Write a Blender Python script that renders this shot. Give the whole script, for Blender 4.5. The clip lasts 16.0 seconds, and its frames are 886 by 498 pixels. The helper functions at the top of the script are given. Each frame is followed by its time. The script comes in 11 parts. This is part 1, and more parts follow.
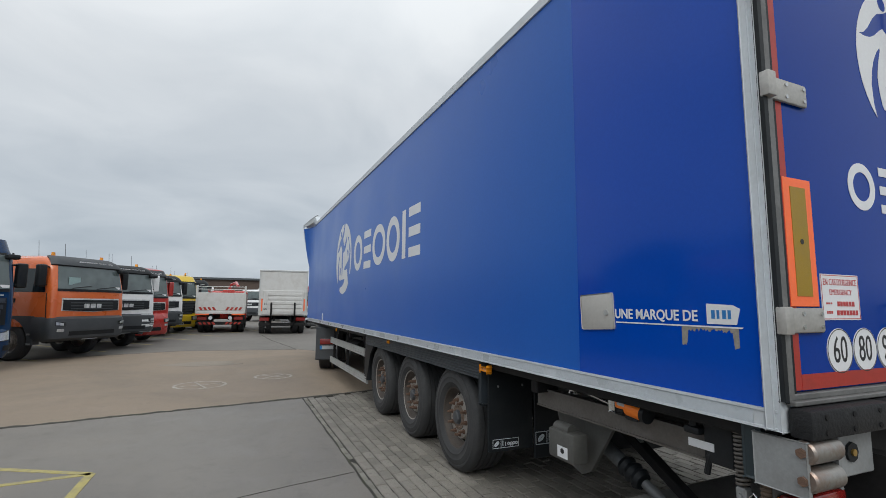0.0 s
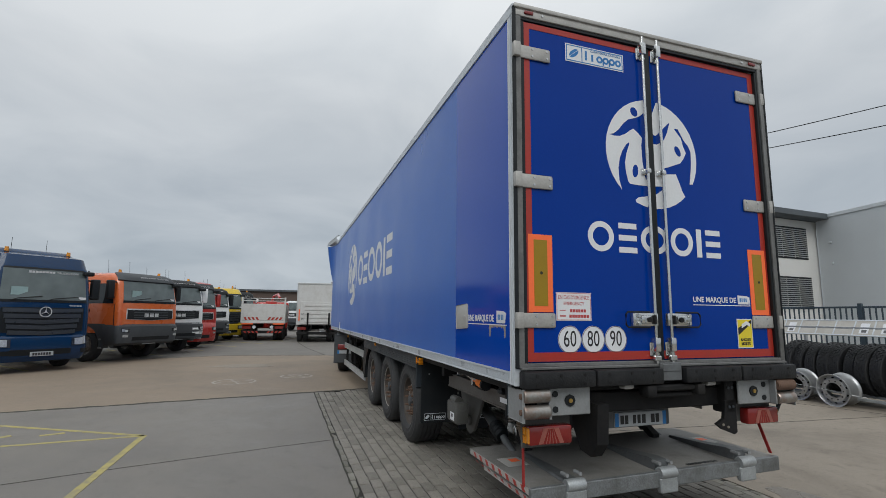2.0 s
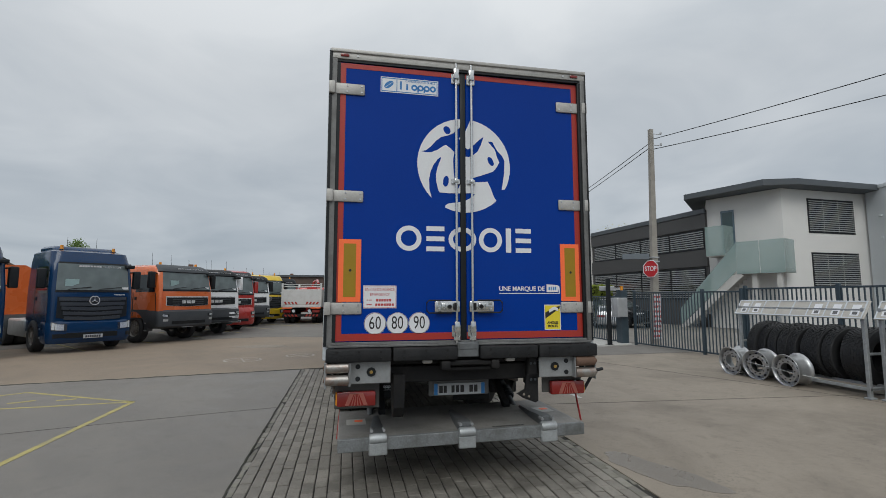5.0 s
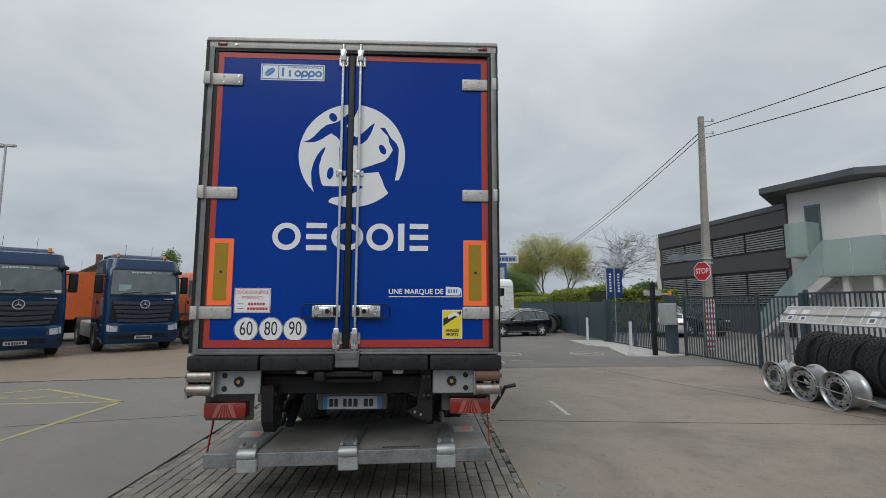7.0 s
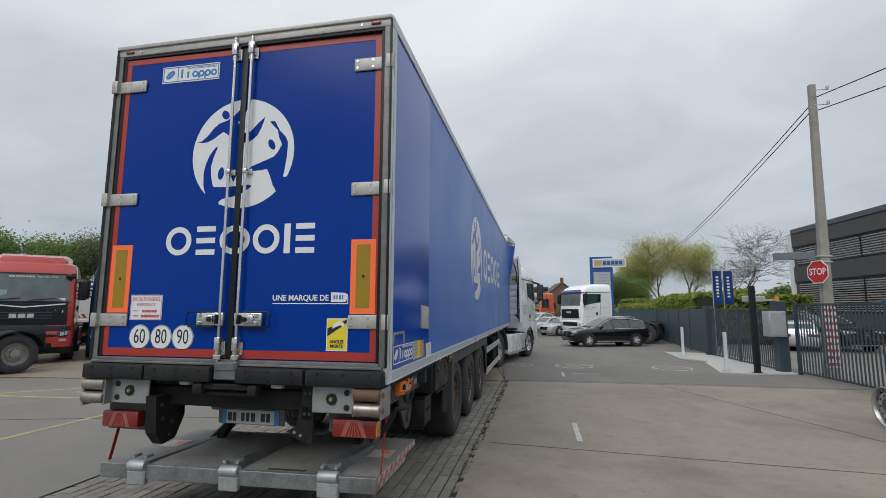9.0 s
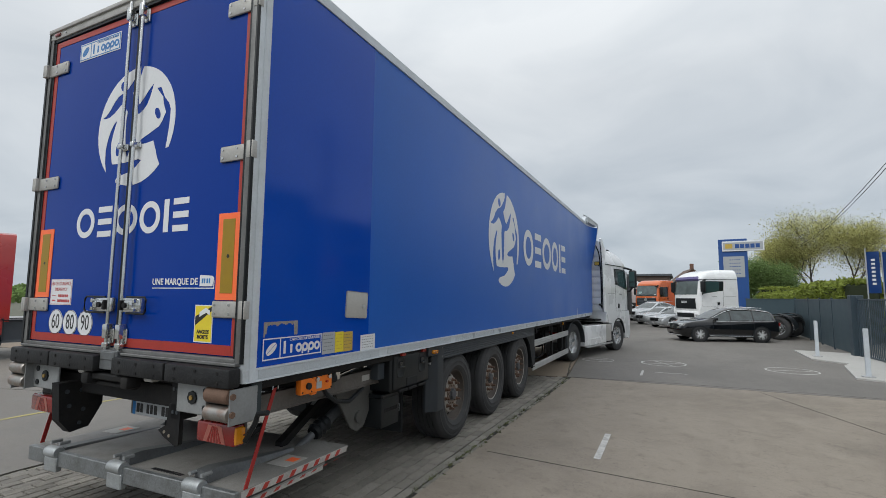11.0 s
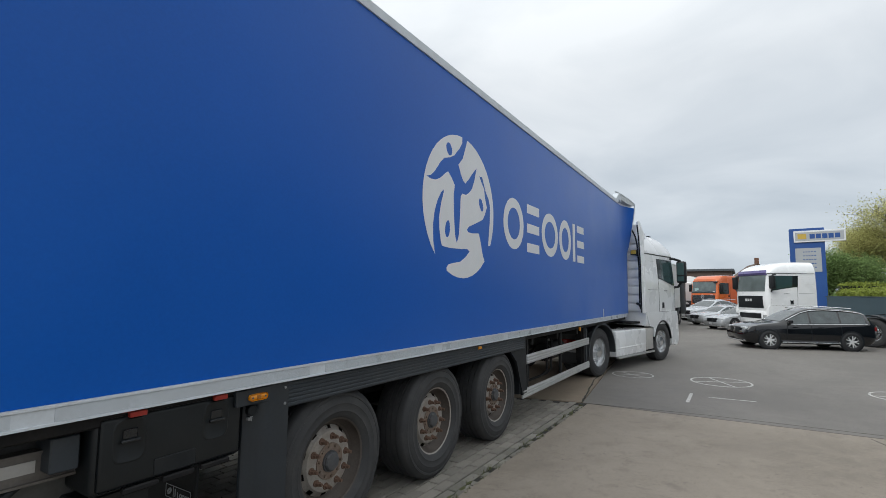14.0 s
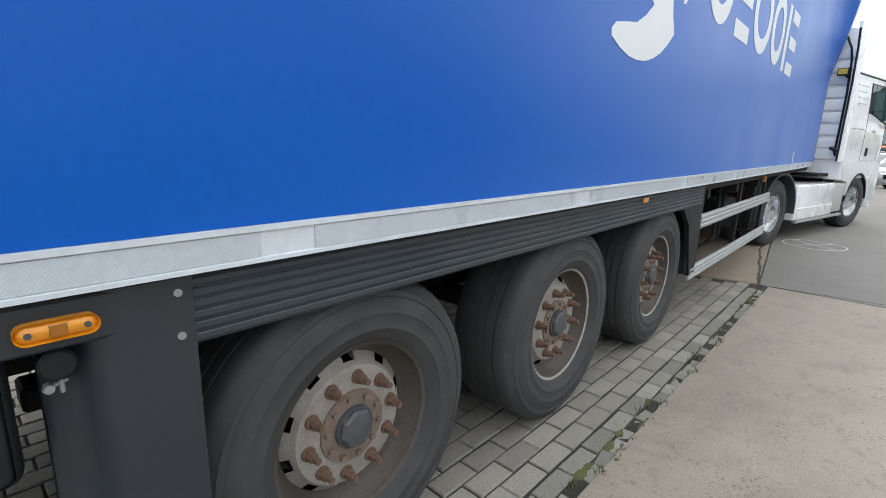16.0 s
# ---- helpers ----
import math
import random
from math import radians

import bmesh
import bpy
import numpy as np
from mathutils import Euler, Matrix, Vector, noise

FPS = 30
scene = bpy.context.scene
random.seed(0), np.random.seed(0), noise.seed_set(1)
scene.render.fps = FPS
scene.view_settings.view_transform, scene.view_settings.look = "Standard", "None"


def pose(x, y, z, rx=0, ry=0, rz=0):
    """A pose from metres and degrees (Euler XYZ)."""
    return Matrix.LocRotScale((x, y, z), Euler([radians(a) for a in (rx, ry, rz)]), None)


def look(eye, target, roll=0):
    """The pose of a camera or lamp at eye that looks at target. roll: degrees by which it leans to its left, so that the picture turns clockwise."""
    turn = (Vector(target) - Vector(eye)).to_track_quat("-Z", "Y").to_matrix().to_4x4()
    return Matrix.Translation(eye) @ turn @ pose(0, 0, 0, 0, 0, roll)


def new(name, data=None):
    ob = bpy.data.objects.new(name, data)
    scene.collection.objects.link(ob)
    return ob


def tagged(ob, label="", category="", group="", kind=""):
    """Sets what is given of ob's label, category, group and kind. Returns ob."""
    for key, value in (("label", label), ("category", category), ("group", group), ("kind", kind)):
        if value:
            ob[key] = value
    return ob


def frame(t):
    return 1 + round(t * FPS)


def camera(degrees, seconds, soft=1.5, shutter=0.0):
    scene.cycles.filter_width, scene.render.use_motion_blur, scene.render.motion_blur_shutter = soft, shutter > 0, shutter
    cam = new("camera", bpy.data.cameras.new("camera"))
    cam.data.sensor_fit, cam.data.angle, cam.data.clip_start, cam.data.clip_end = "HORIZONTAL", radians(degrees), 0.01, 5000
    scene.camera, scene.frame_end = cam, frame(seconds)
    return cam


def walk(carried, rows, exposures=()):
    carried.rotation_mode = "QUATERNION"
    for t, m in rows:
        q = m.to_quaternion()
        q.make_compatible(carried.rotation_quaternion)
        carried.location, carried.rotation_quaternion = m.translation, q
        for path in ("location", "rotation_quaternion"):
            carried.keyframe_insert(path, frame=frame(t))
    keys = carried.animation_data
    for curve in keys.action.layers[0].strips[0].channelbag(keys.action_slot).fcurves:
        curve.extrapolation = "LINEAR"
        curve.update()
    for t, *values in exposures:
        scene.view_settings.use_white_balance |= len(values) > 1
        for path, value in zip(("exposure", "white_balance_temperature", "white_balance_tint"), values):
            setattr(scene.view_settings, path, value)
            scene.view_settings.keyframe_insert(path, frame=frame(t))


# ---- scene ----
cam = camera(85.8, 16.0, soft=0.5)
PATH = [
    (0, (-3.317, -1.296, 1.663), (-2.541, 0.532, 1.895), 0.5),
    (0.5, (-3.235, -1.752, 1.670), (-2.526, 0.101, 1.925), 0.4),
    (1, (-3.103, -2.203, 1.675), (-2.431, -0.338, 1.944), 0.5),
    (1.5, (-2.975, -2.631, 1.658), (-2.316, -0.765, 1.944), 0.6),
    (2, (-2.796, -3.066, 1.638), (-2.192, -1.180, 1.914), 0.6),
    (2.5, (-2.661, -3.438, 1.658), (-2.106, -1.533, 1.910), 0.7),
    (3, (-2.606, -3.819, 1.671), (-2.070, -1.905, 1.896), 0.6),
    (3.5, (-2.364, -4.208, 1.655), (-1.860, -2.283, 1.855), 0.4),
    (4, (-2.020, -4.433, 1.660), (-1.547, -2.499, 1.846), 0.2),
    (4.2, (-1.825, -4.434, 1.697), (-1.365, -2.495, 1.878), 0.1),
    (6.3, (0.067, -4.232, 1.722), (0.244, -2.255, 1.966), 0.1),
    (6.5, (0.230, -4.240, 1.729), (0.378, -2.259, 1.965), 0.1),
    (6.7, (0.402, -4.173, 1.719), (0.524, -2.190, 1.951), 0.1),
    (7, (0.675, -4.056, 1.697), (0.734, -2.069, 1.920), 0.1),
    (7.5, (1.157, -3.936, 1.684), (1.105, -1.948, 1.898), 0.1),
    (8, (1.609, -3.784, 1.687), (1.459, -1.803, 1.911), 0.1),
    (8.5, (2.004, -3.564, 1.715), (1.713, -1.601, 1.964), 0.1),
    (9, (2.414, -3.346, 1.709), (1.997, -1.406, 1.958), 0.2),
    (9.2, (2.560, -3.233, 1.714), (2.104, -1.301, 1.957), 0.2),
    (11.3, (3.788, -1.817, 1.702), (2.822, -0.077, 1.900), 0.4),
    (11.5, (3.856, -1.621, 1.670), (2.839, 0.090, 1.872), 0.3),
    (12, (3.983, -1.141, 1.675), (2.905, 0.532, 1.871), 0.4),
    (12.5, (3.994, -0.616, 1.696), (2.904, 1.051, 1.884), 0.3),
    (13, (3.979, -0.092, 1.694), (2.924, 1.598, 1.879), 0.4),
    (13.5, (3.846, 0.390, 1.681), (2.856, 2.114, 1.893), 0.5),
    (14, (3.658, 0.783, 1.718), (2.597, 2.468, 1.900), 0.6),
    (14.5, (3.278, 1.222, 1.674), (2.108, 2.843, 1.731), 0.9),
    (15, (2.853, 1.611, 1.576), (1.621, 3.184, 1.499), 1),
    (15.5, (2.586, 2.064, 1.512), (1.298, 3.575, 1.278), 1.1),
    (16, (2.273, 2.499, 1.449), (0.951, 3.930, 1.001), 1.7),
]
walk(cam, [(t, look(eye, target, roll)) for t, eye, target, roll in PATH],
     exposures=[(0, 0.25, 6340, 7), (1.5, 0.1, 6340, 7), (4.0, 0.05, 6340, 7), (8.0, 0.1, 6340, 7), (9.0, 0.2, 6340, 7), (11.5, 0.33, 6340, 7), (12.5, 0.47, 6340, 7), (13.5, 0.5, 6340, 7), (14.5, 0.43, 6340, 7), (15.0, 0.67, 6340, 7), (15.5, 1, 6340, 7), (16.0, 1.43, 6340, 7)])


# ---- world, sun ----
world = bpy.data.worlds.new("overcast_sky")
scene.world = world
world.use_nodes = True
wt = world.node_tree
wt.nodes.clear()


def wnode(kind, **sets):
    n = wt.nodes.new(kind)
    for k, v in sets.items():
        n.inputs[k].default_value = v
    return n


SUN_UP, SUN_TURN = 44.0, 200.0
sky = wt.nodes.new("ShaderNodeTexSky")
sky.sky_type, sky.sun_disc = "NISHITA", False
sky.sun_elevation, sky.sun_rotation = radians(SUN_UP), radians(SUN_TURN)
sky_dim = wnode("ShaderNodeVectorMath")
sky_dim.operation = "SCALE"
sky_dim.inputs["Scale"].default_value = 0.09
wt.links.new(sky.outputs[0], sky_dim.inputs[0])
w_co = wt.nodes.new("ShaderNodeTexCoord")
w_sep = wt.nodes.new("ShaderNodeSeparateXYZ")
wt.links.new(w_co.outputs["Generated"], w_sep.inputs[0])
# the cloud sheet is laid on a plane overhead, so that clouds crowd together towards the horizon
w_up = wnode("ShaderNodeMath")
w_up.operation = "MAXIMUM"
w_up.inputs[1].default_value = 0.0
wt.links.new(w_sep.outputs[2], w_up.inputs[0])
w_den = wnode("ShaderNodeMath")
w_den.operation = "ADD"
w_den.inputs[1].default_value = 0.22
wt.links.new(w_up.outputs[0], w_den.inputs[0])
w_div = wnode("ShaderNodeVectorMath")
w_div.operation = "DIVIDE"
wt.links.new(w_co.outputs["Generated"], w_div.inputs[0])
wt.links.new(w_den.outputs[0], w_div.inputs[1])
cloud = wnode("ShaderNodeTexNoise", Scale=1.5, Detail=7.0, Roughness=0.5, Distortion=0.5)
wt.links.new(w_div.outputs[0], cloud.inputs["Vector"])
c_ramp = wt.nodes.new("ShaderNodeValToRGB")
c_ramp.color_ramp.elements[0].position, c_ramp.color_ramp.elements[0].color = 0.30, (0.71, 0.74, 0.78, 1)
c_ramp.color_ramp.elements[1].position, c_ramp.color_ramp.elements[1].color = 0.66, (0.945, 0.95, 0.965, 1)
wt.links.new(cloud.outputs["Fac"], c_ramp.inputs[0])
# an overcast sky is dimmer near the horizon and brightest overhead
h_ramp = wt.nodes.new("ShaderNodeValToRGB")
els = h_ramp.color_ramp.elements
els[0].position, els[0].color = 0.0, (0.50, 0.53, 0.57, 1)
els[1].position, els[1].color = 1.0, (1.25, 1.24, 1.22, 1)
e = els.new(0.12)
e.color = (0.52, 0.545, 0.575, 1)
e = els.new(0.40)
e.color = (0.685, 0.69, 0.70, 1)
wt.links.new(w_up.outputs[0], h_ramp.inputs[0])
w_mul = wnode("ShaderNodeVectorMath")
w_mul.operation = "MULTIPLY"
wt.links.new(c_ramp.outputs[0], w_mul.inputs[0])
wt.links.new(h_ramp.outputs[0], w_mul.inputs[1])
w_mix = wt.nodes.new("ShaderNodeMix")
w_mix.data_type = "RGBA"
w_mix.inputs[0].default_value = 0.95
wt.links.new(sky_dim.outputs[0], w_mix.inputs[6])
wt.links.new(w_mul.outputs[0], w_mix.inputs[7])
w_bg = wnode("ShaderNodeBackground", Strength=1.0)
wt.links.new(w_mix.outputs[2], w_bg.inputs[0])
w_out = wt.nodes.new("ShaderNodeOutputWorld")
wt.links.new(w_bg.outputs[0], w_out.inputs[0])

sun_data = bpy.data.lights.new("sun", "SUN")
sun_data.energy, sun_data.angle, sun_data.color = 1.05, radians(35), (1.0, 0.97, 0.92)
sun = new("sun", sun_data)
sun.matrix_world = pose(0, 0, 30, 90 - SUN_UP, 0, -SUN_TURN + 180)


# ---- mesh helpers ----
def bx(bm, lo, hi, bevel=0.0, seg=1, m=None):
    """A box between two corners, with rounded edges."""
    lo, hi = Vector(lo), Vector(hi)
    r = bmesh.ops.create_cube(bm, size=1.0)
    vs = r["verts"]
    for v in vs:
        v.co = Vector(((lo[i] + hi[i]) / 2 + v.co[i] * (hi[i] - lo[i]) for i in range(3)))
    if bevel > 0:
        es = list({e for v in vs for e in v.link_edges})
        r = bmesh.ops.bevel(bm, geom=es, offset=bevel, segments=seg, affect="EDGES", profile=0.5)
        vs = list({v for f in r["faces"] for v in f.verts} | {v for v in vs if v.is_valid})
    if m is not None:
        bmesh.ops.transform(bm, matrix=m, verts=vs)
    return vs


def cy(bm, a, b, r, seg=16, r2=None, caps=True):
    """A cylinder or cone from a to b."""
    a, b = Vector(a), Vector(b)
    d = b - a
    m = Matrix.Translation((a + b) / 2) @ d.to_track_quat("Z", "Y").to_matrix().to_4x4()
    return bmesh.ops.create_cone(bm, cap_ends=caps, segments=seg, radius1=r, radius2=r if r2 is None else r2, depth=d.length, matrix=m)["verts"]


def tube(bm, pts, r, seg=8):
    """A round bar bent along points."""
    pts = [Vector(p) for p in pts]
    rings = []
    for i, p in enumerate(pts):
        d = (pts[min(i + 1, len(pts) - 1)] - pts[max(i - 1, 0)]).normalized()
        q = d.to_track_quat("Z", "Y")
        rings.append([bm.verts.new(p + q @ Vector((r * math.cos(a), r * math.sin(a), 0))) for a in (2 * math.pi * k / seg for k in range(seg))])
    for a, b in zip(rings, rings[1:]):
        for k in range(seg):
            bm.faces.new((a[k], a[(k + 1) % seg], b[(k + 1) % seg], b[k]))
    bm.faces.new(list(reversed(rings[0])))
    bm.faces.new(rings[-1])


def prism(bm, pts, axis, lo, hi):
    """A closed outline in a plane, pushed through along an axis. pts are (y, z) for axis x, (x, z) for y, (x, y) for z."""
    def at(p, h):
        return {"x": (h, p[0], p[1]), "y": (p[0], h, p[1]), "z": (p[0], p[1], h)}[axis]
    a = [bm.verts.new(at(p, lo)) for p in pts]
    b = [bm.verts.new(at(p, hi)) for p in pts]
    n = len(pts)
    for k in range(n):
        bm.faces.new((a[k], a[(k + 1) % n], b[(k + 1) % n], b[k]))
    fa, fb = bm.faces.new(list(reversed(a))), bm.faces.new(b)
    bmesh.ops.recalc_face_normals(bm, faces=list({f for v in a + b for f in v.link_faces}))
    return a + b


def loft(bm, rings, close=True):
    """A skin over rings of equally many points."""
    vs = [[bm.verts.new(p) for p in ring] for ring in rings]
    n = len(vs[0])
    for a, b in zip(vs, vs[1:]):
        for k in range(n):
            bm.faces.new((a[k], a[(k + 1) % n], b[(k + 1) % n], b[k]))
    if close:
        bm.faces.new(list(reversed(vs[0])))
        bm.faces.new(vs[-1])
    bmesh.ops.recalc_face_normals(bm, faces=list({f for r in vs for v in r for f in v.link_faces}))


def lathe(bm, prof, centre, axis="x", seg=32, flip=1):
    """A profile of (radius, offset along the axis) turned round an axis through centre."""
    c = Vector(centre)
    rings = []
    for r, h in prof:
        ring = []
        for k in range(seg):
            a = 2 * math.pi * k / seg
            u, v = r * math.cos(a), r * math.sin(a)
            ring.append(bm.verts.new(c + Vector({"x": (h * flip, u, v), "y": (u, h * flip, v), "z": (u, v, h * flip)}[axis])))
        rings.append(ring)
    for a, b in zip(rings, rings[1:]):
        for k in range(seg):
            bm.faces.new((a[k], a[(k + 1) % seg], b[(k + 1) % seg], b[k]))
    fs = list({f for r in rings for v in r for f in v.link_faces})
    bmesh.ops.recalc_face_normals(bm, faces=fs)


def disc(bm, centre, axis, r, h, seg=24, r2=None):
    c = Vector(centre)
    d = {"x": Vector((1, 0, 0)), "y": Vector((0, 1, 0)), "z": Vector((0, 0, 1))}[axis]
    return cy(bm, c - d * h / 2, c + d * h / 2, r, seg, r2)


def mesh_of(name, bm, mat, smooth=30):
    me = bpy.data.meshes.new(name)
    bm.to_mesh(me)
    bm.free()
    for m in (mat if isinstance(mat, (list, tuple)) else [mat]):
        me.materials.append(m)
    if smooth:
        me.shade_smooth()
        me.set_sharp_from_angle(angle=radians(smooth))
    return me


def part(name, bm, mat, parent=None, label="", smooth=30):
    """Links a bmesh as one mesh object, under a thing or a part."""
    ob = new(name, mesh_of(name, bm, mat, smooth))
    ob.parent = parent
    if label:
        tagged(ob, label)
    return ob


def shared(name, me, parent, m=None, label=""):
    """One more object on a mesh that is there already."""
    ob = new(name, me)
    ob.parent = parent
    if m is not None:
        ob.matrix_basis = m
    if label:
        tagged(ob, label)
    return ob


def thing(name, label, category, m=None, group="", kind=""):
    ob = new(name)
    ob.empty_display_size = 0.3
    if m is not None:
        ob.matrix_basis = m
    return tagged(ob, label, category, group, kind)


def one(name, bm, mat, label, category, m=None, group="", kind="", smooth=30):
    """A thing that is a single mesh."""
    ob = new(name, mesh_of(name, bm, mat, smooth))
    if m is not None:
        ob.matrix_basis = m
    return tagged(ob, label, category, group, kind)


def nb():
    return bmesh.new()


def text_mesh(body, size, width=0.0, align="CENTER", depth=0.001, bold=0.0):
    """The outline of some writing as a mesh in the xz plane, facing -y, its centre at the origin."""
    cu = bpy.data.curves.new("writing", "FONT")
    cu.body, cu.size, cu.align_x, cu.align_y = body, size, align, "CENTER"
    cu.extrude, cu.offset, cu.resolution_u = depth, bold, 3
    ob = bpy.data.objects.new("writing", cu)
    scene.collection.objects.link(ob)
    me = bpy.data.meshes.new_from_object(ob.evaluated_get(bpy.context.evaluated_depsgraph_get()))
    bpy.data.objects.remove(ob)
    bpy.data.curves.remove(cu)
    xs = [v.co.x for v in me.vertices]
    k = width / (max(xs) - min(xs)) if width else 1.0
    me.transform(pose(0, 0, 0, 90) @ Matrix.Diagonal((k, 1, 1, 1)))
    return me


def writing(body, size, mat, parent, m, width=0.0, align="CENTER", bold=0.0, name="lettering", label=""):
    me = text_mesh(body, size, width, align, 0.0008, bold)
    me.materials.clear()
    me.materials.append(mat)
    return shared(name, me, parent, m, label)


# ---- materials ----
def mat(name, colour, rough=0.5, metal=0.0, var=0.12, scale=6.0, bump=0.05, fine=60.0, dirt=None, dirt_amount=0.0, coat=0.0, spec=0.5,
        rough_var=0.12, tint=0.0, transmission=0.0, emit=0.0, dirt_scale=2.0):
    """A painted, cast or rolled surface: a base colour that wavers at two scales, dirt in blotches of its own shape, fine relief."""
    m = bpy.data.materials.new(name)
    m.use_nodes = True
    nt = m.node_tree
    b = nt.nodes["Principled BSDF"]
    b.inputs["Metallic"].default_value = metal
    b.inputs["Specular IOR Level"].default_value = spec
    b.inputs["Coat Weight"].default_value = coat
    b.inputs["Coat Roughness"].default_value = 0.08
    if transmission:
        b.inputs["Transmission Weight"].default_value = transmission
    co = nt.nodes.new("ShaderNodeTexCoord")
    n1 = nt.nodes.new("ShaderNodeTexNoise")
    n1.inputs["Scale"].default_value, n1.inputs["Detail"].default_value = scale, 5
    n2 = nt.nodes.new("ShaderNodeTexNoise")
    n2.inputs["Scale"].default_value, n2.inputs["Detail"].default_value = fine, 3
    for n in (n1, n2):
        nt.links.new(co.outputs["Object"], n.inputs["Vector"])
    add = nt.nodes.new("ShaderNodeMath")
    add.operation = "ADD"
    nt.links.new(n1.outputs["Fac"], add.inputs[0])
    nt.links.new(n2.outputs["Fac"], add.inputs[1])
    rng = nt.nodes.new("ShaderNodeMapRange")
    rng.inputs["From Min"].default_value, rng.inputs["From Max"].default_value = 0.6, 1.4
    rng.inputs["To Min"].default_value, rng.inputs["To Max"].default_value = 1 - var, 1 + var
    nt.links.new(add.outputs[0], rng.inputs[0])
    mul = nt.nodes.new("ShaderNodeVectorMath")
    mul.operation = "SCALE"
    mul.inputs[0].default_value = colour[:3]
    nt.links.new(rng.outputs[0], mul.inputs["Scale"])
    last = mul.outputs[0]
    if tint:
        info = nt.nodes.new("ShaderNodeObjectInfo")
        r2 = nt.nodes.new("ShaderNodeMapRange")
        r2.inputs["To Min"].default_value, r2.inputs["To Max"].default_value = 1 - tint, 1 + tint
        nt.links.new(info.outputs["Random"], r2.inputs[0])
        mul2 = nt.nodes.new("ShaderNodeVectorMath")
        mul2.operation = "SCALE"
        nt.links.new(last, mul2.inputs[0])
        nt.links.new(r2.outputs[0], mul2.inputs["Scale"])
        last = mul2.outputs[0]
    if dirt is not None:
        n3 = nt.nodes.new("ShaderNodeTexNoise")
        n3.inputs["Scale"].default_value, n3.inputs["Detail"].default_value, n3.inputs["Roughness"].default_value = dirt_scale, 8, 0.65
        nt.links.new(co.outputs["Object"], n3.inputs["Vector"])
        r3 = nt.nodes.new("ShaderNodeMapRange")
        r3.inputs["From Min"].default_value, r3.inputs["From Max"].default_value = 0.45, 0.75
        r3.inputs["To Max"].default_value = dirt_amount
        nt.links.new(n3.outputs["Fac"], r3.inputs[0])
        mx = nt.nodes.new("ShaderNodeMix")
        mx.data_type = "RGBA"
        nt.links.new(r3.outputs[0], mx.inputs[0])
        nt.links.new(last, mx.inputs[6])
        mx.inputs[7].default_value = (*dirt[:3], 1)
        last = mx.outputs[2]
    nt.links.new(last, b.inputs["Base Color"])
    rr = nt.nodes.new("ShaderNodeMapRange")
    rr.inputs["To Min"].default_value, rr.inputs["To Max"].default_value = max(0.02, rough - rough_var), min(1.0, rough + rough_var)
    nt.links.new(n1.outputs["Fac"], rr.inputs[0])
    nt.links.new(rr.outputs[0], b.inputs["Roughness"])
    if bump:
        bp = nt.nodes.new("ShaderNodeBump")
        bp.inputs["Strength"].default_value, bp.inputs["Distance"].default_value = bump, 0.01
        nt.links.new(n2.outputs["Fac"], bp.inputs["Height"])
        nt.links.new(bp.outputs[0], b.inputs["Normal"])
    if emit:
        b.inputs["Emission Color"].default_value = (*colour[:3], 1)
        b.inputs["Emission Strength"].default_value = emit
    return m

BLUE_NEW = mat("blue_new_panel", (0.0015, 0.060, 0.42), 0.12, var=0.06, scale=1.2, bump=0.01, spec=0.32, rough_var=0.06)
BLUE_OLD = mat("blue_faded_panel", (0.0015, 0.088, 0.43), 0.32, var=0.07, scale=0.9, bump=0.012, spec=0.26, dirt=(0.008, 0.105, 0.47), dirt_amount=0.4, dirt_scale=0.8)
_b = BLUE_OLD.node_tree.nodes["Principled BSDF"]      # a film of dust on the weathered panel
_b.inputs["Sheen Weight"].default_value, _b.inputs["Sheen Roughness"].default_value = 0.22, 0.45
_b.inputs["Sheen Tint"].default_value = (0.45, 0.62, 1.0, 1)
BLUE_DOOR = mat("blue_door", (0.0003, 0.034, 0.265), 0.20, var=0.06, scale=1.0, bump=0.012, spec=0.17, dirt=(0.0008, 0.039, 0.28), dirt_amount=0.4, dirt_scale=1.3)
ALU = mat("aluminium", (0.56, 0.57, 0.57), 0.42, metal=0.75, var=0.10, scale=3.0, bump=0.05, dirt=(0.28, 0.28, 0.27), dirt_amount=0.5, dirt_scale=3)
ALU_WHITE = mat("white_lacquered_rail", (0.56, 0.60, 0.64), 0.45, var=0.08, scale=3.0, bump=0.03, dirt=(0.35, 0.35, 0.34), dirt_amount=0.45, dirt_scale=4)
STAINLESS = mat("stainless_steel", (0.62, 0.63, 0.63), 0.17, metal=0.9, var=0.08, scale=9.0, bump=0.03, dirt=(0.3, 0.29, 0.27), dirt_amount=0.3)
GALV = mat("galvanised_steel", (0.40, 0.42, 0.43), 0.5, metal=0.55, var=0.22, scale=14.0, bump=0.12, fine=90, dirt=(0.2, 0.2, 0.19), dirt_amount=0.5, dirt_scale=5)
GREY_STEEL = mat("grey_painted_steel", (0.27, 0.28, 0.285), 0.5, metal=0.2, var=0.12, scale=5, bump=0.06, dirt=(0.12, 0.11, 0.10), dirt_amount=0.5, dirt_scale=4)
ROLL_STEEL = mat("worn_bare_steel", (0.34, 0.325, 0.305), 0.38, metal=0.8, var=0.15, scale=12, bump=0.08, dirt=(0.24, 0.10, 0.045), dirt_amount=0.9, dirt_scale=9)
RUST = mat("rusty_steel", (0.145, 0.088, 0.062), 0.8, metal=0.2, var=0.3, scale=40, bump=0.3, fine=180)
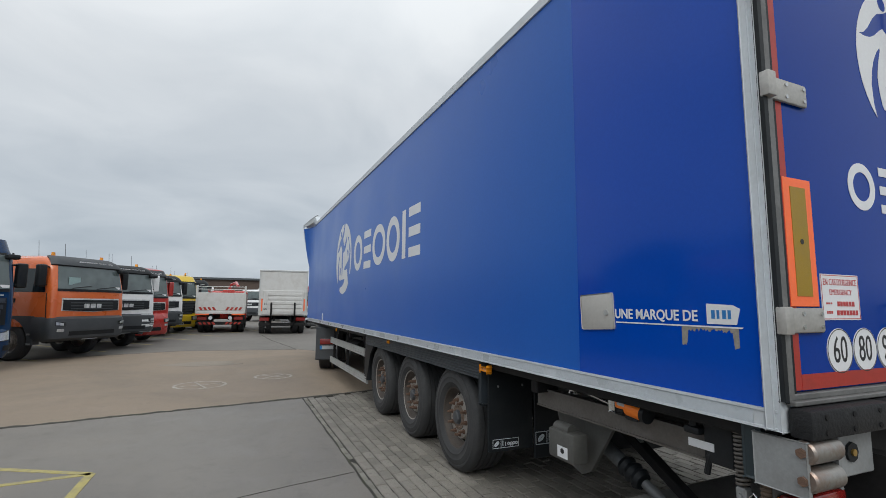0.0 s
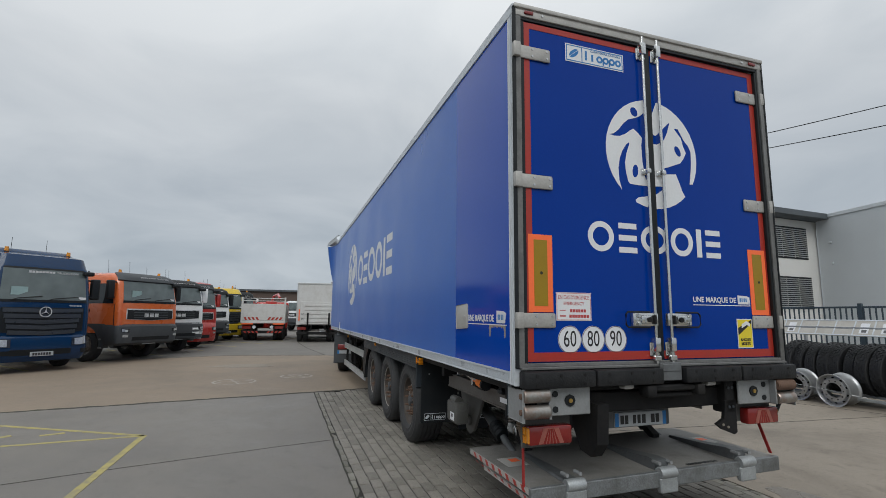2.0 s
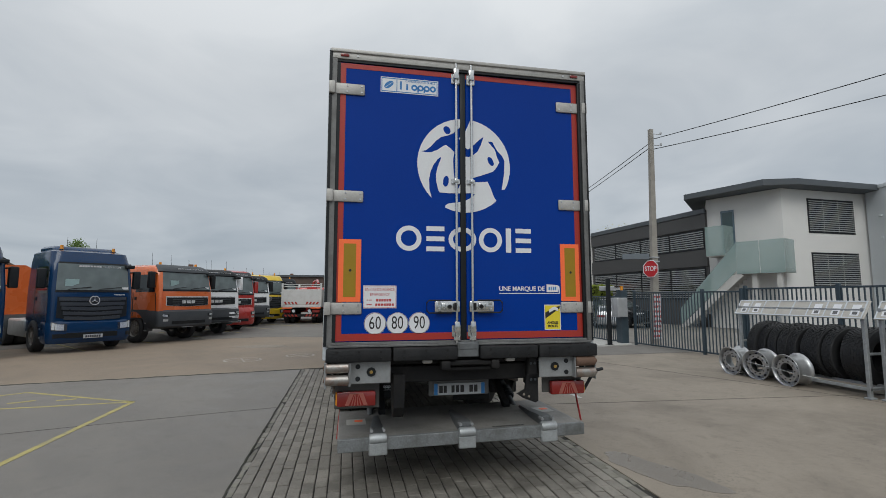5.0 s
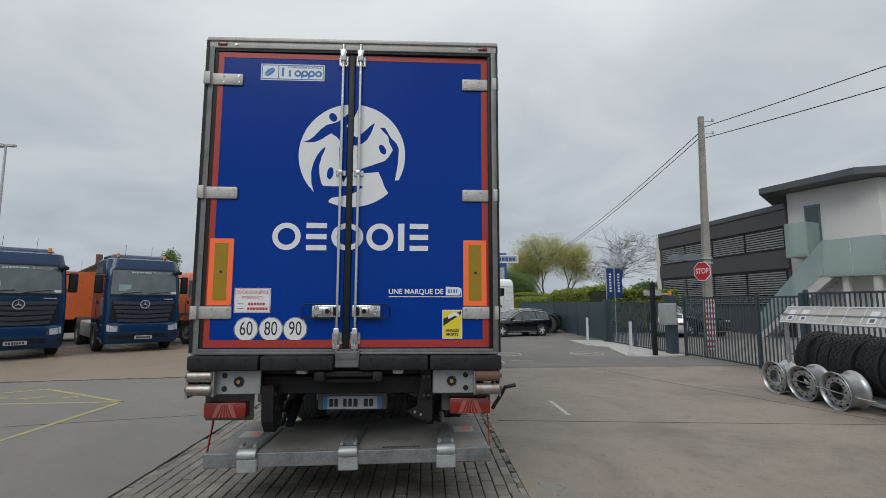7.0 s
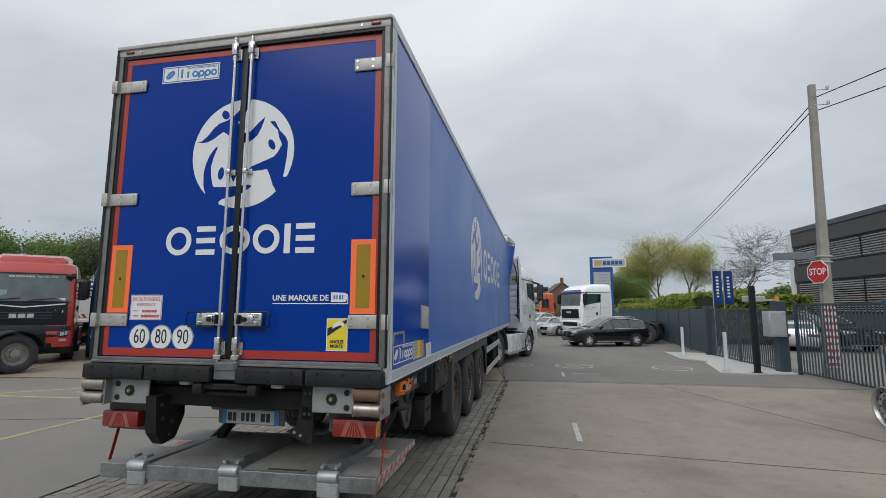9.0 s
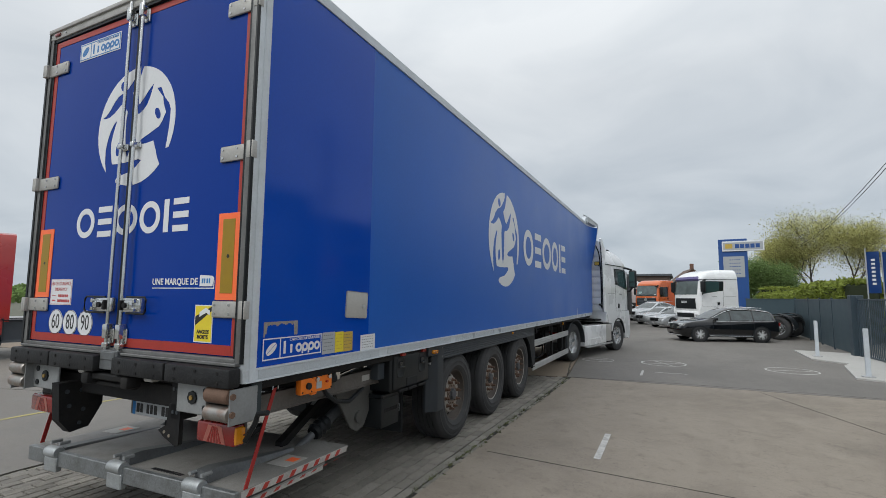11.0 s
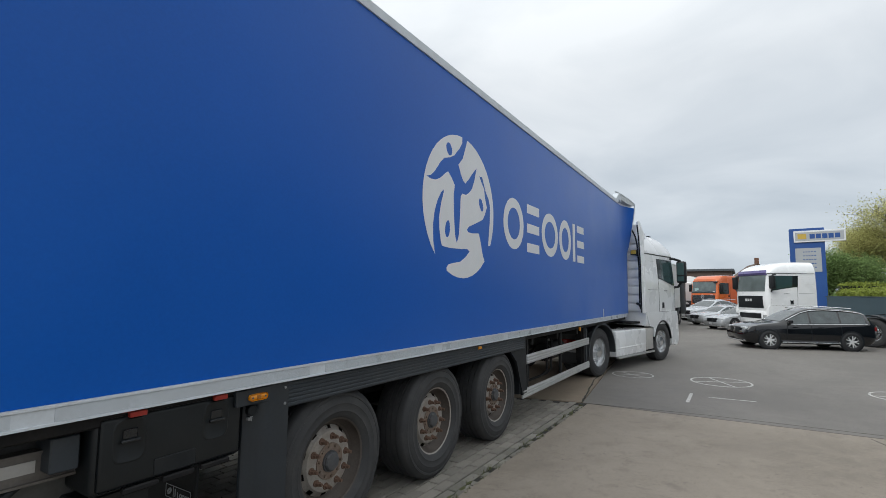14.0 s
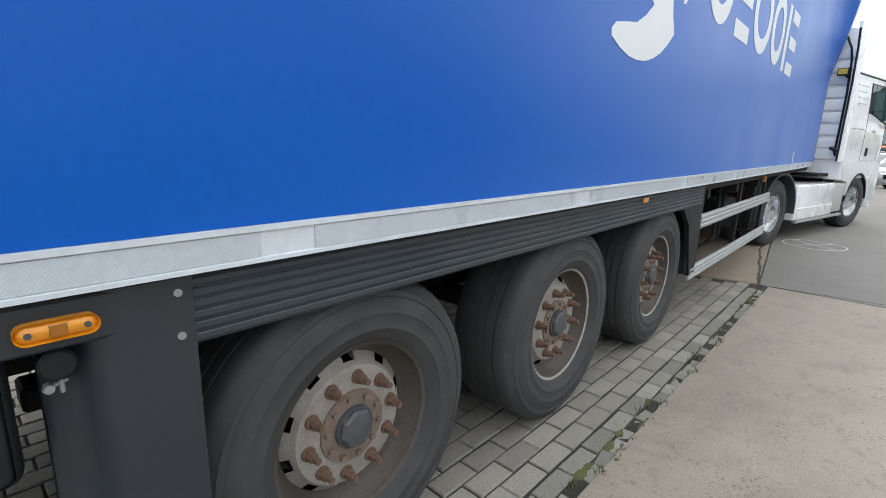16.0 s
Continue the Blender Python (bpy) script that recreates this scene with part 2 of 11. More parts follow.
BLACK = mat("black_plastic", (0.010, 0.0125, 0.015), 0.5, spec=0.28, var=0.2, scale=4, bump=0.08, dirt=(0.034, 0.034, 0.034), dirt_amount=0.4, dirt_scale=3)
BLACK_STEEL = mat("black_chassis_steel", (0.012, 0.012, 0.013), 0.65, spec=0.2, var=0.25, scale=6, bump=0.1, dirt=(0.032, 0.029, 0.026), dirt_amount=0.6, dirt_scale=5)
SKIRT = mat("dark_anodised_skirt", (0.029, 0.037, 0.046), 0.48, var=0.12, scale=3, bump=0.05, dirt=(0.09, 0.09, 0.088), dirt_amount=0.35, dirt_scale=2)
BUMPER = mat("black_rubber_buffer", (0.011, 0.0115, 0.013), 0.55, spec=0.3, var=0.25, scale=9, bump=0.35, fine=70, dirt=(0.035, 0.035, 0.036), dirt_amount=0.5, dirt_scale=8)
TYRE = mat("tyre_rubber", (0.034, 0.035, 0.037), 0.74, var=0.18, scale=7, bump=0.12, fine=80, dirt=(0.066, 0.065, 0.064), dirt_amount=0.7, dirt_scale=5)
TYRE_NEW = mat("new_tyre_rubber", (0.014, 0.0145, 0.016), 0.66, var=0.15, scale=8, bump=0.1, fine=90, tint=0.2)
RIM = mat("steel_rim_paint", (0.32, 0.30, 0.275), 0.5, metal=0.2, var=0.18, scale=9, bump=0.12, fine=70, dirt=(0.17, 0.125, 0.09), dirt_amount=0.7, dirt_scale=7)
RIM_DARK = mat("dark_brown_rim_barrel", (0.08, 0.067, 0.058), 0.6, metal=0.3, var=0.3, scale=9, bump=0.15, fine=70, dirt=(0.05, 0.038, 0.03), dirt_amount=0.7, dirt_scale=6)
HUB_DUST = mat("rust_stained_hub", (0.20, 0.155, 0.125), 0.65, metal=0.15, var=0.3, scale=12, bump=0.15, fine=70, dirt=(0.14, 0.075, 0.045), dirt_amount=0.7, dirt_scale=9)
RIM_ALU = mat("polished_aluminium_rim", (0.72, 0.73, 0.74), 0.2, metal=0.95, var=0.08, scale=7, bump=0.03)
HUB = mat("grease_cap", (0.055, 0.06, 0.068), 0.5, var=0.2, scale=12, bump=0.1, dirt=(0.12, 0.1, 0.085), dirt_amount=0.4, dirt_scale=9)
RED_TAPE = mat("red_reflective_tape", (0.37, 0.028, 0.018), 0.4, var=0.15, scale=6, bump=0.05, dirt=(0.16, 0.03, 0.02), dirt_amount=0.5, dirt_scale=6)
ORANGE_TAPE = mat("orange_marker_border", (0.95, 0.165, 0.045), 0.45, var=0.05, scale=8, bump=0.05)
YELLOW_TAPE = mat("yellow_marker_field", (0.30, 0.185, 0.004), 0.4, var=0.10, scale=18, bump=0.1, fine=200)
WHITE_VINYL = mat("white_vinyl", (0.70, 0.71, 0.73), 0.4, var=0.05, scale=5, bump=0.01)
GREY_GHOST = mat("adhesive_residue", (0.26, 0.24, 0.21), 0.7, var=0.25, scale=30, bump=0.1)
BLACK_INK = mat("black_ink", (0.012, 0.012, 0.014), 0.5, var=0.05, bump=0)
GREY_INK = mat("faded_grey_ink", (0.11, 0.11, 0.115), 0.6, var=0.1, bump=0)
RED_INK = mat("red_ink", (0.42, 0.03, 0.03), 0.5, var=0.05, bump=0)
SIGN_BLUE = mat("sign_blue_ink", (0.02, 0.17, 0.45), 0.4, var=0.05, bump=0)
SIGN_YELLOW = mat("yellow_vinyl", (0.72, 0.58, 0.03), 0.4, var=0.06, bump=0)
SIGN_OCHRE = mat("faded_yellow_vinyl", (0.52, 0.36, 0.06), 0.5, var=0.1, bump=0)
PLATE_WHITE = mat("number_plate_white", (0.38, 0.40, 0.42), 0.35, var=0.05, bump=0)
LAMP_RED = mat("red_lamp_lens", (0.20, 0.012, 0.010), 0.14, var=0.12, scale=20, bump=0.05, fine=150, coat=0.5)
LAMP_PINK = mat("worn_clear_lamp_lens", (0.30, 0.09, 0.07), 0.2, var=0.12, scale=20, bump=0.05, coat=0.3)
LAMP_AMBER = mat("amber_lamp_lens", (0.66, 0.25, 0.010), 0.18, var=0.1, scale=30, bump=0.1, fine=200, coat=0.4)
CTRL_ORANGE = mat("orange_control_box", (0.86, 0.20, 0.012), 0.45, var=0.05, scale=7, bump=0.02)
STRAP = mat("red_strap", (0.30, 0.018, 0.015), 0.75, var=0.1, scale=30, bump=0.2, fine=300)
BEIGE = mat("beige_panel", (0.42, 0.41, 0.39), 0.5, var=0.08, scale=6, bump=0.02)
GLASS = mat("tinted_glass", (0.014, 0.020, 0.022), 0.05, var=0.1, scale=1.5, bump=0, spec=0.55, rough_var=0.02)
GLASS_TEAL = mat("green_tinted_glass", (0.035, 0.07, 0.072), 0.05, var=0.1, scale=1.5, bump=0, spec=0.8, rough_var=0.02)
LIFT_PLATE = mat("lift_plate", (0.25, 0.242, 0.228), 0.55, metal=0.1, var=0.18, scale=5, bump=0.2, fine=120, dirt=(0.085, 0.08, 0.072), dirt_amount=0.85, dirt_scale=2.5)
CHEQUER = mat("galvanised_lip", (0.22, 0.232, 0.238), 0.45, metal=0.5, var=0.25, scale=60, bump=0.45, fine=75, dirt=(0.09, 0.088, 0.08), dirt_amount=0.8, dirt_scale=5)


def reflective_rail():
    """White prismatic tape: faint cells in a fine grid."""
    m = mat("prismatic_tape", (0.46, 0.50, 0.54), 0.3, var=0.12, scale=5, bump=0, dirt=(0.42, 0.43, 0.44), dirt_amount=0.4, dirt_scale=3)
    nt = m.node_tree
    co = nt.nodes.new("ShaderNodeTexCoord")
    ck = nt.nodes.new("ShaderNodeTexChecker")
    ck.inputs["Scale"].default_value = 230
    bp = nt.nodes.new("ShaderNodeBump")
    bp.inputs["Strength"].default_value, bp.inputs["Distance"].default_value = 0.25, 0.002
    nt.links.new(co.outputs["Object"], ck.inputs["Vector"])
    nt.links.new(ck.outputs["Fac"], bp.inputs["Height"])
    nt.links.new(bp.outputs[0], nt.nodes["Principled BSDF"].inputs["Normal"])
    b = nt.nodes["Principled BSDF"]
    rg = nt.nodes.new("ShaderNodeMapRange")
    rg.inputs["To Min"].default_value, rg.inputs["To Max"].default_value = 0.96, 1.035
    nt.links.new(ck.outputs["Fac"], rg.inputs[0])
    sc = nt.nodes.new("ShaderNodeVectorMath")
    sc.operation = "SCALE"
    nt.links.new(b.inputs["Base Color"].links[0].from_socket, sc.inputs[0])
    nt.links.new(rg.outputs[0], sc.inputs["Scale"])
    nt.links.new(sc.outputs[0], b.inputs["Base Color"])
    return m


PRISM_TAPE = reflective_rail()

HINGE_GREY = mat("dull_hinge_metal", (0.42, 0.41, 0.39), 0.5, metal=0.35, var=0.15, scale=9, bump=0.05, dirt=(0.2, 0.19, 0.18), dirt_amount=0.4, dirt_scale=6)
CARRIER_GREY = mat("grey_carrier_plate", (0.105, 0.108, 0.110), 0.6, var=0.15, scale=6, bump=0.04, dirt=(0.07, 0.068, 0.064), dirt_amount=0.5, dirt_scale=4)
WING_BLACK = mat("blue_black_plastic_wing", (0.021, 0.027, 0.034), 0.40, var=0.12, scale=4, bump=0.03, dirt=(0.035, 0.038, 0.040), dirt_amount=0.35, dirt_scale=3)
TAPE_WORN = mat("dirty_white_tape", (0.40, 0.39, 0.37), 0.6, var=0.25, scale=9, bump=0.05, dirt=(0.22, 0.21, 0.19), dirt_amount=0.6, dirt_scale=6)
LOCKER_BLACK = mat("black_moulded_plastic", (0.0075, 0.010, 0.012), 0.42, var=0.15, scale=6, bump=0.04, fine=140, spec=0.4, dirt=(0.018, 0.019, 0.019), dirt_amount=0.4, dirt_scale=4)
LATCH_BLACK = mat("glossy_black_latch", (0.012, 0.014, 0.016), 0.22, var=0.1, scale=9, bump=0.02, spec=0.5)
PACK_GREY = mat("grey_painted_box", (0.085, 0.085, 0.08), 0.6, var=0.15, scale=8, bump=0.06, dirt=(0.04, 0.038, 0.034), dirt_amount=0.6, dirt_scale=5)
BEAM_BROWN = mat("road_dirt_steel", (0.13, 0.12, 0.11), 0.65, metal=0.1, var=0.2, scale=5, bump=0.08, dirt=(0.075, 0.062, 0.05), dirt_amount=0.7, dirt_scale=4)
FINGER_STEEL = mat("blue_grey_steel", (0.125, 0.132, 0.138), 0.5, metal=0.2, var=0.2, scale=10, bump=0.08, dirt=(0.05, 0.048, 0.043), dirt_amount=0.6, dirt_scale=6)
FENCE_TEAL = mat("dark_teal_plastic", (0.022, 0.036, 0.044), 0.4, var=0.12, scale=5, bump=0.03, dirt=(0.05, 0.055, 0.055), dirt_amount=0.4, dirt_scale=5)
SILL_GREY = mat("worn_sill", (0.17, 0.17, 0.168), 0.5, metal=0.3, var=0.2, scale=8, bump=0.06, dirt=(0.06, 0.058, 0.055), dirt_amount=0.6, dirt_scale=6)


# ---- ground ----
def ground_mat(name, base, stain, stain2, rough=0.85, speck=0.25, patch=0.35, wet=0.0, stain_pos=0.5, pits=0.0):
    """Cast concrete or asphalt: wide stains, mid blotches, fine aggregate, darker damp places."""
    m = bpy.data.materials.new(name)
    m.use_nodes = True
    nt = m.node_tree
    b = nt.nodes["Principled BSDF"]
    co = nt.nodes.new("ShaderNodeTexCoord")

    def nz(scale, detail, rough_=0.6, dist=0.0):
        n = nt.nodes.new("ShaderNodeTexNoise")
        n.inputs["Scale"].default_value, n.inputs["Detail"].default_value = scale, detail
        n.inputs["Roughness"].default_value, n.inputs["Distortion"].default_value = rough_, dist
        nt.links.new(co.outputs["Object"], n.inputs["Vector"])
        return n.outputs["Fac"]

    def ramp(fac, lo, hi, to):
        r = nt.nodes.new("ShaderNodeMapRange")
        r.inputs["From Min"].default_value, r.inputs["From Max"].default_value, r.inputs["To Max"].default_value = lo, hi, to
        nt.links.new(fac, r.inputs[0])
        return r.outputs[0]

    def mix(fac, a, c):
        x = nt.nodes.new("ShaderNodeMix")
        x.data_type = "RGBA"
        nt.links.new(fac, x.inputs[0])
        if isinstance(a, tuple):
            x.inputs[6].default_value = (*a, 1)
        else:
            nt.links.new(a, x.inputs[6])
        x.inputs[7].default_value = (*c, 1)
        return x.outputs[2]

    stretch = nt.nodes.new("ShaderNodeMapping")
    stretch.inputs["Scale"].default_value = (1.6, 0.35, 1.0)
    stretch.inputs["Rotation"].default_value = (0, 0, 0.15)
    nt.links.new(co.outputs["Object"], stretch.inputs[0])
    scuff_n = nt.nodes.new("ShaderNodeTexNoise")
    scuff_n.inputs["Scale"].default_value, scuff_n.inputs["Detail"].default_value, scuff_n.inputs["Roughness"].default_value = 1.4, 7, 0.65
    nt.links.new(stretch.outputs[0], scuff_n.inputs["Vector"])
    scuff = scuff_n.outputs["Fac"]
    wide, mid, blot, grain, pit = nz(0.30, 7, 0.65, 0.8), nz(1.1, 8, 0.7, 0.5), nz(4.5, 8, 0.75, 0.3), nz(85, 3, 0.7), nz(24, 5, 0.75)
    spots = nt.nodes.new("ShaderNodeTexVoronoi")
    spots.inputs["Scale"].default_value = 5.5
    nt.links.new(co.outputs["Object"], spots.inputs["Vector"])
    c = mix(ramp(wide, stain_pos - 0.08, stain_pos + 0.14, patch * 1.7), base, stain)
    c = mix(ramp(mid, 0.46, 0.68, patch * 1.3), c, stain2)
    c = mix(ramp(scuff, 0.54, 0.74, patch * 0.45), c, tuple(0.72 * v for v in stain))
    c = mix(ramp(blot, 0.53, 0.70, patch * 1.1), c, tuple(0.88 * v for v in stain))
    c = mix(ramp(grain, 0.50, 0.66, speck * 1.5), c, tuple(0.42 * v for v in base))
    c = mix(ramp(pit, 0.58, 0.68, speck * 2.0), c, tuple(0.5 * v for v in stain))
    c = mix(ramp(nz(60, 2), 0.62, 0.72, speck * 1.4), c, tuple(min(0.6, 1.6 * v) for v in base))
    c = mix(ramp(spots.outputs["Distance"], 0.10, 0.05, speck * 1.6), c, tuple(0.5 * v for v in stain))
    if pits:
        # clusters of small popped-out holes in the top skin
        holes = nt.nodes.new("ShaderNodeTexVoronoi")
        holes.inputs["Scale"].default_value = 38
        nt.links.new(co.outputs["Object"], holes.inputs["Vector"])
        both = nt.nodes.new("ShaderNodeMath")
        both.operation = "MULTIPLY"
        nt.links.new(ramp(holes.outputs["Distance"], 0.34, 0.18, pits), both.inputs[0])
        nt.links.new(ramp(nz(1.3, 5, 0.7, 0.4), 0.50, 0.64, 1.0), both.inputs[1])
        c = mix(both.outputs[0], c, tuple(0.42 * v for v in base))
    nt.links.new(c, b.inputs["Base Color"])
    rr = nt.nodes.new("ShaderNodeMapRange")
    rr.inputs["To Min"].default_value, rr.inputs["To Max"].default_value = rough - 0.22 - wet, min(1, rough + 0.1)
    nt.links.new(mid, rr.inputs[0])
    nt.links.new(rr.outputs[0], b.inputs["Roughness"])
    ad = nt.nodes.new("ShaderNodeMath")
    ad.operation = "ADD"
    nt.links.new(grain, ad.inputs[0])
    nt.links.new(pit, ad.inputs[1])
    bp = nt.nodes.new("ShaderNodeBump")
    bp.inputs["Strength"].default_value, bp.inputs["Distance"].default_value = 0.35, 0.006
    nt.links.new(ad.outputs[0], bp.inputs["Height"])
    nt.links.new(bp.outputs[0], b.inputs["Normal"])
    return m


CONC_GREY = ground_mat("grey_concrete", (0.205, 0.188, 0.167), (0.143, 0.132, 0.119), (0.240, 0.219, 0.192), 0.7, 0.2, 0.42, wet=0.1)
CONC_TAN = ground_mat("tan_concrete", (0.262, 0.206, 0.154), (0.182, 0.150, 0.117), (0.292, 0.232, 0.172), 0.8, 0.22, 0.42)
CONC_LIGHT = ground_mat("light_concrete", (0.270, 0.231, 0.186), (0.172, 0.146, 0.117), (0.304, 0.263, 0.214), 0.8, 0.3, 0.62, pits=0.85)
ASPHALT = ground_mat("worn_asphalt", (0.185, 0.172, 0.157), (0.133, 0.123, 0.113), (0.214, 0.199, 0.182), 0.85, 0.35, 0.45)
GRASS_GROUND = ground_mat("far_ground", (0.13, 0.13, 0.10), (0.09, 0.10, 0.06), (0.16, 0.15, 0.12), 0.95, 0.3, 0.4)
JOINT = mat("joint_dirt", (0.045, 0.042, 0.036), 0.95, var=0.4, scale=12, bump=0.5, fine=50, dirt=(0.07, 0.08, 0.035), dirt_amount=0.5, dirt_scale=2)
JOINT_SAND = mat("joint_sand", (0.026, 0.024, 0.020), 0.95, var=0.35, scale=8, bump=0.5, fine=90)
ISLAND = ground_mat("pale_concrete_island", (0.46, 0.45, 0.43), (0.38, 0.37, 0.35), (0.5, 0.49, 0.47), 0.85, 0.2, 0.35)
PAINT_YELLOW = mat("yellow_road_paint", (0.40, 0.34, 0.12), 0.7, var=0.2, scale=9, bump=0.2, dirt=(0.2, 0.19, 0.16), dirt_amount=1.0, dirt_scale=6)
PAINT_WHITE = mat("white_road_paint", (0.52, 0.51, 0.49), 0.7, var=0.2, scale=9, bump=0.2, dirt=(0.19, 0.18, 0.16), dirt_amount=1.0, dirt_scale=11)
PUDDLE_FILM = ground_mat("damp_concrete", (0.195, 0.168, 0.138), (0.13, 0.12, 0.11), (0.2, 0.18, 0.16), 0.45, 0.15, 0.35, wet=0.15)


def sheet(name, pts, z, material, label, category="ground", thick=0.3):
    bm = nb()
    prism(bm, pts, "z", z - thick, z)
    return one(name, bm, material, label, category, kind="structure", smooth=0)


sheet("ground", [(-900, -300), (900, -300), (900, 1500), (-900, 1500)], -0.03, GRASS_GROUND, "wide flat ground reaching the horizon")
# slabs butt with narrow open joints between them
sheet("concrete_slab_grey", [(-16, -14), (-1.96, -14), (-2.185, 7.64), (-16, 5.12)], 0.0, CONC_GREY, "grey cast concrete yard slab with faint stains", "slab", 0.1)
sheet("concrete_slab_tan", [(-16, 5.15), (-2.18, 7.70), (1.40, 8.58), (0.73, 14.0), (-1.2, 17.0), (-5.0, 17.6), (-9.4, 15.9), (-20, 9.4), (-20, 4.4)], 0.0, CONC_TAN, "tan stained concrete lane between yard slabs", "slab", 0.1)
sheet("concrete_slab_light", [(1.69, -14), (14, -14), (14, 2.0), (9.9, 8.95), (1.505, 8.52)], 0.0, CONC_LIGHT, "light concrete yard slab worn to its aggregate", "slab", 0.1)
sheet("asphalt_yard", [(1.42, 8.55), (9.95, 8.98), (9.0, 17.3), (7.6, 26), (7, 40), (10, 70), (-30, 75), (-40, 30), (-40, 4), (-20.02, 4.4), (-20.02, 9.43), (-9.41, 15.93), (-5.0, 17.63), (-1.19, 17.03), (0.75, 14.02)], 0.0, ASPHALT, "grey worn asphalt of the truck yard", "asphalt", 0.1)
sheet("forecourt", [(14.02, 2.02), (60, -14), (60, 60), (10.02, 70), (7.02, 40), (7.62, 26), (9.02, 17.3), (9.97, 8.97)], -0.004, CONC_GREY, "grey paved forecourt behind the fence", "slab", 0.1)
# bed under the pavers and in the joints
sheet("paver_bed", [(-1.95, -14), (1.70, -14), (1.51, 8.54), (1.41, 8.56), (-2.20, 7.66)], -0.012, JOINT_SAND, "dark sand bed between the pavers", "sand", 0.1)


def stroke(name, a, b, w, z, material, label, category):
    a, b = Vector((*a, 0)), Vector((*b, 0))
    d = (b - a).normalized()
    n = Vector((-d.y, d.x, 0)) * w / 2
    bm = nb()
    prism(bm, [tuple((a + n)[:2]), tuple((b + n)[:2]), tuple((b - n)[:2]), tuple((a - n)[:2])], "z", z - 0.006, z)
    return one(name, bm, material, label, category, kind="structure", smooth=0)


def crack(name, pts, w, label="dark dirt-filled crack in the concrete"):
    """A ragged dark line along points."""
    rnd = random.Random(len(name) + len(pts) + int(100 * w))
    path = []
    for (x0, y0), (x1, y1) in zip(pts, pts[1:]):
        n = max(2, int(math.hypot(x1 - x0, y1 - y0) / 0.12))
        for k in range(n):
            f = k / n
            path.append((x0 + (x1 - x0) * f + rnd.uniform(-1, 1) * w * 0.3, y0 + (y1 - y0) * f + rnd.uniform(-1, 1) * w * 0.3))
    path.append(pts[-1])
    left, right = [], []
    for k, p in enumerate(path):
        a, b = path[max(0, k - 1)], path[min(len(path) - 1, k + 1)]
        d = Vector((b[0] - a[0], b[1] - a[1])).normalized()
        h = w * rnd.uniform(0.3, 0.7)
        left.append((p[0] - d.y * h, p[1] + d.x * h))
        right.append((p[0] + d.y * h, p[1] - d.x * h))
    bm = nb()
    vs = [(bm.verts.new((*a, 0.003)), bm.verts.new((*b, 0.003))) for a, b in zip(left, right)]
    for (a, b), (c, d) in zip(vs, vs[1:]):
        bm.faces.new((a, b, d, c))
    bmesh.ops.recalc_face_normals(bm, faces=bm.faces[:])
    if bm.faces[0].normal.z < 0:
        bmesh.ops.reverse_faces(bm, faces=bm.faces[:])
    bmesh.ops.solidify(bm, geom=bm.faces[:], thickness=0.002)
    return one(name, bm, JOINT, label, "crack", kind="structure", smooth=0)


crack("slab_joint", [(-16, 5.13), (-8.0, 6.6), (-2.2, 7.68), (-0.6, 8.05)], 0.095, "dark dirt-filled joint between two slabs")
crack("slab_joint", [(-2.19, 7.66), (-2.145, 3.5), (-2.11, 0.5), (-2.02, -8)], 0.020, "dark crumbling joint beside the pavers")
crack("slab_joint", [(1.52, 8.54), (3.1, 8.78), (5.7, 8.92), (9.9, 8.97)], 0.009, "thin joint where the concrete meets asphalt")
crack("slab_joint", [(0.75, 14.0), (1.03, 10.76), (1.41, 8.56)], 0.03, "ragged joint between concrete and asphalt")
crack("slab_joint", [(1.68, 3.05), (9.0, 2.55), (14, 2.0)], 0.012, "fine joint across the light slab")
crack("slab_joint", [(4.9, 8.6), (7.2, 3.0), (9.0, -4.0)], 0.012, "fine joint along the light slab")
crack("slab_joint", [(-20, 9.4), (-9.4, 15.9), (-5.0, 17.6), (-1.2, 17.0)], 0.035, "dark joint at the edge of the asphalt")
crack("slab_crack", [(-7.2, 2.2), (-4.56, 3.0), (-2.78, 3.48), (-2.16, 3.62)], 0.010, "hairline crack across the grey slab")
crack("slab_crack", [(-11.3, 6.05), (-12.1, 9.0), (-12.0, 13.0)], 0.04)
crack("slab_crack", [(-1.3, 17.1), (-1.9, 22.0), (-2.2, 27.0)], 0.04)

YL = [((-4.55, 4.5), (-4.6, -2.5), 0.08), ((-4.55, 4.5), (-6.78, 5.74), 0.07), ((-4.55, 4.5), (-8.6, 4.15), 0.07), ((-6.78, 5.74), (-8.6, 4.15), 0.08),
      ((-6.2, 4.95), (-6.5, 4.75), 0.10), ((-6.75, 4.85), (-7.0, 4.9), 0.08), ((-5.85, 4.85), (-5.6, 4.95), 0.08)]
for a, b, w in YL:
    stroke("painted_line", a, b, w, 0.004, PAINT_YELLOW, "worn yellow painted line on concrete", "road marking")
for k in range(9):
    x, y = -11.9 + 1.75 * k * 0.62, 9.9 + 2.75 * k * 0.88
    stroke("parking_line", (x + 1.3, y + 0.9), (x - 1.6, y + 4.4), 0.09, 0.005, PAINT_YELLOW, "faded yellow parking bay line", "road marking")
stroke("painted_dash", (2.79, 4.40), (2.81, 3.36), 0.07, 0.004, PAINT_WHITE, "worn white painted dash on concrete", "road marking")
stroke("painted_dash", (2.82, 9.55), (2.81, 10.35), 0.05, 0.004, PAINT_WHITE, "worn white painted dash on asphalt", "road marking")
stroke("painted_dash", (3.08, 10.18), (3.76, 10.23), 0.03, 0.004, PAINT_WHITE, "thin white painted dash on asphalt", "road marking")


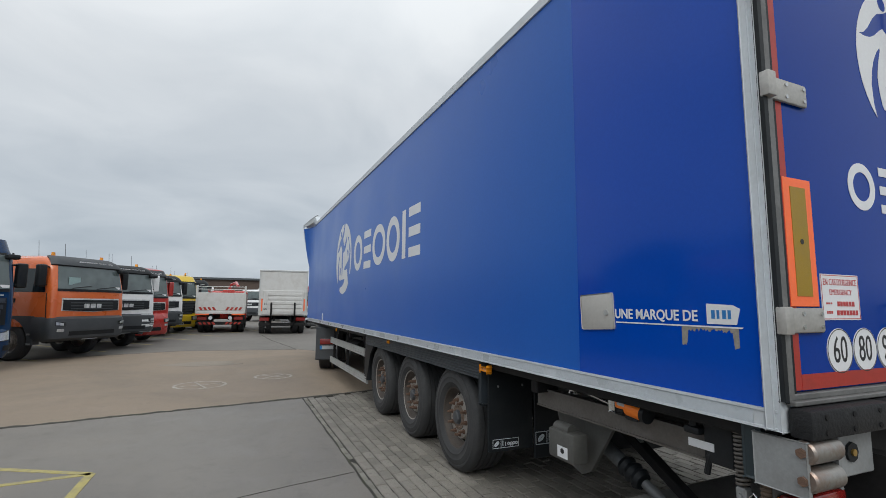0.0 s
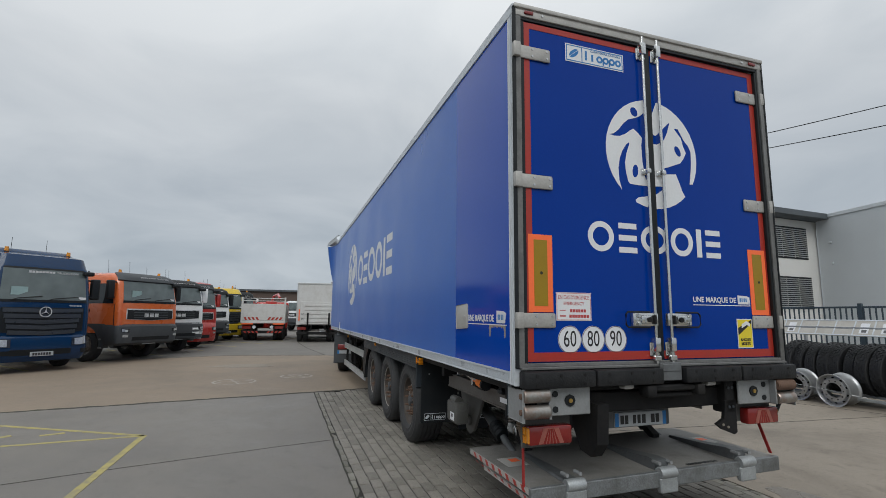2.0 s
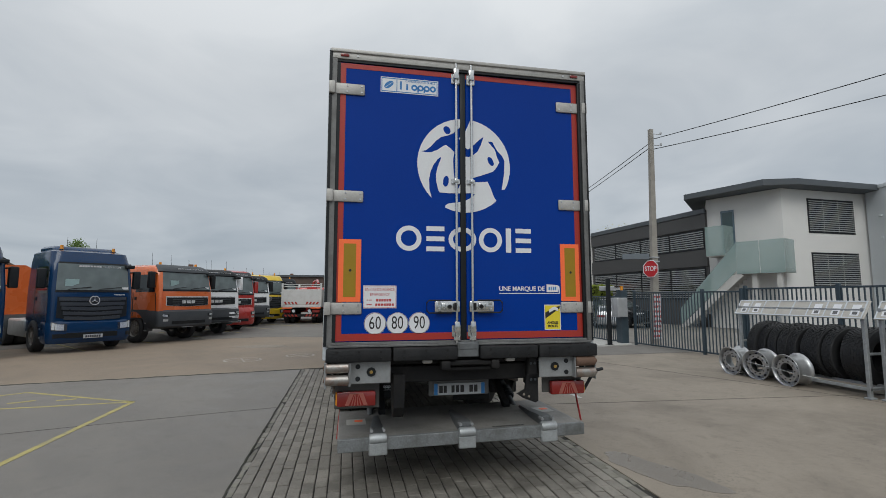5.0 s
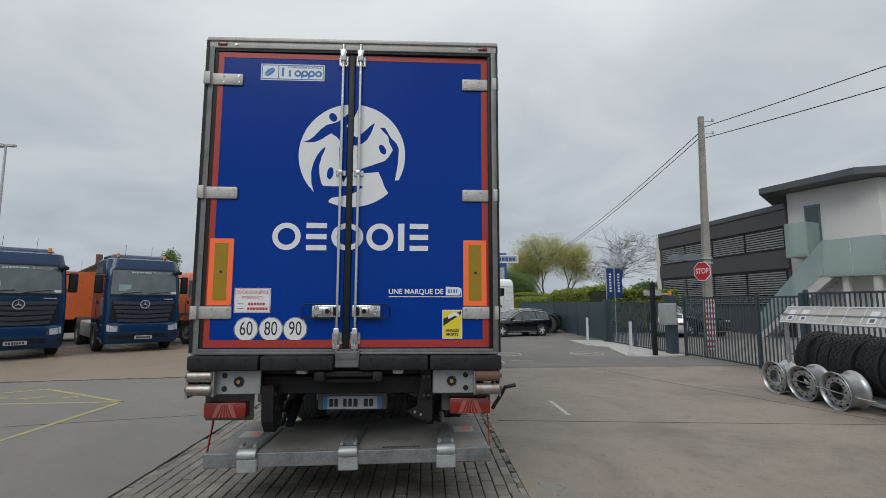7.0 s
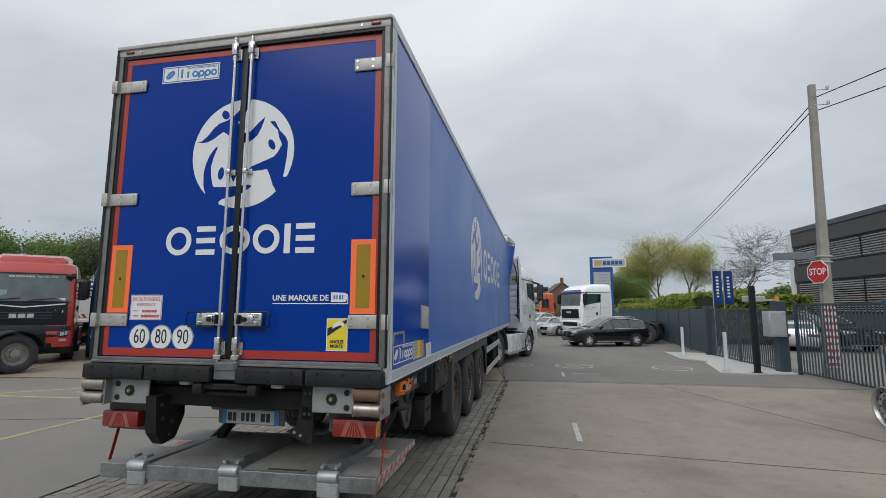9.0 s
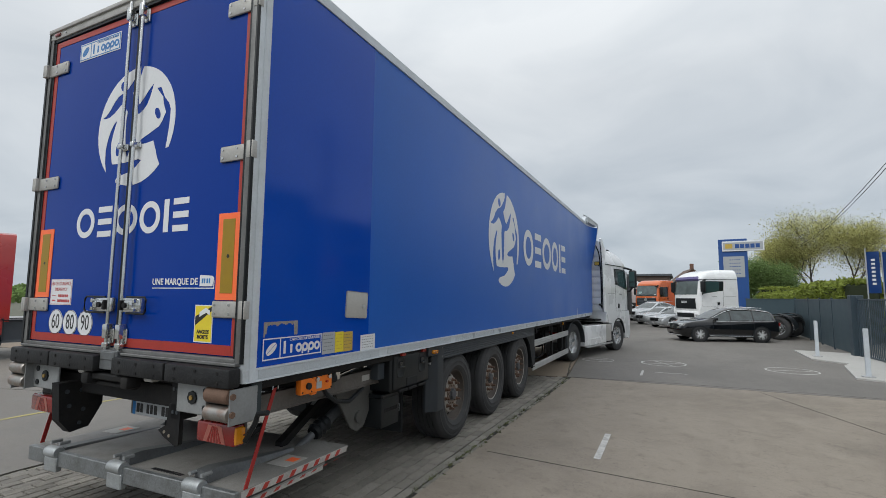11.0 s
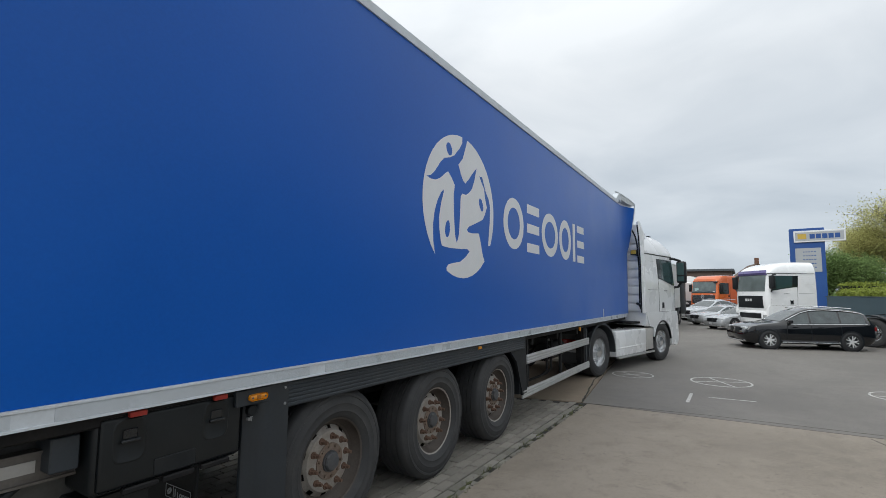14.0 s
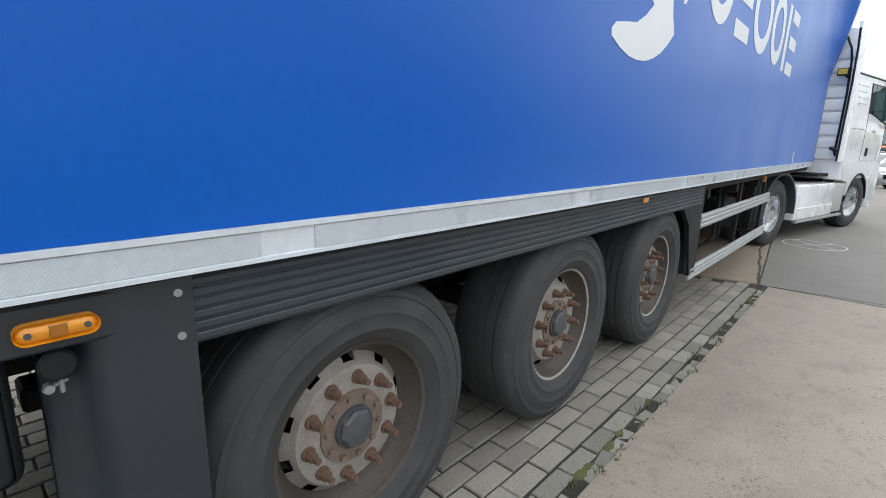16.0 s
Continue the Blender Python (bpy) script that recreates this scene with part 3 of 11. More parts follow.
PAINT_GHOST = mat("worn_off_road_paint", (0.36, 0.33, 0.29), 0.8, var=0.3, scale=9, bump=0.2, dirt=(0.24, 0.20, 0.155), dirt_amount=1.0, dirt_scale=7)


def ring_mark(x, y, r, spokes, turn, w=0.05, material=PAINT_WHITE):
    bm = nb()
    lathe(bm, [(r - w, 0.001), (r - w, 0.004), (r, 0.004), (r, 0.001)], (x, y, 0), "z", 36)
    for k in range(spokes):
        a = turn + math.pi * k / spokes
        d, n = Vector((math.cos(a), math.sin(a))), Vector((-math.sin(a), math.cos(a))) * w * 0.4
        c = Vector((x, y))
        prism(bm, [tuple(c - d * r * 0.9 + n), tuple(c + d * r * 0.9 + n), tuple(c + d * r * 0.9 - n), tuple(c - d * r * 0.9 - n)], "z", 0.001 + 0.0005 * k, 0.0045 + 0.0005 * k)
    return one("painted_ring", bm, material, "worn white painted ring with strokes on the ground", "road marking", kind="structure", smooth=0)


ring_mark(3.2, 11.95, 0.55, 2, 0.5, 0.04)
ring_mark(6.0, 12.1, 0.55, 1, 0.2, 0.038)
ring_mark(1.56, 11.84, 0.42, 2, 0.9, 0.025)
ring_mark(-3.95, 9.75, 0.5, 2, 0.3, 0.06, PAINT_GHOST)
ring_mark(-2.5, 10.5, 0.42, 2, 0.8, 0.06, PAINT_GHOST)


def blot(name, x, y, rx, ry, turn, material, label, z=0.0035, seed=1):
    rnd = random.Random(seed)
    ph = [rnd.uniform(0, 6.3) for _ in range(4)]
    pts = []
    for k in range(40):
        a = 2 * math.pi * k / 40
        f = 1 + 0.16 * math.sin(2 * a + ph[0]) + 0.10 * math.sin(3 * a + ph[1]) + 0.07 * math.sin(5 * a + ph[2]) + 0.04 * math.sin(9 * a + ph[3])
        u, v = rx * f * math.cos(a), ry * f * math.sin(a)
        pts.append((x + u * math.cos(turn) - v * math.sin(turn), y + u * math.sin(turn) + v * math.cos(turn)))
    bm = nb()
    prism(bm, pts, "z", z - 0.003, z)
    return one(name, bm, material, label, "stain", kind="structure", smooth=0)


blot("damp_patch", 1.95, 0.04, 0.56, 0.25, -1.2, PUDDLE_FILM, "thin damp patch on the light concrete", seed=8)
blot("damp_patch", -4.1, 13.5, 1.0, 0.5, 0.1, CONC_LIGHT, "pale worn patch on the tan concrete", seed=5)
prism_pts = [(7.0, 17.6), (9.0, 17.2), (9.1, 13.2), (8.9, 11.3), (7.6, 11.05), (7.0, 11.3), (7.35, 13.6), (7.6, 14.2), (6.95, 15.0)]
sheet("concrete_island", prism_pts, 0.035, ISLAND, "pale concrete island beside the gate", "island", 0.05)


# ---- the refrigerated semi-trailer ----
SKEW = pose(0, 0, 0, 0, 0, 0.5)      # it is parked slightly askew
trailer = thing("semi_trailer", "long blue refrigerated semi-trailer with dented front corners", "trailer", SKEW)
R90 = pose(0, 0, 0, 0, 0, 90)      # turns writing so that it faces +x
L90 = pose(0, 0, 0, 0, 0, -90)     # and -x


def flare(y, z):
    """How far the dented front end bulges outwards: a sharp kink above, a slight one below."""
    f = max(0.0, min(1.0, (y - 12.72) / 0.78))
    g = max(0.0, min(1.0, (z - 2.75) / 1.2))
    return 0.02 * f + 0.21 * f ** 1.15 * g ** 0.75 - 0.05 * math.sin(math.pi * f) * max(0.0, min(1.0, (z - 2.7) / 0.5))


def roof_z(y):
    return 4.03 - 0.003 * y


def side_panel(name, side, y0, y1, z0, z1, material, parent, label, off=0.0, thick=0.03, ny=1, nz=1):
    bm = nb()
    rows = []
    for k in range(ny + 1):
        y = y0 + (y1 - y0) * k / ny
        top = z1 if z1 < 3.8 else roof_z(y) - 0.09
        row = []
        for j in range(nz + 1):
            z = z0 + (top - z0) * j / nz
            row.append((side * (1.275 + off + flare(y, z)), y, z))
        rows.append(row)
    outer = [[bm.verts.new(p) for p in r] for r in rows]
    inner = [[bm.verts.new((p[0] - side * thick, p[1], p[2])) for p in r] for r in rows]
    for k in range(ny):
        for j in range(nz):
            bm.faces.new((outer[k][j], outer[k + 1][j], outer[k + 1][j + 1], outer[k][j + 1]))
            bm.faces.new((inner[k][j], inner[k][j + 1], inner[k + 1][j + 1], inner[k + 1][j]))
    for k in range(ny):
        bm.faces.new((outer[k][0], inner[k][0], inner[k + 1][0], outer[k + 1][0]))
        bm.faces.new((outer[k][nz], outer[k + 1][nz], inner[k + 1][nz], inner[k][nz]))
    for j in range(nz):
        bm.faces.new((outer[0][j], outer[0][j + 1], inner[0][j + 1], inner[0][j]))
        bm.faces.new((outer[ny][j], inner[ny][j], inner[ny][j + 1], outer[ny][j + 1]))
    bmesh.ops.recalc_face_normals(bm, faces=bm.faces[:])
    return part(name, bm, material, parent, label, 40)


SIDE = {}
for s, word in ((-1, "nearside"), (1, "offside")):
    SIDE[s] = side_panel("side_panel", s, 1.32 if s > 0 else 1.24, 13.5, 1.25, 4.0, BLUE_OLD, trailer, "faded blue side panel", 0, 0.05, 60, 14)
    side_panel("rear_side_panel", s, 0.104 if s > 0 else 0.068, 1.318 if s > 0 else 1.238, 1.25, 4.0, BLUE_NEW, trailer, "glossy deep blue replacement panel", 0.002, 0.05, 1, 1)
    # lower rail with prismatic tape, upper rail
    bm = nb()
    prism(bm, [(s * q, z) for q, z in ((1.235, 1.165), (1.289, 1.165), (1.289, 1.175), (1.283, 1.177), (1.283, 1.235), (1.289, 1.237), (1.289, 1.249), (1.235, 1.249))], "y", 0.02, 13.5)
    rail = part("lower_rail", bm, ALU_WHITE, trailer, "white lacquered lower rail")
    for k in range(9):
        bm = nb()
        y = 0.12 + 1.5 * k
        bx(bm, (s * 1.2832, y, 1.178), (s * 1.2855, y + 1.36, 1.234))
        part("reflective_tape", bm, PRISM_TAPE, rail, "white prismatic reflective tape", 0)
    bm = nb()
    rings = []
    for k in range(61):
        y = 0.0 + 13.5 * k / 60
        t, f = roof_z(y), flare(y, 4.0)
        rings.append([(s * (1.20 + f), y, t + 0.002), (s * (1.276 + f), y, t - 0.002), (s * (1.288 + f), y, t - 0.012), (s * (1.288 + f), y, t - 0.092), (s * (1.22 + f), y, t - 0.095)])
        if y > 12.45:
            break
    loft(bm, rings)
    part("roof_rail", bm, ALU_WHITE, trailer, "white roof edge rail, torn off before the front")
    # the bent end of the rail: a knot of folded metal, then a sheet that droops to the corner
    bm = nb()
    loft(bm, [[(s * q, y, z) for q, z in ring] for y, ring in (
        (12.40, ((1.20, 3.99), (1.292, 3.98), (1.292, 3.90), (1.22, 3.90))),
        (12.56, ((1.19, 4.13), (1.30, 4.10), (1.312, 3.93), (1.22, 3.92))),
        (12.66, ((1.20, 4.18), (1.315, 4.15), (1.30, 4.02), (1.24, 4.0))),
        (12.80, ((1.22, 4.10), (1.322, 4.06), (1.325, 3.95), (1.24, 3.93))),
        (12.93, ((1.24, 4.15), (1.30, 4.12), (1.30, 4.04), (1.26, 4.04))))])
    part("torn_rail", bm, ALU_WHITE, trailer, "folded knot of torn white rail", 20)
    bm = nb()
    top = [(12.62, 1.22, 4.205), (12.85, 1.26, 4.20), (13.1, 1.33, 4.16), (13.35, 1.42, 4.09), (13.53, 1.51, 4.0)]
    low = [(12.74, 1.27, 4.10), (12.92, 1.32, 4.03), (13.12, 1.40, 3.97), (13.36, 1.47, 3.95), (13.53, 1.515, 3.985)]
    fold = [(12.74, 1.23, 4.06), (12.92, 1.26, 3.97), (13.12, 1.32, 3.94), (13.36, 1.41, 3.93), (13.53, 1.48, 3.965)]
    loft(bm, [[(s * a[1], a[0], a[2]), (s * b[1], b[0], b[2]), (s * c[1], c[0], c[2])] for a, b, c in zip(top, low, fold)])
    part("bent_cap", bm, GALV, trailer, "bent grey cap sheet drooping over the dented corner", 20)
    bm = nb()
    tube(bm, [(s * (p[1] - 0.006), p[0], p[2] + 0.008) for p in top], 0.017, 6)
    tube(bm, [(s * 1.505, 13.52, 4.0), (s * 1.48, 13.53, 3.75), (s * 1.44, 13.53, 3.5), (s * 1.36, 13.52, 3.1)], 0.016, 6)
    part("cap_edge", bm, ALU_WHITE, trailer, "white bent edge strip", 30)
    # rear corner post
    bm = nb()
    yp = 0.106 if s > 0 else 0.070
    bx(bm, (s * 1.20, 0.004, 1.165), (s * 1.284, yp, 4.0), 0.006, 2)
    bx(bm, (s * 1.284, yp * 0.42, 1.17), (s * 1.290, yp - 0.006, 3.93), 0.003)
    post = part("corner_post", bm, ALU_WHITE, trailer, "pale aluminium rear corner post")
    bm = nb()
    bx(bm, (s * 1.192, -0.002, 1.285), (s * 1.222, 0.034, 3.90), 0.006, 2)
    part("door_seal", bm, BLACK, post, "black rubber door seal")
    bm = nb()
    bx(bm, (s * 1.266, -0.018, 1.285), (s * 1.282, 0.008, 3.99), 0.005, 2)
    part("corner_seal", bm, BLACK, post, "black rubber edge of the corner post")
    bm = nb()
    bx(bm, (s * 1.221, -0.012, 1.285), (s * 1.2665, 0.012, 3.93), 0.004, 2)
    part("hinge_channel", bm, SILL_GREY, post, "grey metal hinge channel")

# roof, front wall, floor
bm = nb()
rings = []
for y in (0.02, 6.5, 12.6, 13.0, 13.48):
    t, f = roof_z(y), flare(y, 4.0)
    rings.append([(-1.2 - f, y, t - 0.06), (1.2 + f, y, t - 0.06), (1.2 + f, y, t - 0.004), (0, y, t + 0.012), (-1.2 - f, y, t - 0.004)])
loft(bm, rings)
part("roof", bm, WHITE_VINYL, trailer, "white roof skin")
bm = nb()
bx(bm, (-1.27, 13.40, 1.17), (1.27, 13.49, 3.86), 0.01)
part("front_wall", bm, BLUE_OLD, trailer, "blue front wall")
bm = nb()
bx(bm, (-1.23, 0.05, 1.10), (1.23, 13.45, 1.23), 0.01)
part("floor_frame", bm, BLACK_STEEL, trailer, "black underside of the body")

# the rear frame: header with marker lamps, sill
bm = nb()
bx(bm, (-1.275, -0.015, 3.925), (1.275, 0.10, 4.005), 0.008, 2)
bx(bm, (-1.275, -0.03, 3.985), (1.275, 0.10, 4.018), 0.006, 2)
header = part("rear_header", bm, HINGE_GREY, trailer, "grey aluminium header over the doors")
bm = nb()
bx(bm, (-1.215, -0.004, 3.902), (1.215, 0.02, 3.924))
part("header_seal", bm, BLACK, header, "black rubber seal under the header")
for s in (-1, 1):
    bm = nb()
    bx(bm, (s * 1.15 - 0.04, -0.028, 3.945), (s * 1.15 + 0.04, -0.012, 3.972), 0.006, 2)
    part("marker_lamp", bm, LAMP_RED, header, "small red marker lamp")
    bm = nb()
    disc(bm, (s * 1.03, -0.018, 3.955), "y", 0.009, 0.01, 10)
    part("bolt", bm, STAINLESS, header)
bm = nb()
bx(bm, (-1.25, -0.035, 1.268), (1.25, 0.08, 1.288), 0.004)
bx(bm, (-1.22, -0.012, 1.286), (1.22, 0.05, 1.312), 0.004)
sill = part("rear_sill", bm, SILL_GREY, trailer, "worn grey door sill")
bm = nb()
bx(bm, (-0.092, -0.055, 1.165), (0.108, 0.0, 1.30), 0.006)
bx(bm, (-0.075, -0.062, 1.235), (0.09, -0.05, 1.29), 0.004)
part("sill_bracket", bm, FINGER_STEEL, sill, "steel bracket at the middle of the sill")
for lo, hi in ((-1.262, -0.697), (-0.683, -0.098), (0.115, 0.672), (0.686, 1.276)):
    bm = nb()
    bx(bm, (lo, -0.095, 1.148), (hi, -0.004, 1.264), 0.014, 2)
    buf = part("rear_buffer", bm, BUMPER, trailer, "black ribbed rubber buffer")
    n = 3
    for k in range(n):
        for z in (1.235, 1.175):
            bm = nb()
            x = lo + (hi - lo) * (k + 0.5) / n
            disc(bm, (x, -0.096, z), "y", 0.011, 0.006, 8)
            part("bolt", bm, BLACK_STEEL, buf)


def strip(bm, x0, x1, z0, z1, y=-0.0165):
    bx(bm, (min(x0, x1), y - 0.001, z0), (max(x0, x1), y + 0.002, z1))


def emblem(parent, m, r, blue):
    """A round white brand emblem as plain curved shapes: one white field with openings between its rims, and three blue ovals."""
    def arc(a0, a1, n=16):
        return [(math.cos(radians(a0 + (a1 - a0) * k / n)), math.sin(radians(a0 + (a1 - a0) * k / n))) for k in range(n + 1)]
    sweep = [(-.02, .91), (-.10, .81), (-.24, .68), (-.34, .63), (-.50, .58), (-.60, .50), (-.72, .36), (-.82, .28), (-.92, .25), (-.82, .235), (-.70, .245),
             (-.58, .30), (-.47, .38), (-.40, .42), (-.30, .35), (-.22, .27), (-.245, .12), (-.235, -.16), (-.20, -.42), (-.15, -.53)]
    fork = [(-.09, -.40), (-.065, -.10), (-.05, .14), (0.0, .19), (.10, .19), (.19, .235), (.28, .31), (.35, .44), (.40, .58), (.42, .65), (.30, .55), (.19, .44),
            (.08, .35), (.02, .38), (-.05, .46), (-.12, .58), (0.0, .69), (.08, .87), (.13, .99)]
    rim = [(.81, -.48), (.83, -.38), (.87, -.11), (.88, .14), (.83, .25), (.72, .36), (.65, .48), (.61, .55), (.51, .55), (.60, .45), (.67, .38), (.70, .25), (.765, .11),
           (.69, -.02), (.62, -.10), (.35, -.20), (.19, -.255), (.13, -.31), (.19, -.34), (.30, -.34), (.50, -.32), (.57, -.47), (.62, -.61)]
    base = [(-.41, -.92), (-.415, -.87), (-.36, -.825), (-.23, -.80), (-.04, -.77), (.10, -.70), (.22, -.61), (.15, -.58), (-.02, -.595), (-.34, -.605), (-.53, -.595),
            (-.56, -.55), (-.60, -.38), (-.61, -.22), (-.57, -.05), (-.50, .13), (-.51, .155), (-.575, .10), (-.66, -.02), (-.72, -.16), (-.755, -.33), (-.745, -.55), (-.70, -.71)]
    white = arc(225.5, 91.0) + sweep + fork + arc(82.0, -28.0) + rim + arc(-46.5, -114.0, 8) + base
    bm = nb()
    prism(bm, [(px * r, pz * r) for px, pz in white], "y", -0.0007, 0.0007)
    ob = part("emblem", bm, WHITE_VINYL, parent, "white roundel with blue openings", 0)
    ob.matrix_basis = m

    def oval(cx, cz, a, c, lean):
        return [(cx + a * math.cos(k * math.pi / 8) - lean * c * math.sin(k * math.pi / 8), cz + c * math.sin(k * math.pi / 8)) for k in range(16)]
    for pts in (oval(-.375, .735, .075, .085, 0.2), oval(-.40, -.355, .06, .115, -0.1), oval(.57, .12, .062, .095, 0.35)):
        bm = nb()
        prism(bm, [(px * r, pz * r) for px, pz in pts], "y", -0.0024, -0.0008)
        part("emblem_inlay", bm, blue, ob, "blue oval inlay", 0)
    return ob


def word_shapes(parent, m, w, h, material, blue, name="brand_shape"):
    """A brand word as a row of plain shapes: rings, stacked bars and posts of its size."""
    t = h * 0.19
    cells = [("ring", 0.0, 0.18), ("bars", 0.215, 0.345), ("ring", 0.375, 0.58), ("ring", 0.60, 0.775), ("post", 0.805, 0.845), ("bars", 0.88, 1.0)]
    for kind, a, b in cells:
        x0, x1 = (a - 0.5) * w, (b - 0.5) * w
        bm = nb()
        if kind == "post":
            bx(bm, (x0, -0.0008, -h / 2), (x1, 0.0008, h / 2))
        elif kind == "bars":
            for z in (-h * 0.5, -t / 2, h * 0.5 - t):
                bx(bm, (x0, -0.0008, z), (x1, 0.0008, z + t))
        else:
            n, cx = 28, (x0 + x1) / 2
            ra, rb = (x1 - x0) / 2, h / 2
            a0, a1 = 0, 360
            o = [(cx + ra * math.cos(radians(a0 + (a1 - a0) * k / n)), rb * math.sin(radians(a0 + (a1 - a0) * k / n))) for k in range(n + 1)]
            i = [(cx + (ra - t) * math.cos(radians(a0 + (a1 - a0) * k / n)), (rb - t) * math.sin(radians(a0 + (a1 - a0) * k / n))) for k in range(n + 1)]
            vs = [[bm.verts.new((q[0], yy, q[1])) for q in side[:n]] for side in (o, i) for yy in (-0.0008, 0.0008)]
            for k in range(n):
                j = (k + 1) % n
                for a, b in ((0, 2), (3, 1), (1, 0), (2, 3)):
                    bm.faces.new((vs[a][k], vs[a][j], vs[b][j], vs[b][k]))
            bmesh.ops.recalc_face_normals(bm, faces=bm.faces[:])
        ob = part(name, bm, material, parent, "", 0)
        ob.matrix_basis = m


def blocks(parent, m, w, h, n, material, name="brand_shape", seed=1, gap=0.25):
    """Unreadable or withheld writing: a row of plain bars."""
    r = random.Random(seed)
    step = w / n
    for k in range(n):
        bm = nb()
        x = -w / 2 + step * k
        bx(bm, (x, -0.0006, -h / 2), (x + step * (1 - gap * r.uniform(0.7, 1.3)), 0.0006, h / 2))
        part(name, bm, material, parent, "", 0).matrix_basis = m


def leaf_plate(parent, m, w, h, field, ink, line=True):
    """A bordered plate: leaf mark at one end, a row of rounded shapes beside it."""
    bm = nb()
    bx(bm, (-w / 2, -0.001, -h / 2), (w / 2, 0.001, h / 2), 0)
    ob = part("maker_plate", bm, field, parent, "maker's plate with a leaf mark", 0)
    ob.matrix_basis = m
    bm = nb()
    t = h * 0.05
    for z in (-h / 2 + t, h / 2 - 2 * t):
        bx(bm, (-w / 2 + t, -0.0022, z), (w / 2 - t, -0.0008, z + t))
    for x in (-w / 2 + t, w / 2 - 2 * t, -w / 2 + h * 1.0):
        bx(bm, (x, -0.00225, -h / 2 + t), (x + t, -0.0009, h / 2 - t))
    part("plate_border", bm, ink, ob, "", 0)
    bm = nb()
    cx = -w / 2 + h * 0.52
    for sg in (-1, 1):
        bm = nb()
        arc = [(cx + (0.34 * math.cos(q) * c_ - sg * 0.17 * math.sin(q) * s_) * h, (0.34 * math.cos(q) * s_ + sg * 0.17 * math.sin(q) * c_) * h) for q in (math.pi * k / 10 for k in range(11)) for c_, s_ in ((0.78, 0.62),)]
        off = (-sg * 0.012 * 0.62 * h, sg * 0.012 * 0.78 * h)
        prism(bm, [(p[0] + off[0], p[1] + off[1]) for p in arc], "y", -0.0022, -0.0009)
        part("leaf_mark", bm, ink, ob, "", 0)
    x = -w / 2 + h * 1.14
    span = w / 2 - t * 3 - x
    r = span / 11.6
    for k in range(6):
        bm = nb()
        cxx = x + span * (k + 0.5) / 6
        if k < 2:
            bx(bm, (cxx - r * 0.6, -0.0022, -h * 0.26), (cxx, -0.0008, h * (0.28 if k == 0 else 0.12)))
        else:
            lathe(bm, [(r * 0.44, 0.0008), (r * 0.44, 0.0022), (r * 0.98, 0.0022), (r * 0.98, 0.0008)], (cxx, 0, -h * 0.07), "y", 18, -1)
            if k in (3, 4):
                bx(bm, (cxx - r, -0.0022, -h * 0.36), (cxx - r * 0.55, -0.0008, 0))
        part("brand_shape", bm, ink, ob, "", 0)
    if line:
        writing("CARROSSERIE DURABLE", h * 0.17, ink, ob, pose((x + w / 2 - t * 3) / 2 + span * 0.08, -0.002, h * 0.31), width=span * 0.8)
    return ob


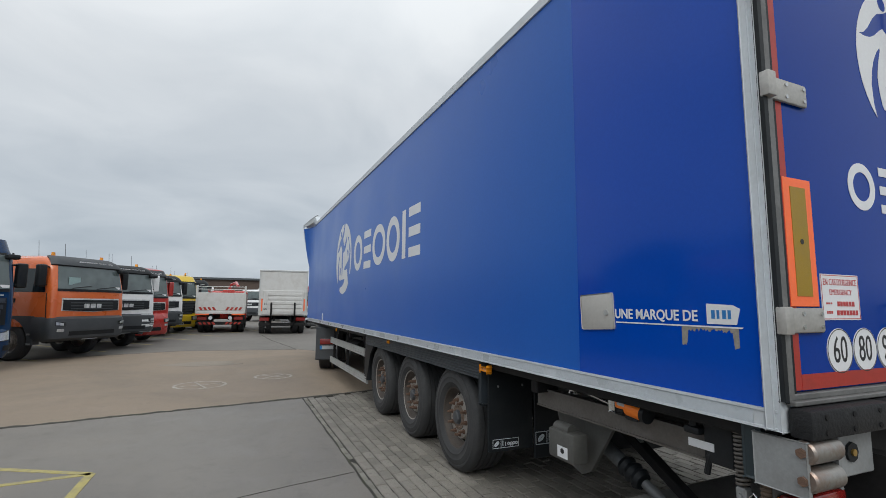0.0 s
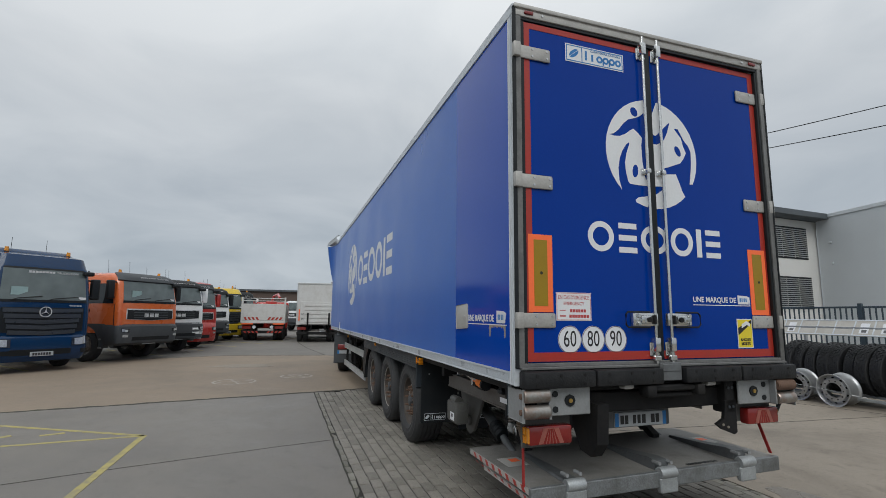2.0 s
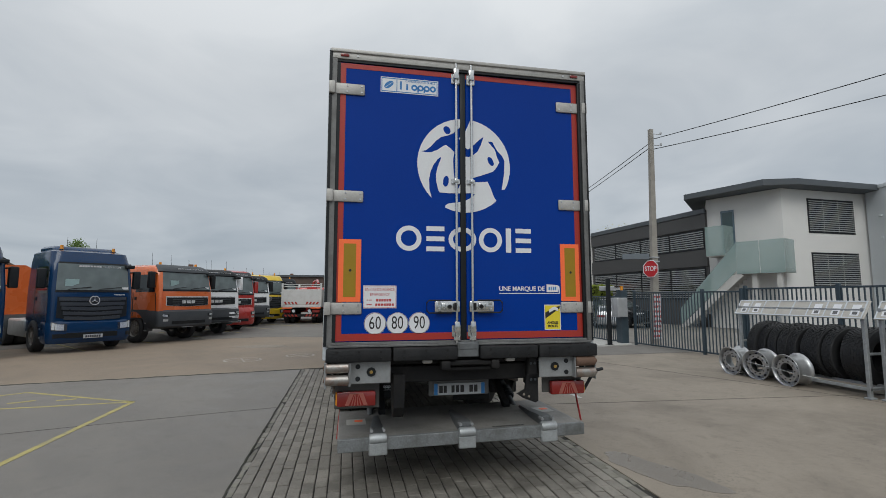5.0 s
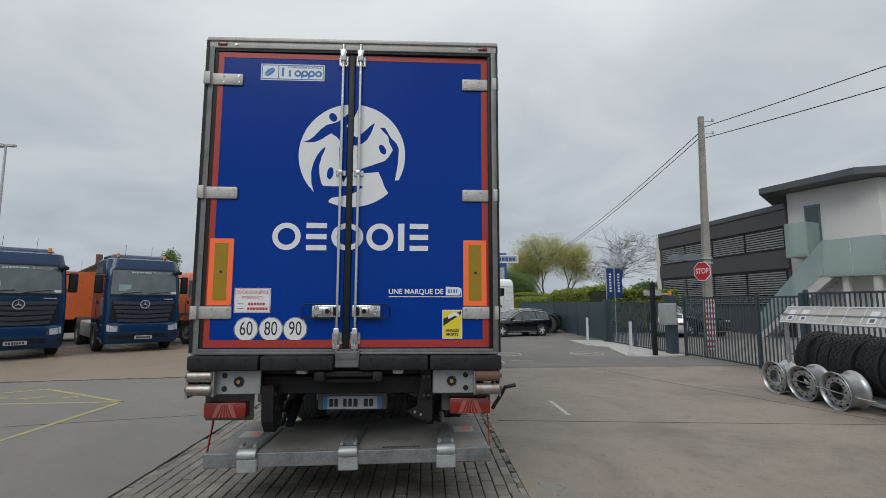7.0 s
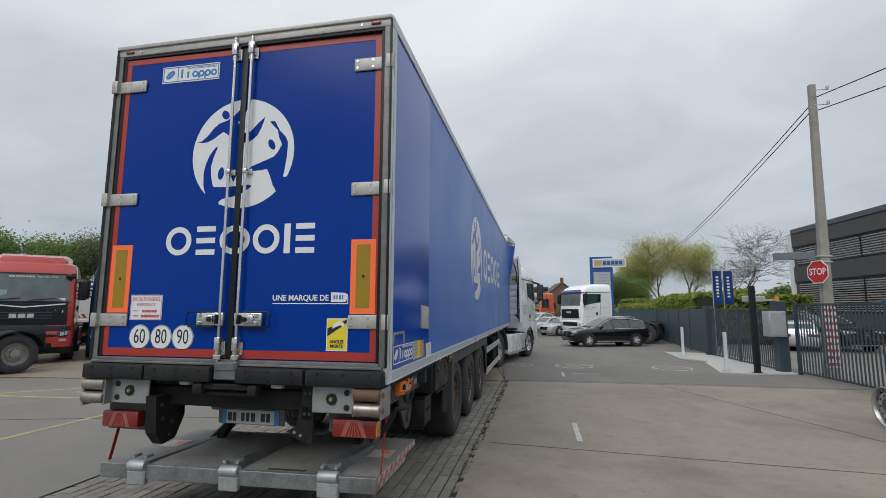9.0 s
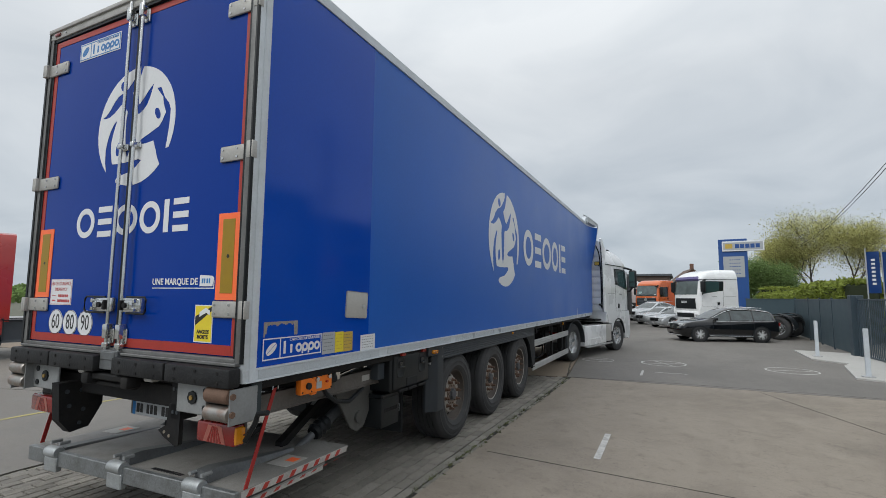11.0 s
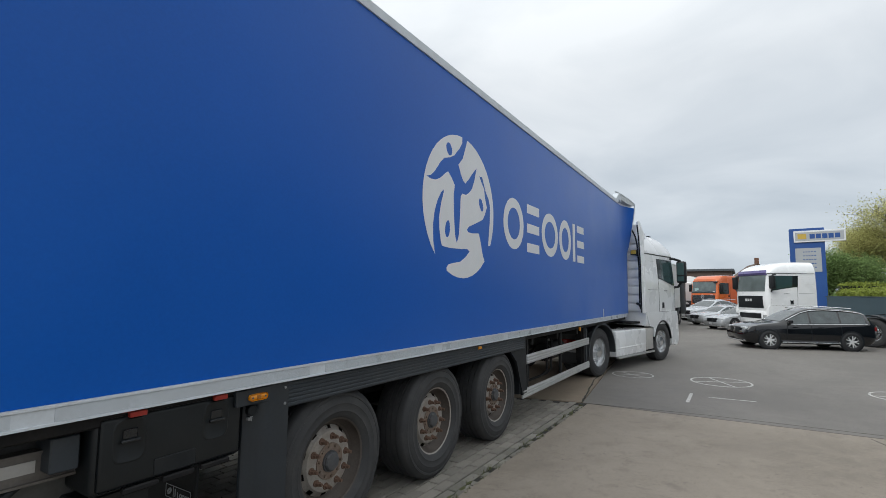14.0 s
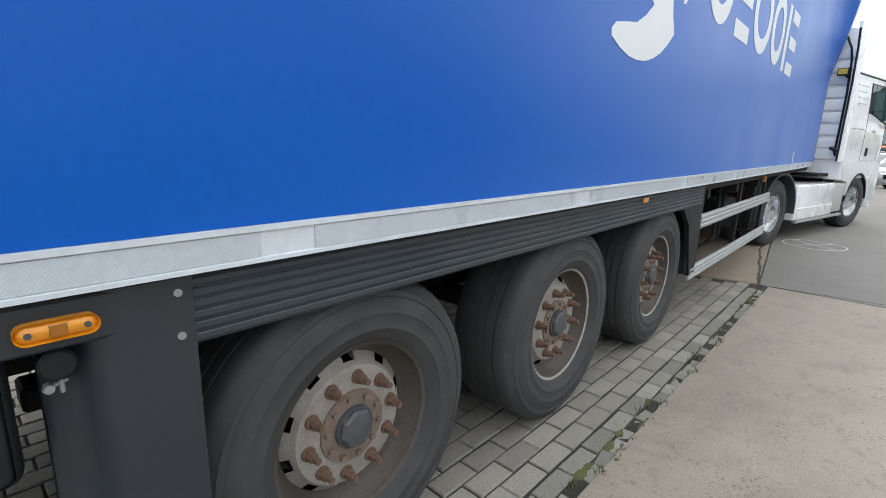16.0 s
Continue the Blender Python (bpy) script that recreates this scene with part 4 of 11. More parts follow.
# the two doors
DOORS = {}
for s in (-1, 1):
    x0, x1 = (-1.198, -0.045) if s < 0 else (0.012, 1.198)
    bm = nb()
    bx(bm, (x0, -0.014, 1.314), (x1, 0.05, 3.90), 0.006)
    d = part("rear_door", bm, BLUE_DOOR, trailer, "blue insulated rear door, closed")
    d.matrix_basis = pose(0, 0.032, 0, 0, 0, 0.6)
    DOORS[s] = d
    # red tape border
    xo, xi = s * 1.192, -0.045 if s < 0 else 0.012
    bm = nb()
    bx(bm, (min(xo, xo - s * 0.056), -0.0165, 1.322), (max(xo, xo - s * 0.056), -0.0135, 3.892))
    part("red_border", bm, RED_TAPE, d, "worn red reflective tape", 0)
    for za, zb in ((3.845, 3.892), (1.322, 1.385)):
        bm = nb()
        strip(bm, xo - s * 0.056, xi, za, zb)
        part("red_border", bm, RED_TAPE, d, "worn red reflective tape", 0)
    # hinges
    for z in (3.638, 2.625, 1.61):
        bm = nb()
        xa, xb = s * 0.962, s * 1.27
        bx(bm, (min(xa, xb), -0.034, z - 0.053), (max(xa, xb), -0.015, z + 0.053), 0.012, 2)
        bx(bm, (1.232 if s > 0 else -1.288, -0.062, z - 0.056), (1.288 if s > 0 else -1.232, -0.020, z + 0.056), 0.006, 2)
        h = part("hinge", bm, HINGE_GREY, d, "grey metal strap hinge")
        for dx in (0.03, 0.16):
            for dz in (-0.028, 0.028):
                bm = nb()
                disc(bm, (s * (0.962 + dx), -0.036, z + dz), "y", 0.009, 0.006, 8)
                part("bolt", bm, STAINLESS, h)
    # locking bar with clamps, guide and handle
    xb = -0.09 if s < 0 else 0.062
    bm = nb()
    cy(bm, (xb, -0.052, 1.29), (xb, -0.052, 3.975), 0.0125, 14)
    bar = part("locking_bar", bm, STAINLESS, d, "polished steel locking bar")
    for z0, z1, up in ((3.755, 3.915, 1), (1.32, 1.48, -1)):
        bm = nb()
        zc = (z0 + z1) / 2
        bx(bm, (xb - 0.043, -0.032, zc - 0.055), (xb + 0.043, -0.014, zc + 0.05), 0.006)
        bx(bm, (xb - 0.024, -0.075, zc - 0.02), (xb + 0.024, -0.014, zc + 0.085), 0.008, 2)
        bx(bm, (xb - 0.030, -0.07, zc + up * 0.07 - 0.02), (xb + 0.030, -0.03, zc + up * 0.07 + 0.02), 0.006)
        part("bar_clamp", bm, STAINLESS, bar, "steel cam clamp")
        for dx in (-0.032, 0.032):
            for dz in (-0.04, 0.0):
                bm = nb()
                disc(bm, (xb + dx, -0.034, zc + dz), "y", 0.007, 0.006, 8)
                part("bolt", bm, STAINLESS, bar)
    bm = nb()
    bx(bm, (xb - 0.043, -0.03, 2.785), (xb + 0.043, -0.014, 2.835), 0.005)
    bx(bm, (xb - 0.02, -0.072, 2.79), (xb + 0.02, -0.014, 2.83), 0.008, 2)
    part("bar_guide", bm, STAINLESS, bar, "steel bar guide")
    # handle box
    sx = -1 if s < 0 else 1
    bm = nb()
    a, b = xb + sx * -0.03, xb + sx * 0.21
    bx(bm, (min(a, b), -0.055, 1.57), (max(a, b), -0.014, 1.675), 0.012, 2)
    bx(bm, (min(xb + sx * 0.05, xb + sx * 0.15), -0.075, 1.59), (max(xb + sx * 0.05, xb + sx * 0.15), -0.05, 1.655), 0.01, 2)
    hb = part("lock_case", bm, STAINLESS, d, "steel door lock case")
    for dx, dz, w_, h_ in ((0.17, 0.03, 0.022, 0.03), (0.17, -0.03, 0.022, 0.026), (0.02, 0.0, 0.018, 0.07), (0.115, 0.0, 0.012, 0.05)):
        bm = nb()
        bx(bm, (xb + sx * dx - w_ / 2, -0.082, 1.622 + dz - h_ / 2), (xb + sx * dx + w_ / 2, -0.052, 1.622 + dz + h_ / 2), 0.004)
        part("lock_lever", bm, STAINLESS if dx > 0.1 else BLACK_STEEL, hb)
    bm = nb()
    disc(bm, (xb + sx * 0.075, -0.078, 1.622), "y", 0.02, 0.02, 14)
    part("lock_barrel", bm, BLACK_STEEL, hb)
    bm = nb()
    e0, e1 = xb + sx * 0.05, xb + sx * 0.285
    tube(bm, [(e0, -0.05, 1.68), (e1 - sx * 0.02, -0.06, 1.68), (e1, -0.062, 1.66), (e1, -0.062, 1.585), (e1 - sx * 0.02, -0.06, 1.565), (e0, -0.05, 1.565)], 0.007, 8)
    part("handle", bm, BLACK, hb, "black loop handle")
    # marker board
    ox = s * 1.072
    bm = nb()
    bx(bm, (ox - 0.1, -0.0195, 1.668), (ox + 0.1, -0.0135, 2.232), 0.002)
    bd = part("marker_board", bm, ORANGE_TAPE, d, "orange and yellow reflective marker board", 0)
    bm = nb()
    bx(bm, (ox - 0.055, -0.0212, 1.712), (ox + 0.055, -0.0185, 2.192))
    part("yellow_field", bm, YELLOW_TAPE, bd, "dull yellow retroreflective field", 0)
    bm = nb()
    disc(bm, (ox + 0.004, -0.022, 1.95), "y", 0.012, 0.001, 14)
    part("approval_mark", bm, BLACK_INK, bd, "", 0)

bm = nb()
bx(bm, (-0.044, 0.010, 1.315), (0.011, 0.05, 3.905), 0.008, 2)
part("middle_seal", bm, BLACK, trailer, "black rubber seal between the doors")

# graphics on the doors
emblem(DOORS[-1], pose(0.0, -0.0155, 2.975), 0.462, BLUE_DOOR)
word_shapes(DOORS[-1], pose(0.005, -0.0160, 2.255), 1.325, 0.236, WHITE_VINYL, BLUE_DOOR)
leaf_plate(DOORS[-1], pose(-0.5375, -0.0165, 3.72), 0.555, 0.150, WHITE_VINYL, SIGN_BLUE)
bm = nb()
bx(bm, (-0.948, -0.0165, 1.61), (-0.649, -0.0135, 1.815))
em = part("emergency_label", bm, WHITE_VINYL, DOORS[-1], "white emergency label with red print", 0)
bm = nb()
for a, b in (((-0.944, 1.614), (-0.653, 1.617)), ((-0.944, 1.808), (-0.653, 1.811)), ((-0.944, 1.617), (-0.941, 1.808)), ((-0.656, 1.617), (-0.653, 1.808))):
    bx(bm, (a[0], -0.0174, a[1]), (b[0], -0.0164, b[1]))
part("red_edge", bm, RED_INK, em, "", 0)
writing("EN CAS D'URGENCE", 0.042, RED_INK, em, pose(-0.7985, -0.0170, 1.778), width=0.262)
writing("EMERGENCY", 0.036, RED_INK, em, pose(-0.7985, -0.0170, 1.733), width=0.175)
blocks(em, pose(-0.762, -0.0170, 1.682), 0.14, 0.022, 6, RED_INK, "number_bar", 3)
blocks(em, pose(-0.752, -0.0170, 1.642), 0.175, 0.022, 7, RED_INK, "number_bar", 4)
blocks(em, pose(-0.892, -0.0170, 1.684), 0.05, 0.008, 3, RED_INK, "small_print", 5)
blocks(em, pose(-0.892, -0.0170, 1.644), 0.05, 0.012, 3, RED_INK, "small_print", 6)
for x, t in ((-0.84, "60"), (-0.638, "80"), (-0.438, "90")):
    bm = nb()
    disc(bm, (x, -0.0155, 1.474), "y", 0.099, 0.003, 36)
    c = part("speed_disc", bm, WHITE_VINYL, DOORS[-1], "white round speed-limit sticker", 0)
    bm = nb()
    lathe(bm, [(0.093, 0.0), (0.093, 0.0008), (0.097, 0.0008), (0.097, 0.0)], (x, -0.0171, 1.474), "y", 36, -1)
    part("speed_ring", bm, BLACK_INK, c, "", 0)
    writing(t, 0.165, BLACK_INK, c, pose(x, -0.0176, 1.474), width=0.105, bold=0.0)
writing("UNE MARQUE DE", 0.062, WHITE_VINYL, DOORS[1], pose(0.567, -0.0160, 1.787), width=0.465, bold=0.0012)
bm = nb()
bx(bm, (0.335, -0.0165, 1.742), (0.955, -0.0145, 1.748))
bx(bm, (0.952, -0.0167, 1.742), (0.958, -0.0146, 1.80))
part("underline", bm, WHITE_VINYL, DOORS[1], "", 0)


def flag_mark(parent, m, w, h):
    bm = nb()
    prism(bm, [(-w / 2, -h / 2), (w / 2 - h * 0.2, -h / 2), (w / 2, h * 0.25), (w * 0.3, h * 0.42), (-w / 2, h / 2)], "y", -0.001, 0.001)
    ob = part("flag_mark", bm, WHITE_VINYL, parent, "white slanted brand flag", 0)
    ob.matrix_basis = m
    blocks(ob, pose(-0.02 * w, -0.0014, -0.03 * h), w * 0.66, h * 0.42, 4, SIGN_BLUE, "brand_shape", 8, 0.4)
    return ob


flag_mark(DOORS[1], pose(0.888, -0.0160, 1.795), 0.135, 0.075)
bm = nb()
bx(bm, (0.792, -0.0165, 1.393), (0.961, -0.0135, 1.635), 0)
am = part("blind_spot_label", bm, WHITE_VINYL, DOORS[1], "yellow blind-spot warning label with white edge", 0)
bm = nb()
bx(bm, (0.799, -0.0174, 1.40), (0.954, -0.0163, 1.628))
part("yellow_field", bm, SIGN_YELLOW, am, "", 0)
bm = nb()
prism(bm, [(0.80, 1.50), (0.953, 1.60), (0.953, 1.627), (0.80, 1.56)], "y", -0.0182, -0.0172)
part("dark_road", bm, BLACK_INK, am, "", 0)
bm = nb()
prism(bm, [(0.84, 1.558), (0.90, 1.585), (0.935, 1.57), (0.935, 1.60), (0.895, 1.618), (0.84, 1.588)], "y", -0.0190, -0.0180)
part("white_truck_sign", bm, WHITE_VINYL, am, "", 0)
writing("ANGLES", 0.034, BLACK_INK, am, pose(0.8765, -0.0182, 1.461), width=0.115, bold=0.0012)
writing("MORTS", 0.034, BLACK_INK, am, pose(0.8765, -0.0182, 1.428), width=0.10, bold=0.0012)

# graphics on the sides
for s in (-1, 1):
    turn = R90 if s > 0 else L90
    yc = 4.99 if s > 0 else 8.66
    emblem(SIDE[s], pose(s * 1.2772, yc, 2.60) @ turn, 0.735, BLUE_OLD)
    word_shapes(SIDE[s], pose(s * 1.2772, 7.78 if s > 0 else 5.93, 2.60) @ turn, 3.55, 0.655, WHITE_VINYL, BLUE_OLD)
    # flap cover near the rear
    bm = nb()
    bx(bm, (-0.142, -0.008, -0.108), (0.142, 0.004, 0.108), 0.014, 2)
    fl = part("vent_flap", bm, BEIGE, trailer, "beige square vent flap with rounded corners")
    fl.matrix_basis = pose(s * 1.279, 1.135 if s > 0 else 1.06, 1.63, 0, 0, 0) @ turn @ pose(0, 0, 0, 0, 3 if s > 0 else -3, 0)
    bm = nb()
    disc(bm, (0.085, -0.011, -0.01), "y", 0.018, 0.006, 16)
    part("flap_lock", bm, ALU, fl)
leaf_plate(SIDE[1], pose(1.2795, 0.43, 1.355) @ R90, 0.575, 0.155, BLUE_NEW, WHITE_VINYL)
for y0, y1, z0, z1, mt, sd in ((0.722, 0.868, 1.268, 1.428, PLATE_WHITE, 1), (0.872, 0.972, 1.268, 1.424, SIGN_YELLOW, 2), (0.974, 1.092, 1.266, 1.418, SIGN_OCHRE, 3), (1.203, 1.414, 1.25, 1.378, WHITE_VINYL, 4)):
    bm = nb()
    bx(bm, (-(y1 - y0) / 2, -0.0012, -(z1 - z0) / 2), ((y1 - y0) / 2, 0.001, (z1 - z0) / 2))
    lb = part("info_label", bm, mt, trailer, "small printed information label", 0)
    lb.matrix_basis = pose(1.2795, (y0 + y1) / 2, (z0 + z1) / 2) @ R90
    for k in range(5):
        blocks(lb, pose(0, -0.0017, (z1 - z0) * (0.36 - 0.17 * k)), (y1 - y0) * 0.82, 0.004, 5 + k % 3, GREY_INK if sd != 2 else SIGN_OCHRE, "small_print", sd * 10 + k, 0.4)


def residue(pts_box, s, seed):
    """What stays of a torn-off sticker: a ragged frame of glue."""
    r = random.Random(seed)
    bm = nb()
    y0, y1, z0, z1 = pts_box
    ring = []
    for k in range(41):
        f = k / 40
        ring.append((y0 + (y1 - y0) * f, z1, z1 - (r.uniform(0.075, 0.10) if f < 0.09 or f > 0.88 else r.uniform(0.012, 0.03))))
    vs = [[bm.verts.new((x, y, z)) for y, z in [(p[0], p[1]) for p in ring] + [(p[0], p[2]) for p in reversed(ring)]] for x in (-0.0006, 0.0006)]
    n = len(ring)
    for a in range(n - 1):
        b = 2 * n - 1 - a
        bm.faces.new((vs[1][a], vs[1][a + 1], vs[1][b - 1], vs[1][b]))
        bm.faces.new((vs[0][a], vs[0][b], vs[0][b - 1], vs[0][a + 1]))
    for a in range(2 * n):
        b = (a + 1) % (2 * n)
        bm.faces.new((vs[0][a], vs[0][b], vs[1][b], vs[1][a]))
    bmesh.ops.recalc_face_normals(bm, faces=bm.faces[:])
    ob = part("glue_residue", bm, GREY_GHOST, trailer, "grey glue residue of a torn sticker", 0)
    ob.location = (s * 1.2775, 0, 0)


residue((0.155, 0.46, 1.44, 1.53), 1, 2)
residue((0.165, 0.46, 1.475, 1.575), -1, 5)
writing("UNE MARQUE DE", 0.075, WHITE_VINYL, SIDE[-1], pose(-1.2788, 0.64, 1.618) @ L90, width=0.545, bold=0.0015)
bm = nb()
bx(bm, (-1.2795, 0.145, 1.568), (-1.2775, 0.905, 1.575))
part("underline", bm, WHITE_VINYL, SIDE[-1], "", 0)
flag_mark(SIDE[-1], pose(-1.2788, 0.235, 1.632) @ L90, 0.165, 0.095)

# ---- running gear of the trailer ----
AXLES = (3.335, 4.665, 6.03)
TYRE_R = 0.518


def tyre_profile(r, w):
    h = w / 2
    return [(0.290, -h * 0.72), (0.325, -h * 0.90), (0.40, -h * 1.0), (r - 0.055, -h * 0.97), (r - 0.014, -h * 0.86), (r, -h * 0.74),
            (r, -h * 0.47), (r - 0.012, -h * 0.455), (r - 0.012, -h * 0.425), (r, -h * 0.41), (r, -h * 0.175), (r - 0.012, -h * 0.16), (r - 0.012, -h * 0.13), (r, -h * 0.115),
            (r, h * 0.115), (r - 0.012, h * 0.13), (r - 0.012, h * 0.16), (r, h * 0.175), (r, h * 0.41), (r - 0.012, h * 0.425), (r - 0.012, h * 0.455), (r, h * 0.47),
            (r, h * 0.74), (r - 0.014, h * 0.86), (r - 0.040, h * 0.93), (r - 0.044, h * 0.965), (r - 0.060, h * 0.975), (r - 0.064, h * 0.955), (r - 0.072, h * 0.985), (0.415, h * 1.0), (0.405, h * 1.02), (0.395, h * 1.0), (0.36, h * 0.985), (0.352, h * 1.0), (0.344, h * 0.97), (0.325, h * 0.92), (0.305, h * 0.86), (0.290, h * 0.72)]


def rim_mesh(clean):
    """A steel disc wheel, its lip bare metal beyond the radius clean, its dish set a little back inside the barrel, with vent holes."""
    bm = nb()
    lathe(bm, [(0.270, -0.14), (0.292, -0.14), (0.30, 0.125), (0.312, 0.150), (0.306, 0.158), (0.290, 0.150), (0.284, 0.115), (0.266, 0.095), (0.258, 0.082)], (0, 0, 0), "x", 48)
    # dish with ten-degree pitched holes left out of its outer ring
    n = 60
    prof = [(0.258, 0.082), (0.242, 0.068), (0.218, 0.086), (0.206, 0.106), (0.14, 0.112), (0.06, 0.112)]
    rings = [[bm.verts.new((h, r * math.cos(2 * math.pi * k / n), r * math.sin(2 * math.pi * k / n))) for k in range(n)] for r, h in prof]
    for i, (a, b) in enumerate(zip(rings, rings[1:])):
        for k in range(n):
            if i == 1 and k % 6 in (0, 1):
                continue
            bm.faces.new((a[k], a[(k + 1) % n], b[(k + 1) % n], b[k]))
    bmesh.ops.recalc_face_normals(bm, faces=bm.faces[:])
    # barrel and deeper faces take the dark brown second material
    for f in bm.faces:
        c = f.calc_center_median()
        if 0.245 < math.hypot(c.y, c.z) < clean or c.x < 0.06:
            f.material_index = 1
    return mesh_of("wheel", bm, [RIM, RIM_DARK], 35)


def nut_mesh():
    bm = nb()
    cy(bm, (0.056, 0, 0), (0.066, 0, 0), 0.025, 14, 0.023)
    cy(bm, (0.066, 0, 0), (0.092, 0, 0), 0.0175, 6)
    cy(bm, (0.092, 0, 0), (0.116, 0, 0), 0.0115, 8)
    return mesh_of("wheel_nut", bm, RUST, 0)


def hub_mesh():
    bm = nb()
    cy(bm, (0.04, 0, 0), (0.068, 0, 0), 0.128, 28, 0.124)
    bolts = 10
    for k in range(bolts):
        a = 2 * math.pi * (k + 0.5) / bolts
        c = (0.066, 0.105 * math.cos(a), 0.105 * math.sin(a))
        cy(bm, c, (0.082, c[1], c[2]), 0.011, 6)
    return mesh_of("hub_flange", bm, HUB_DUST, 30)


def cap_mesh():
    bm = nb()
    lathe(bm, [(0.0, 0.112), (0.035, 0.112), (0.058, 0.108), (0.066, 0.098), (0.070, 0.062)], (0, 0, 0), "x", 8)
    lathe(bm, [(0.05, 0.086), (0.073, 0.086), (0.075, 0.062)], (0, 0, 0), "x", 24)
    return mesh_of("hub_cap", bm, HUB, 25)


ME_RIM, ME_RIM_BROWN_LIP, ME_NUT, ME_HUB, ME_CAP = rim_mesh(0.294), rim_mesh(0.304), nut_mesh(), hub_mesh(), cap_mesh()
bm = nb()
lathe(bm, tyre_profile(TYRE_R, 0.375), (0, 0, 0), "x", 56)
ME_TYRE = mesh_of("tyre", bm, TYRE, 35)


def trailer_wheel(parent, x, y, s, spin, rim):
    m = pose(x, y, TYRE_R - 0.004, 0, 0, 0 if s > 0 else 180) @ pose(0, 0, 0, spin)
    w = shared("wheel", rim, parent, m, "dull steel disc wheel with brake dust")
    shared("tyre", ME_TYRE, w, None, "worn black ribbed truck tyre")
    shared("hub_flange", ME_HUB, w, pose(0.052, 0, 0), "rusty hub flange")
    shared("hub_cap", ME_CAP, w, pose(0.046, 0, 0), "dark eight-sided grease cap")
    for k in range(10):
        a = 2 * math.pi * k / 10
        shared("wheel_nut", ME_NUT, w, pose(0.052, 0.1675 * math.cos(a), 0.1675 * math.sin(a)), "rusty wheel nut with sleeve")
    return w


for s in (-1, 1):
    for k, y in enumerate(AXLES):
        trailer_wheel(trailer, s * 1.02, y, s, 17 * k + 9 * s, ME_RIM if k else ME_RIM_BROWN_LIP)
for y in AXLES:
    bm = nb()
    cy(bm, (-0.95, y, 0.5), (0.95, y, 0.5), 0.065, 14)
    bx(bm, (-0.55, y - 0.75, 0.62), (-0.43, y + 0.1, 0.70), 0.01)
    bx(bm, (0.43, y - 0.75, 0.62), (0.55, y + 0.1, 0.70), 0.01)
    for s in (-1, 1):
        cy(bm, (s * 0.49, y + 0.25, 0.62), (s * 0.49, y + 0.25, 0.98), 0.13, 18)
        cy(bm, (s * 0.76, y, 0.5), (s * 0.90, y, 0.5), 0.21, 24)
    part("axle", bm, BLACK_STEEL, trailer, "black axle beam with air springs")
for s in (-1, 1):
    bm = nb()
    prism(bm, [(1.2, 0.80), (9.0, 0.80), (9.6, 0.98), (13.3, 0.98), (13.3, 1.11), (1.2, 1.11)], "x", s * 0.62 - 0.05, s * 0.62 + 0.05)
    part("chassis_beam", bm, BLACK_STEEL, trailer, "black steel chassis beam")
for y in (1.9, 2.7, 7.2, 8.3, 9.4):
    bm = nb()
    bx(bm, (-1.18, y - 0.04, 1.0), (1.18, y + 0.04, 1.11), 0.006)
    part("cross_member", bm, BLACK_STEEL, trailer, "black cross member")

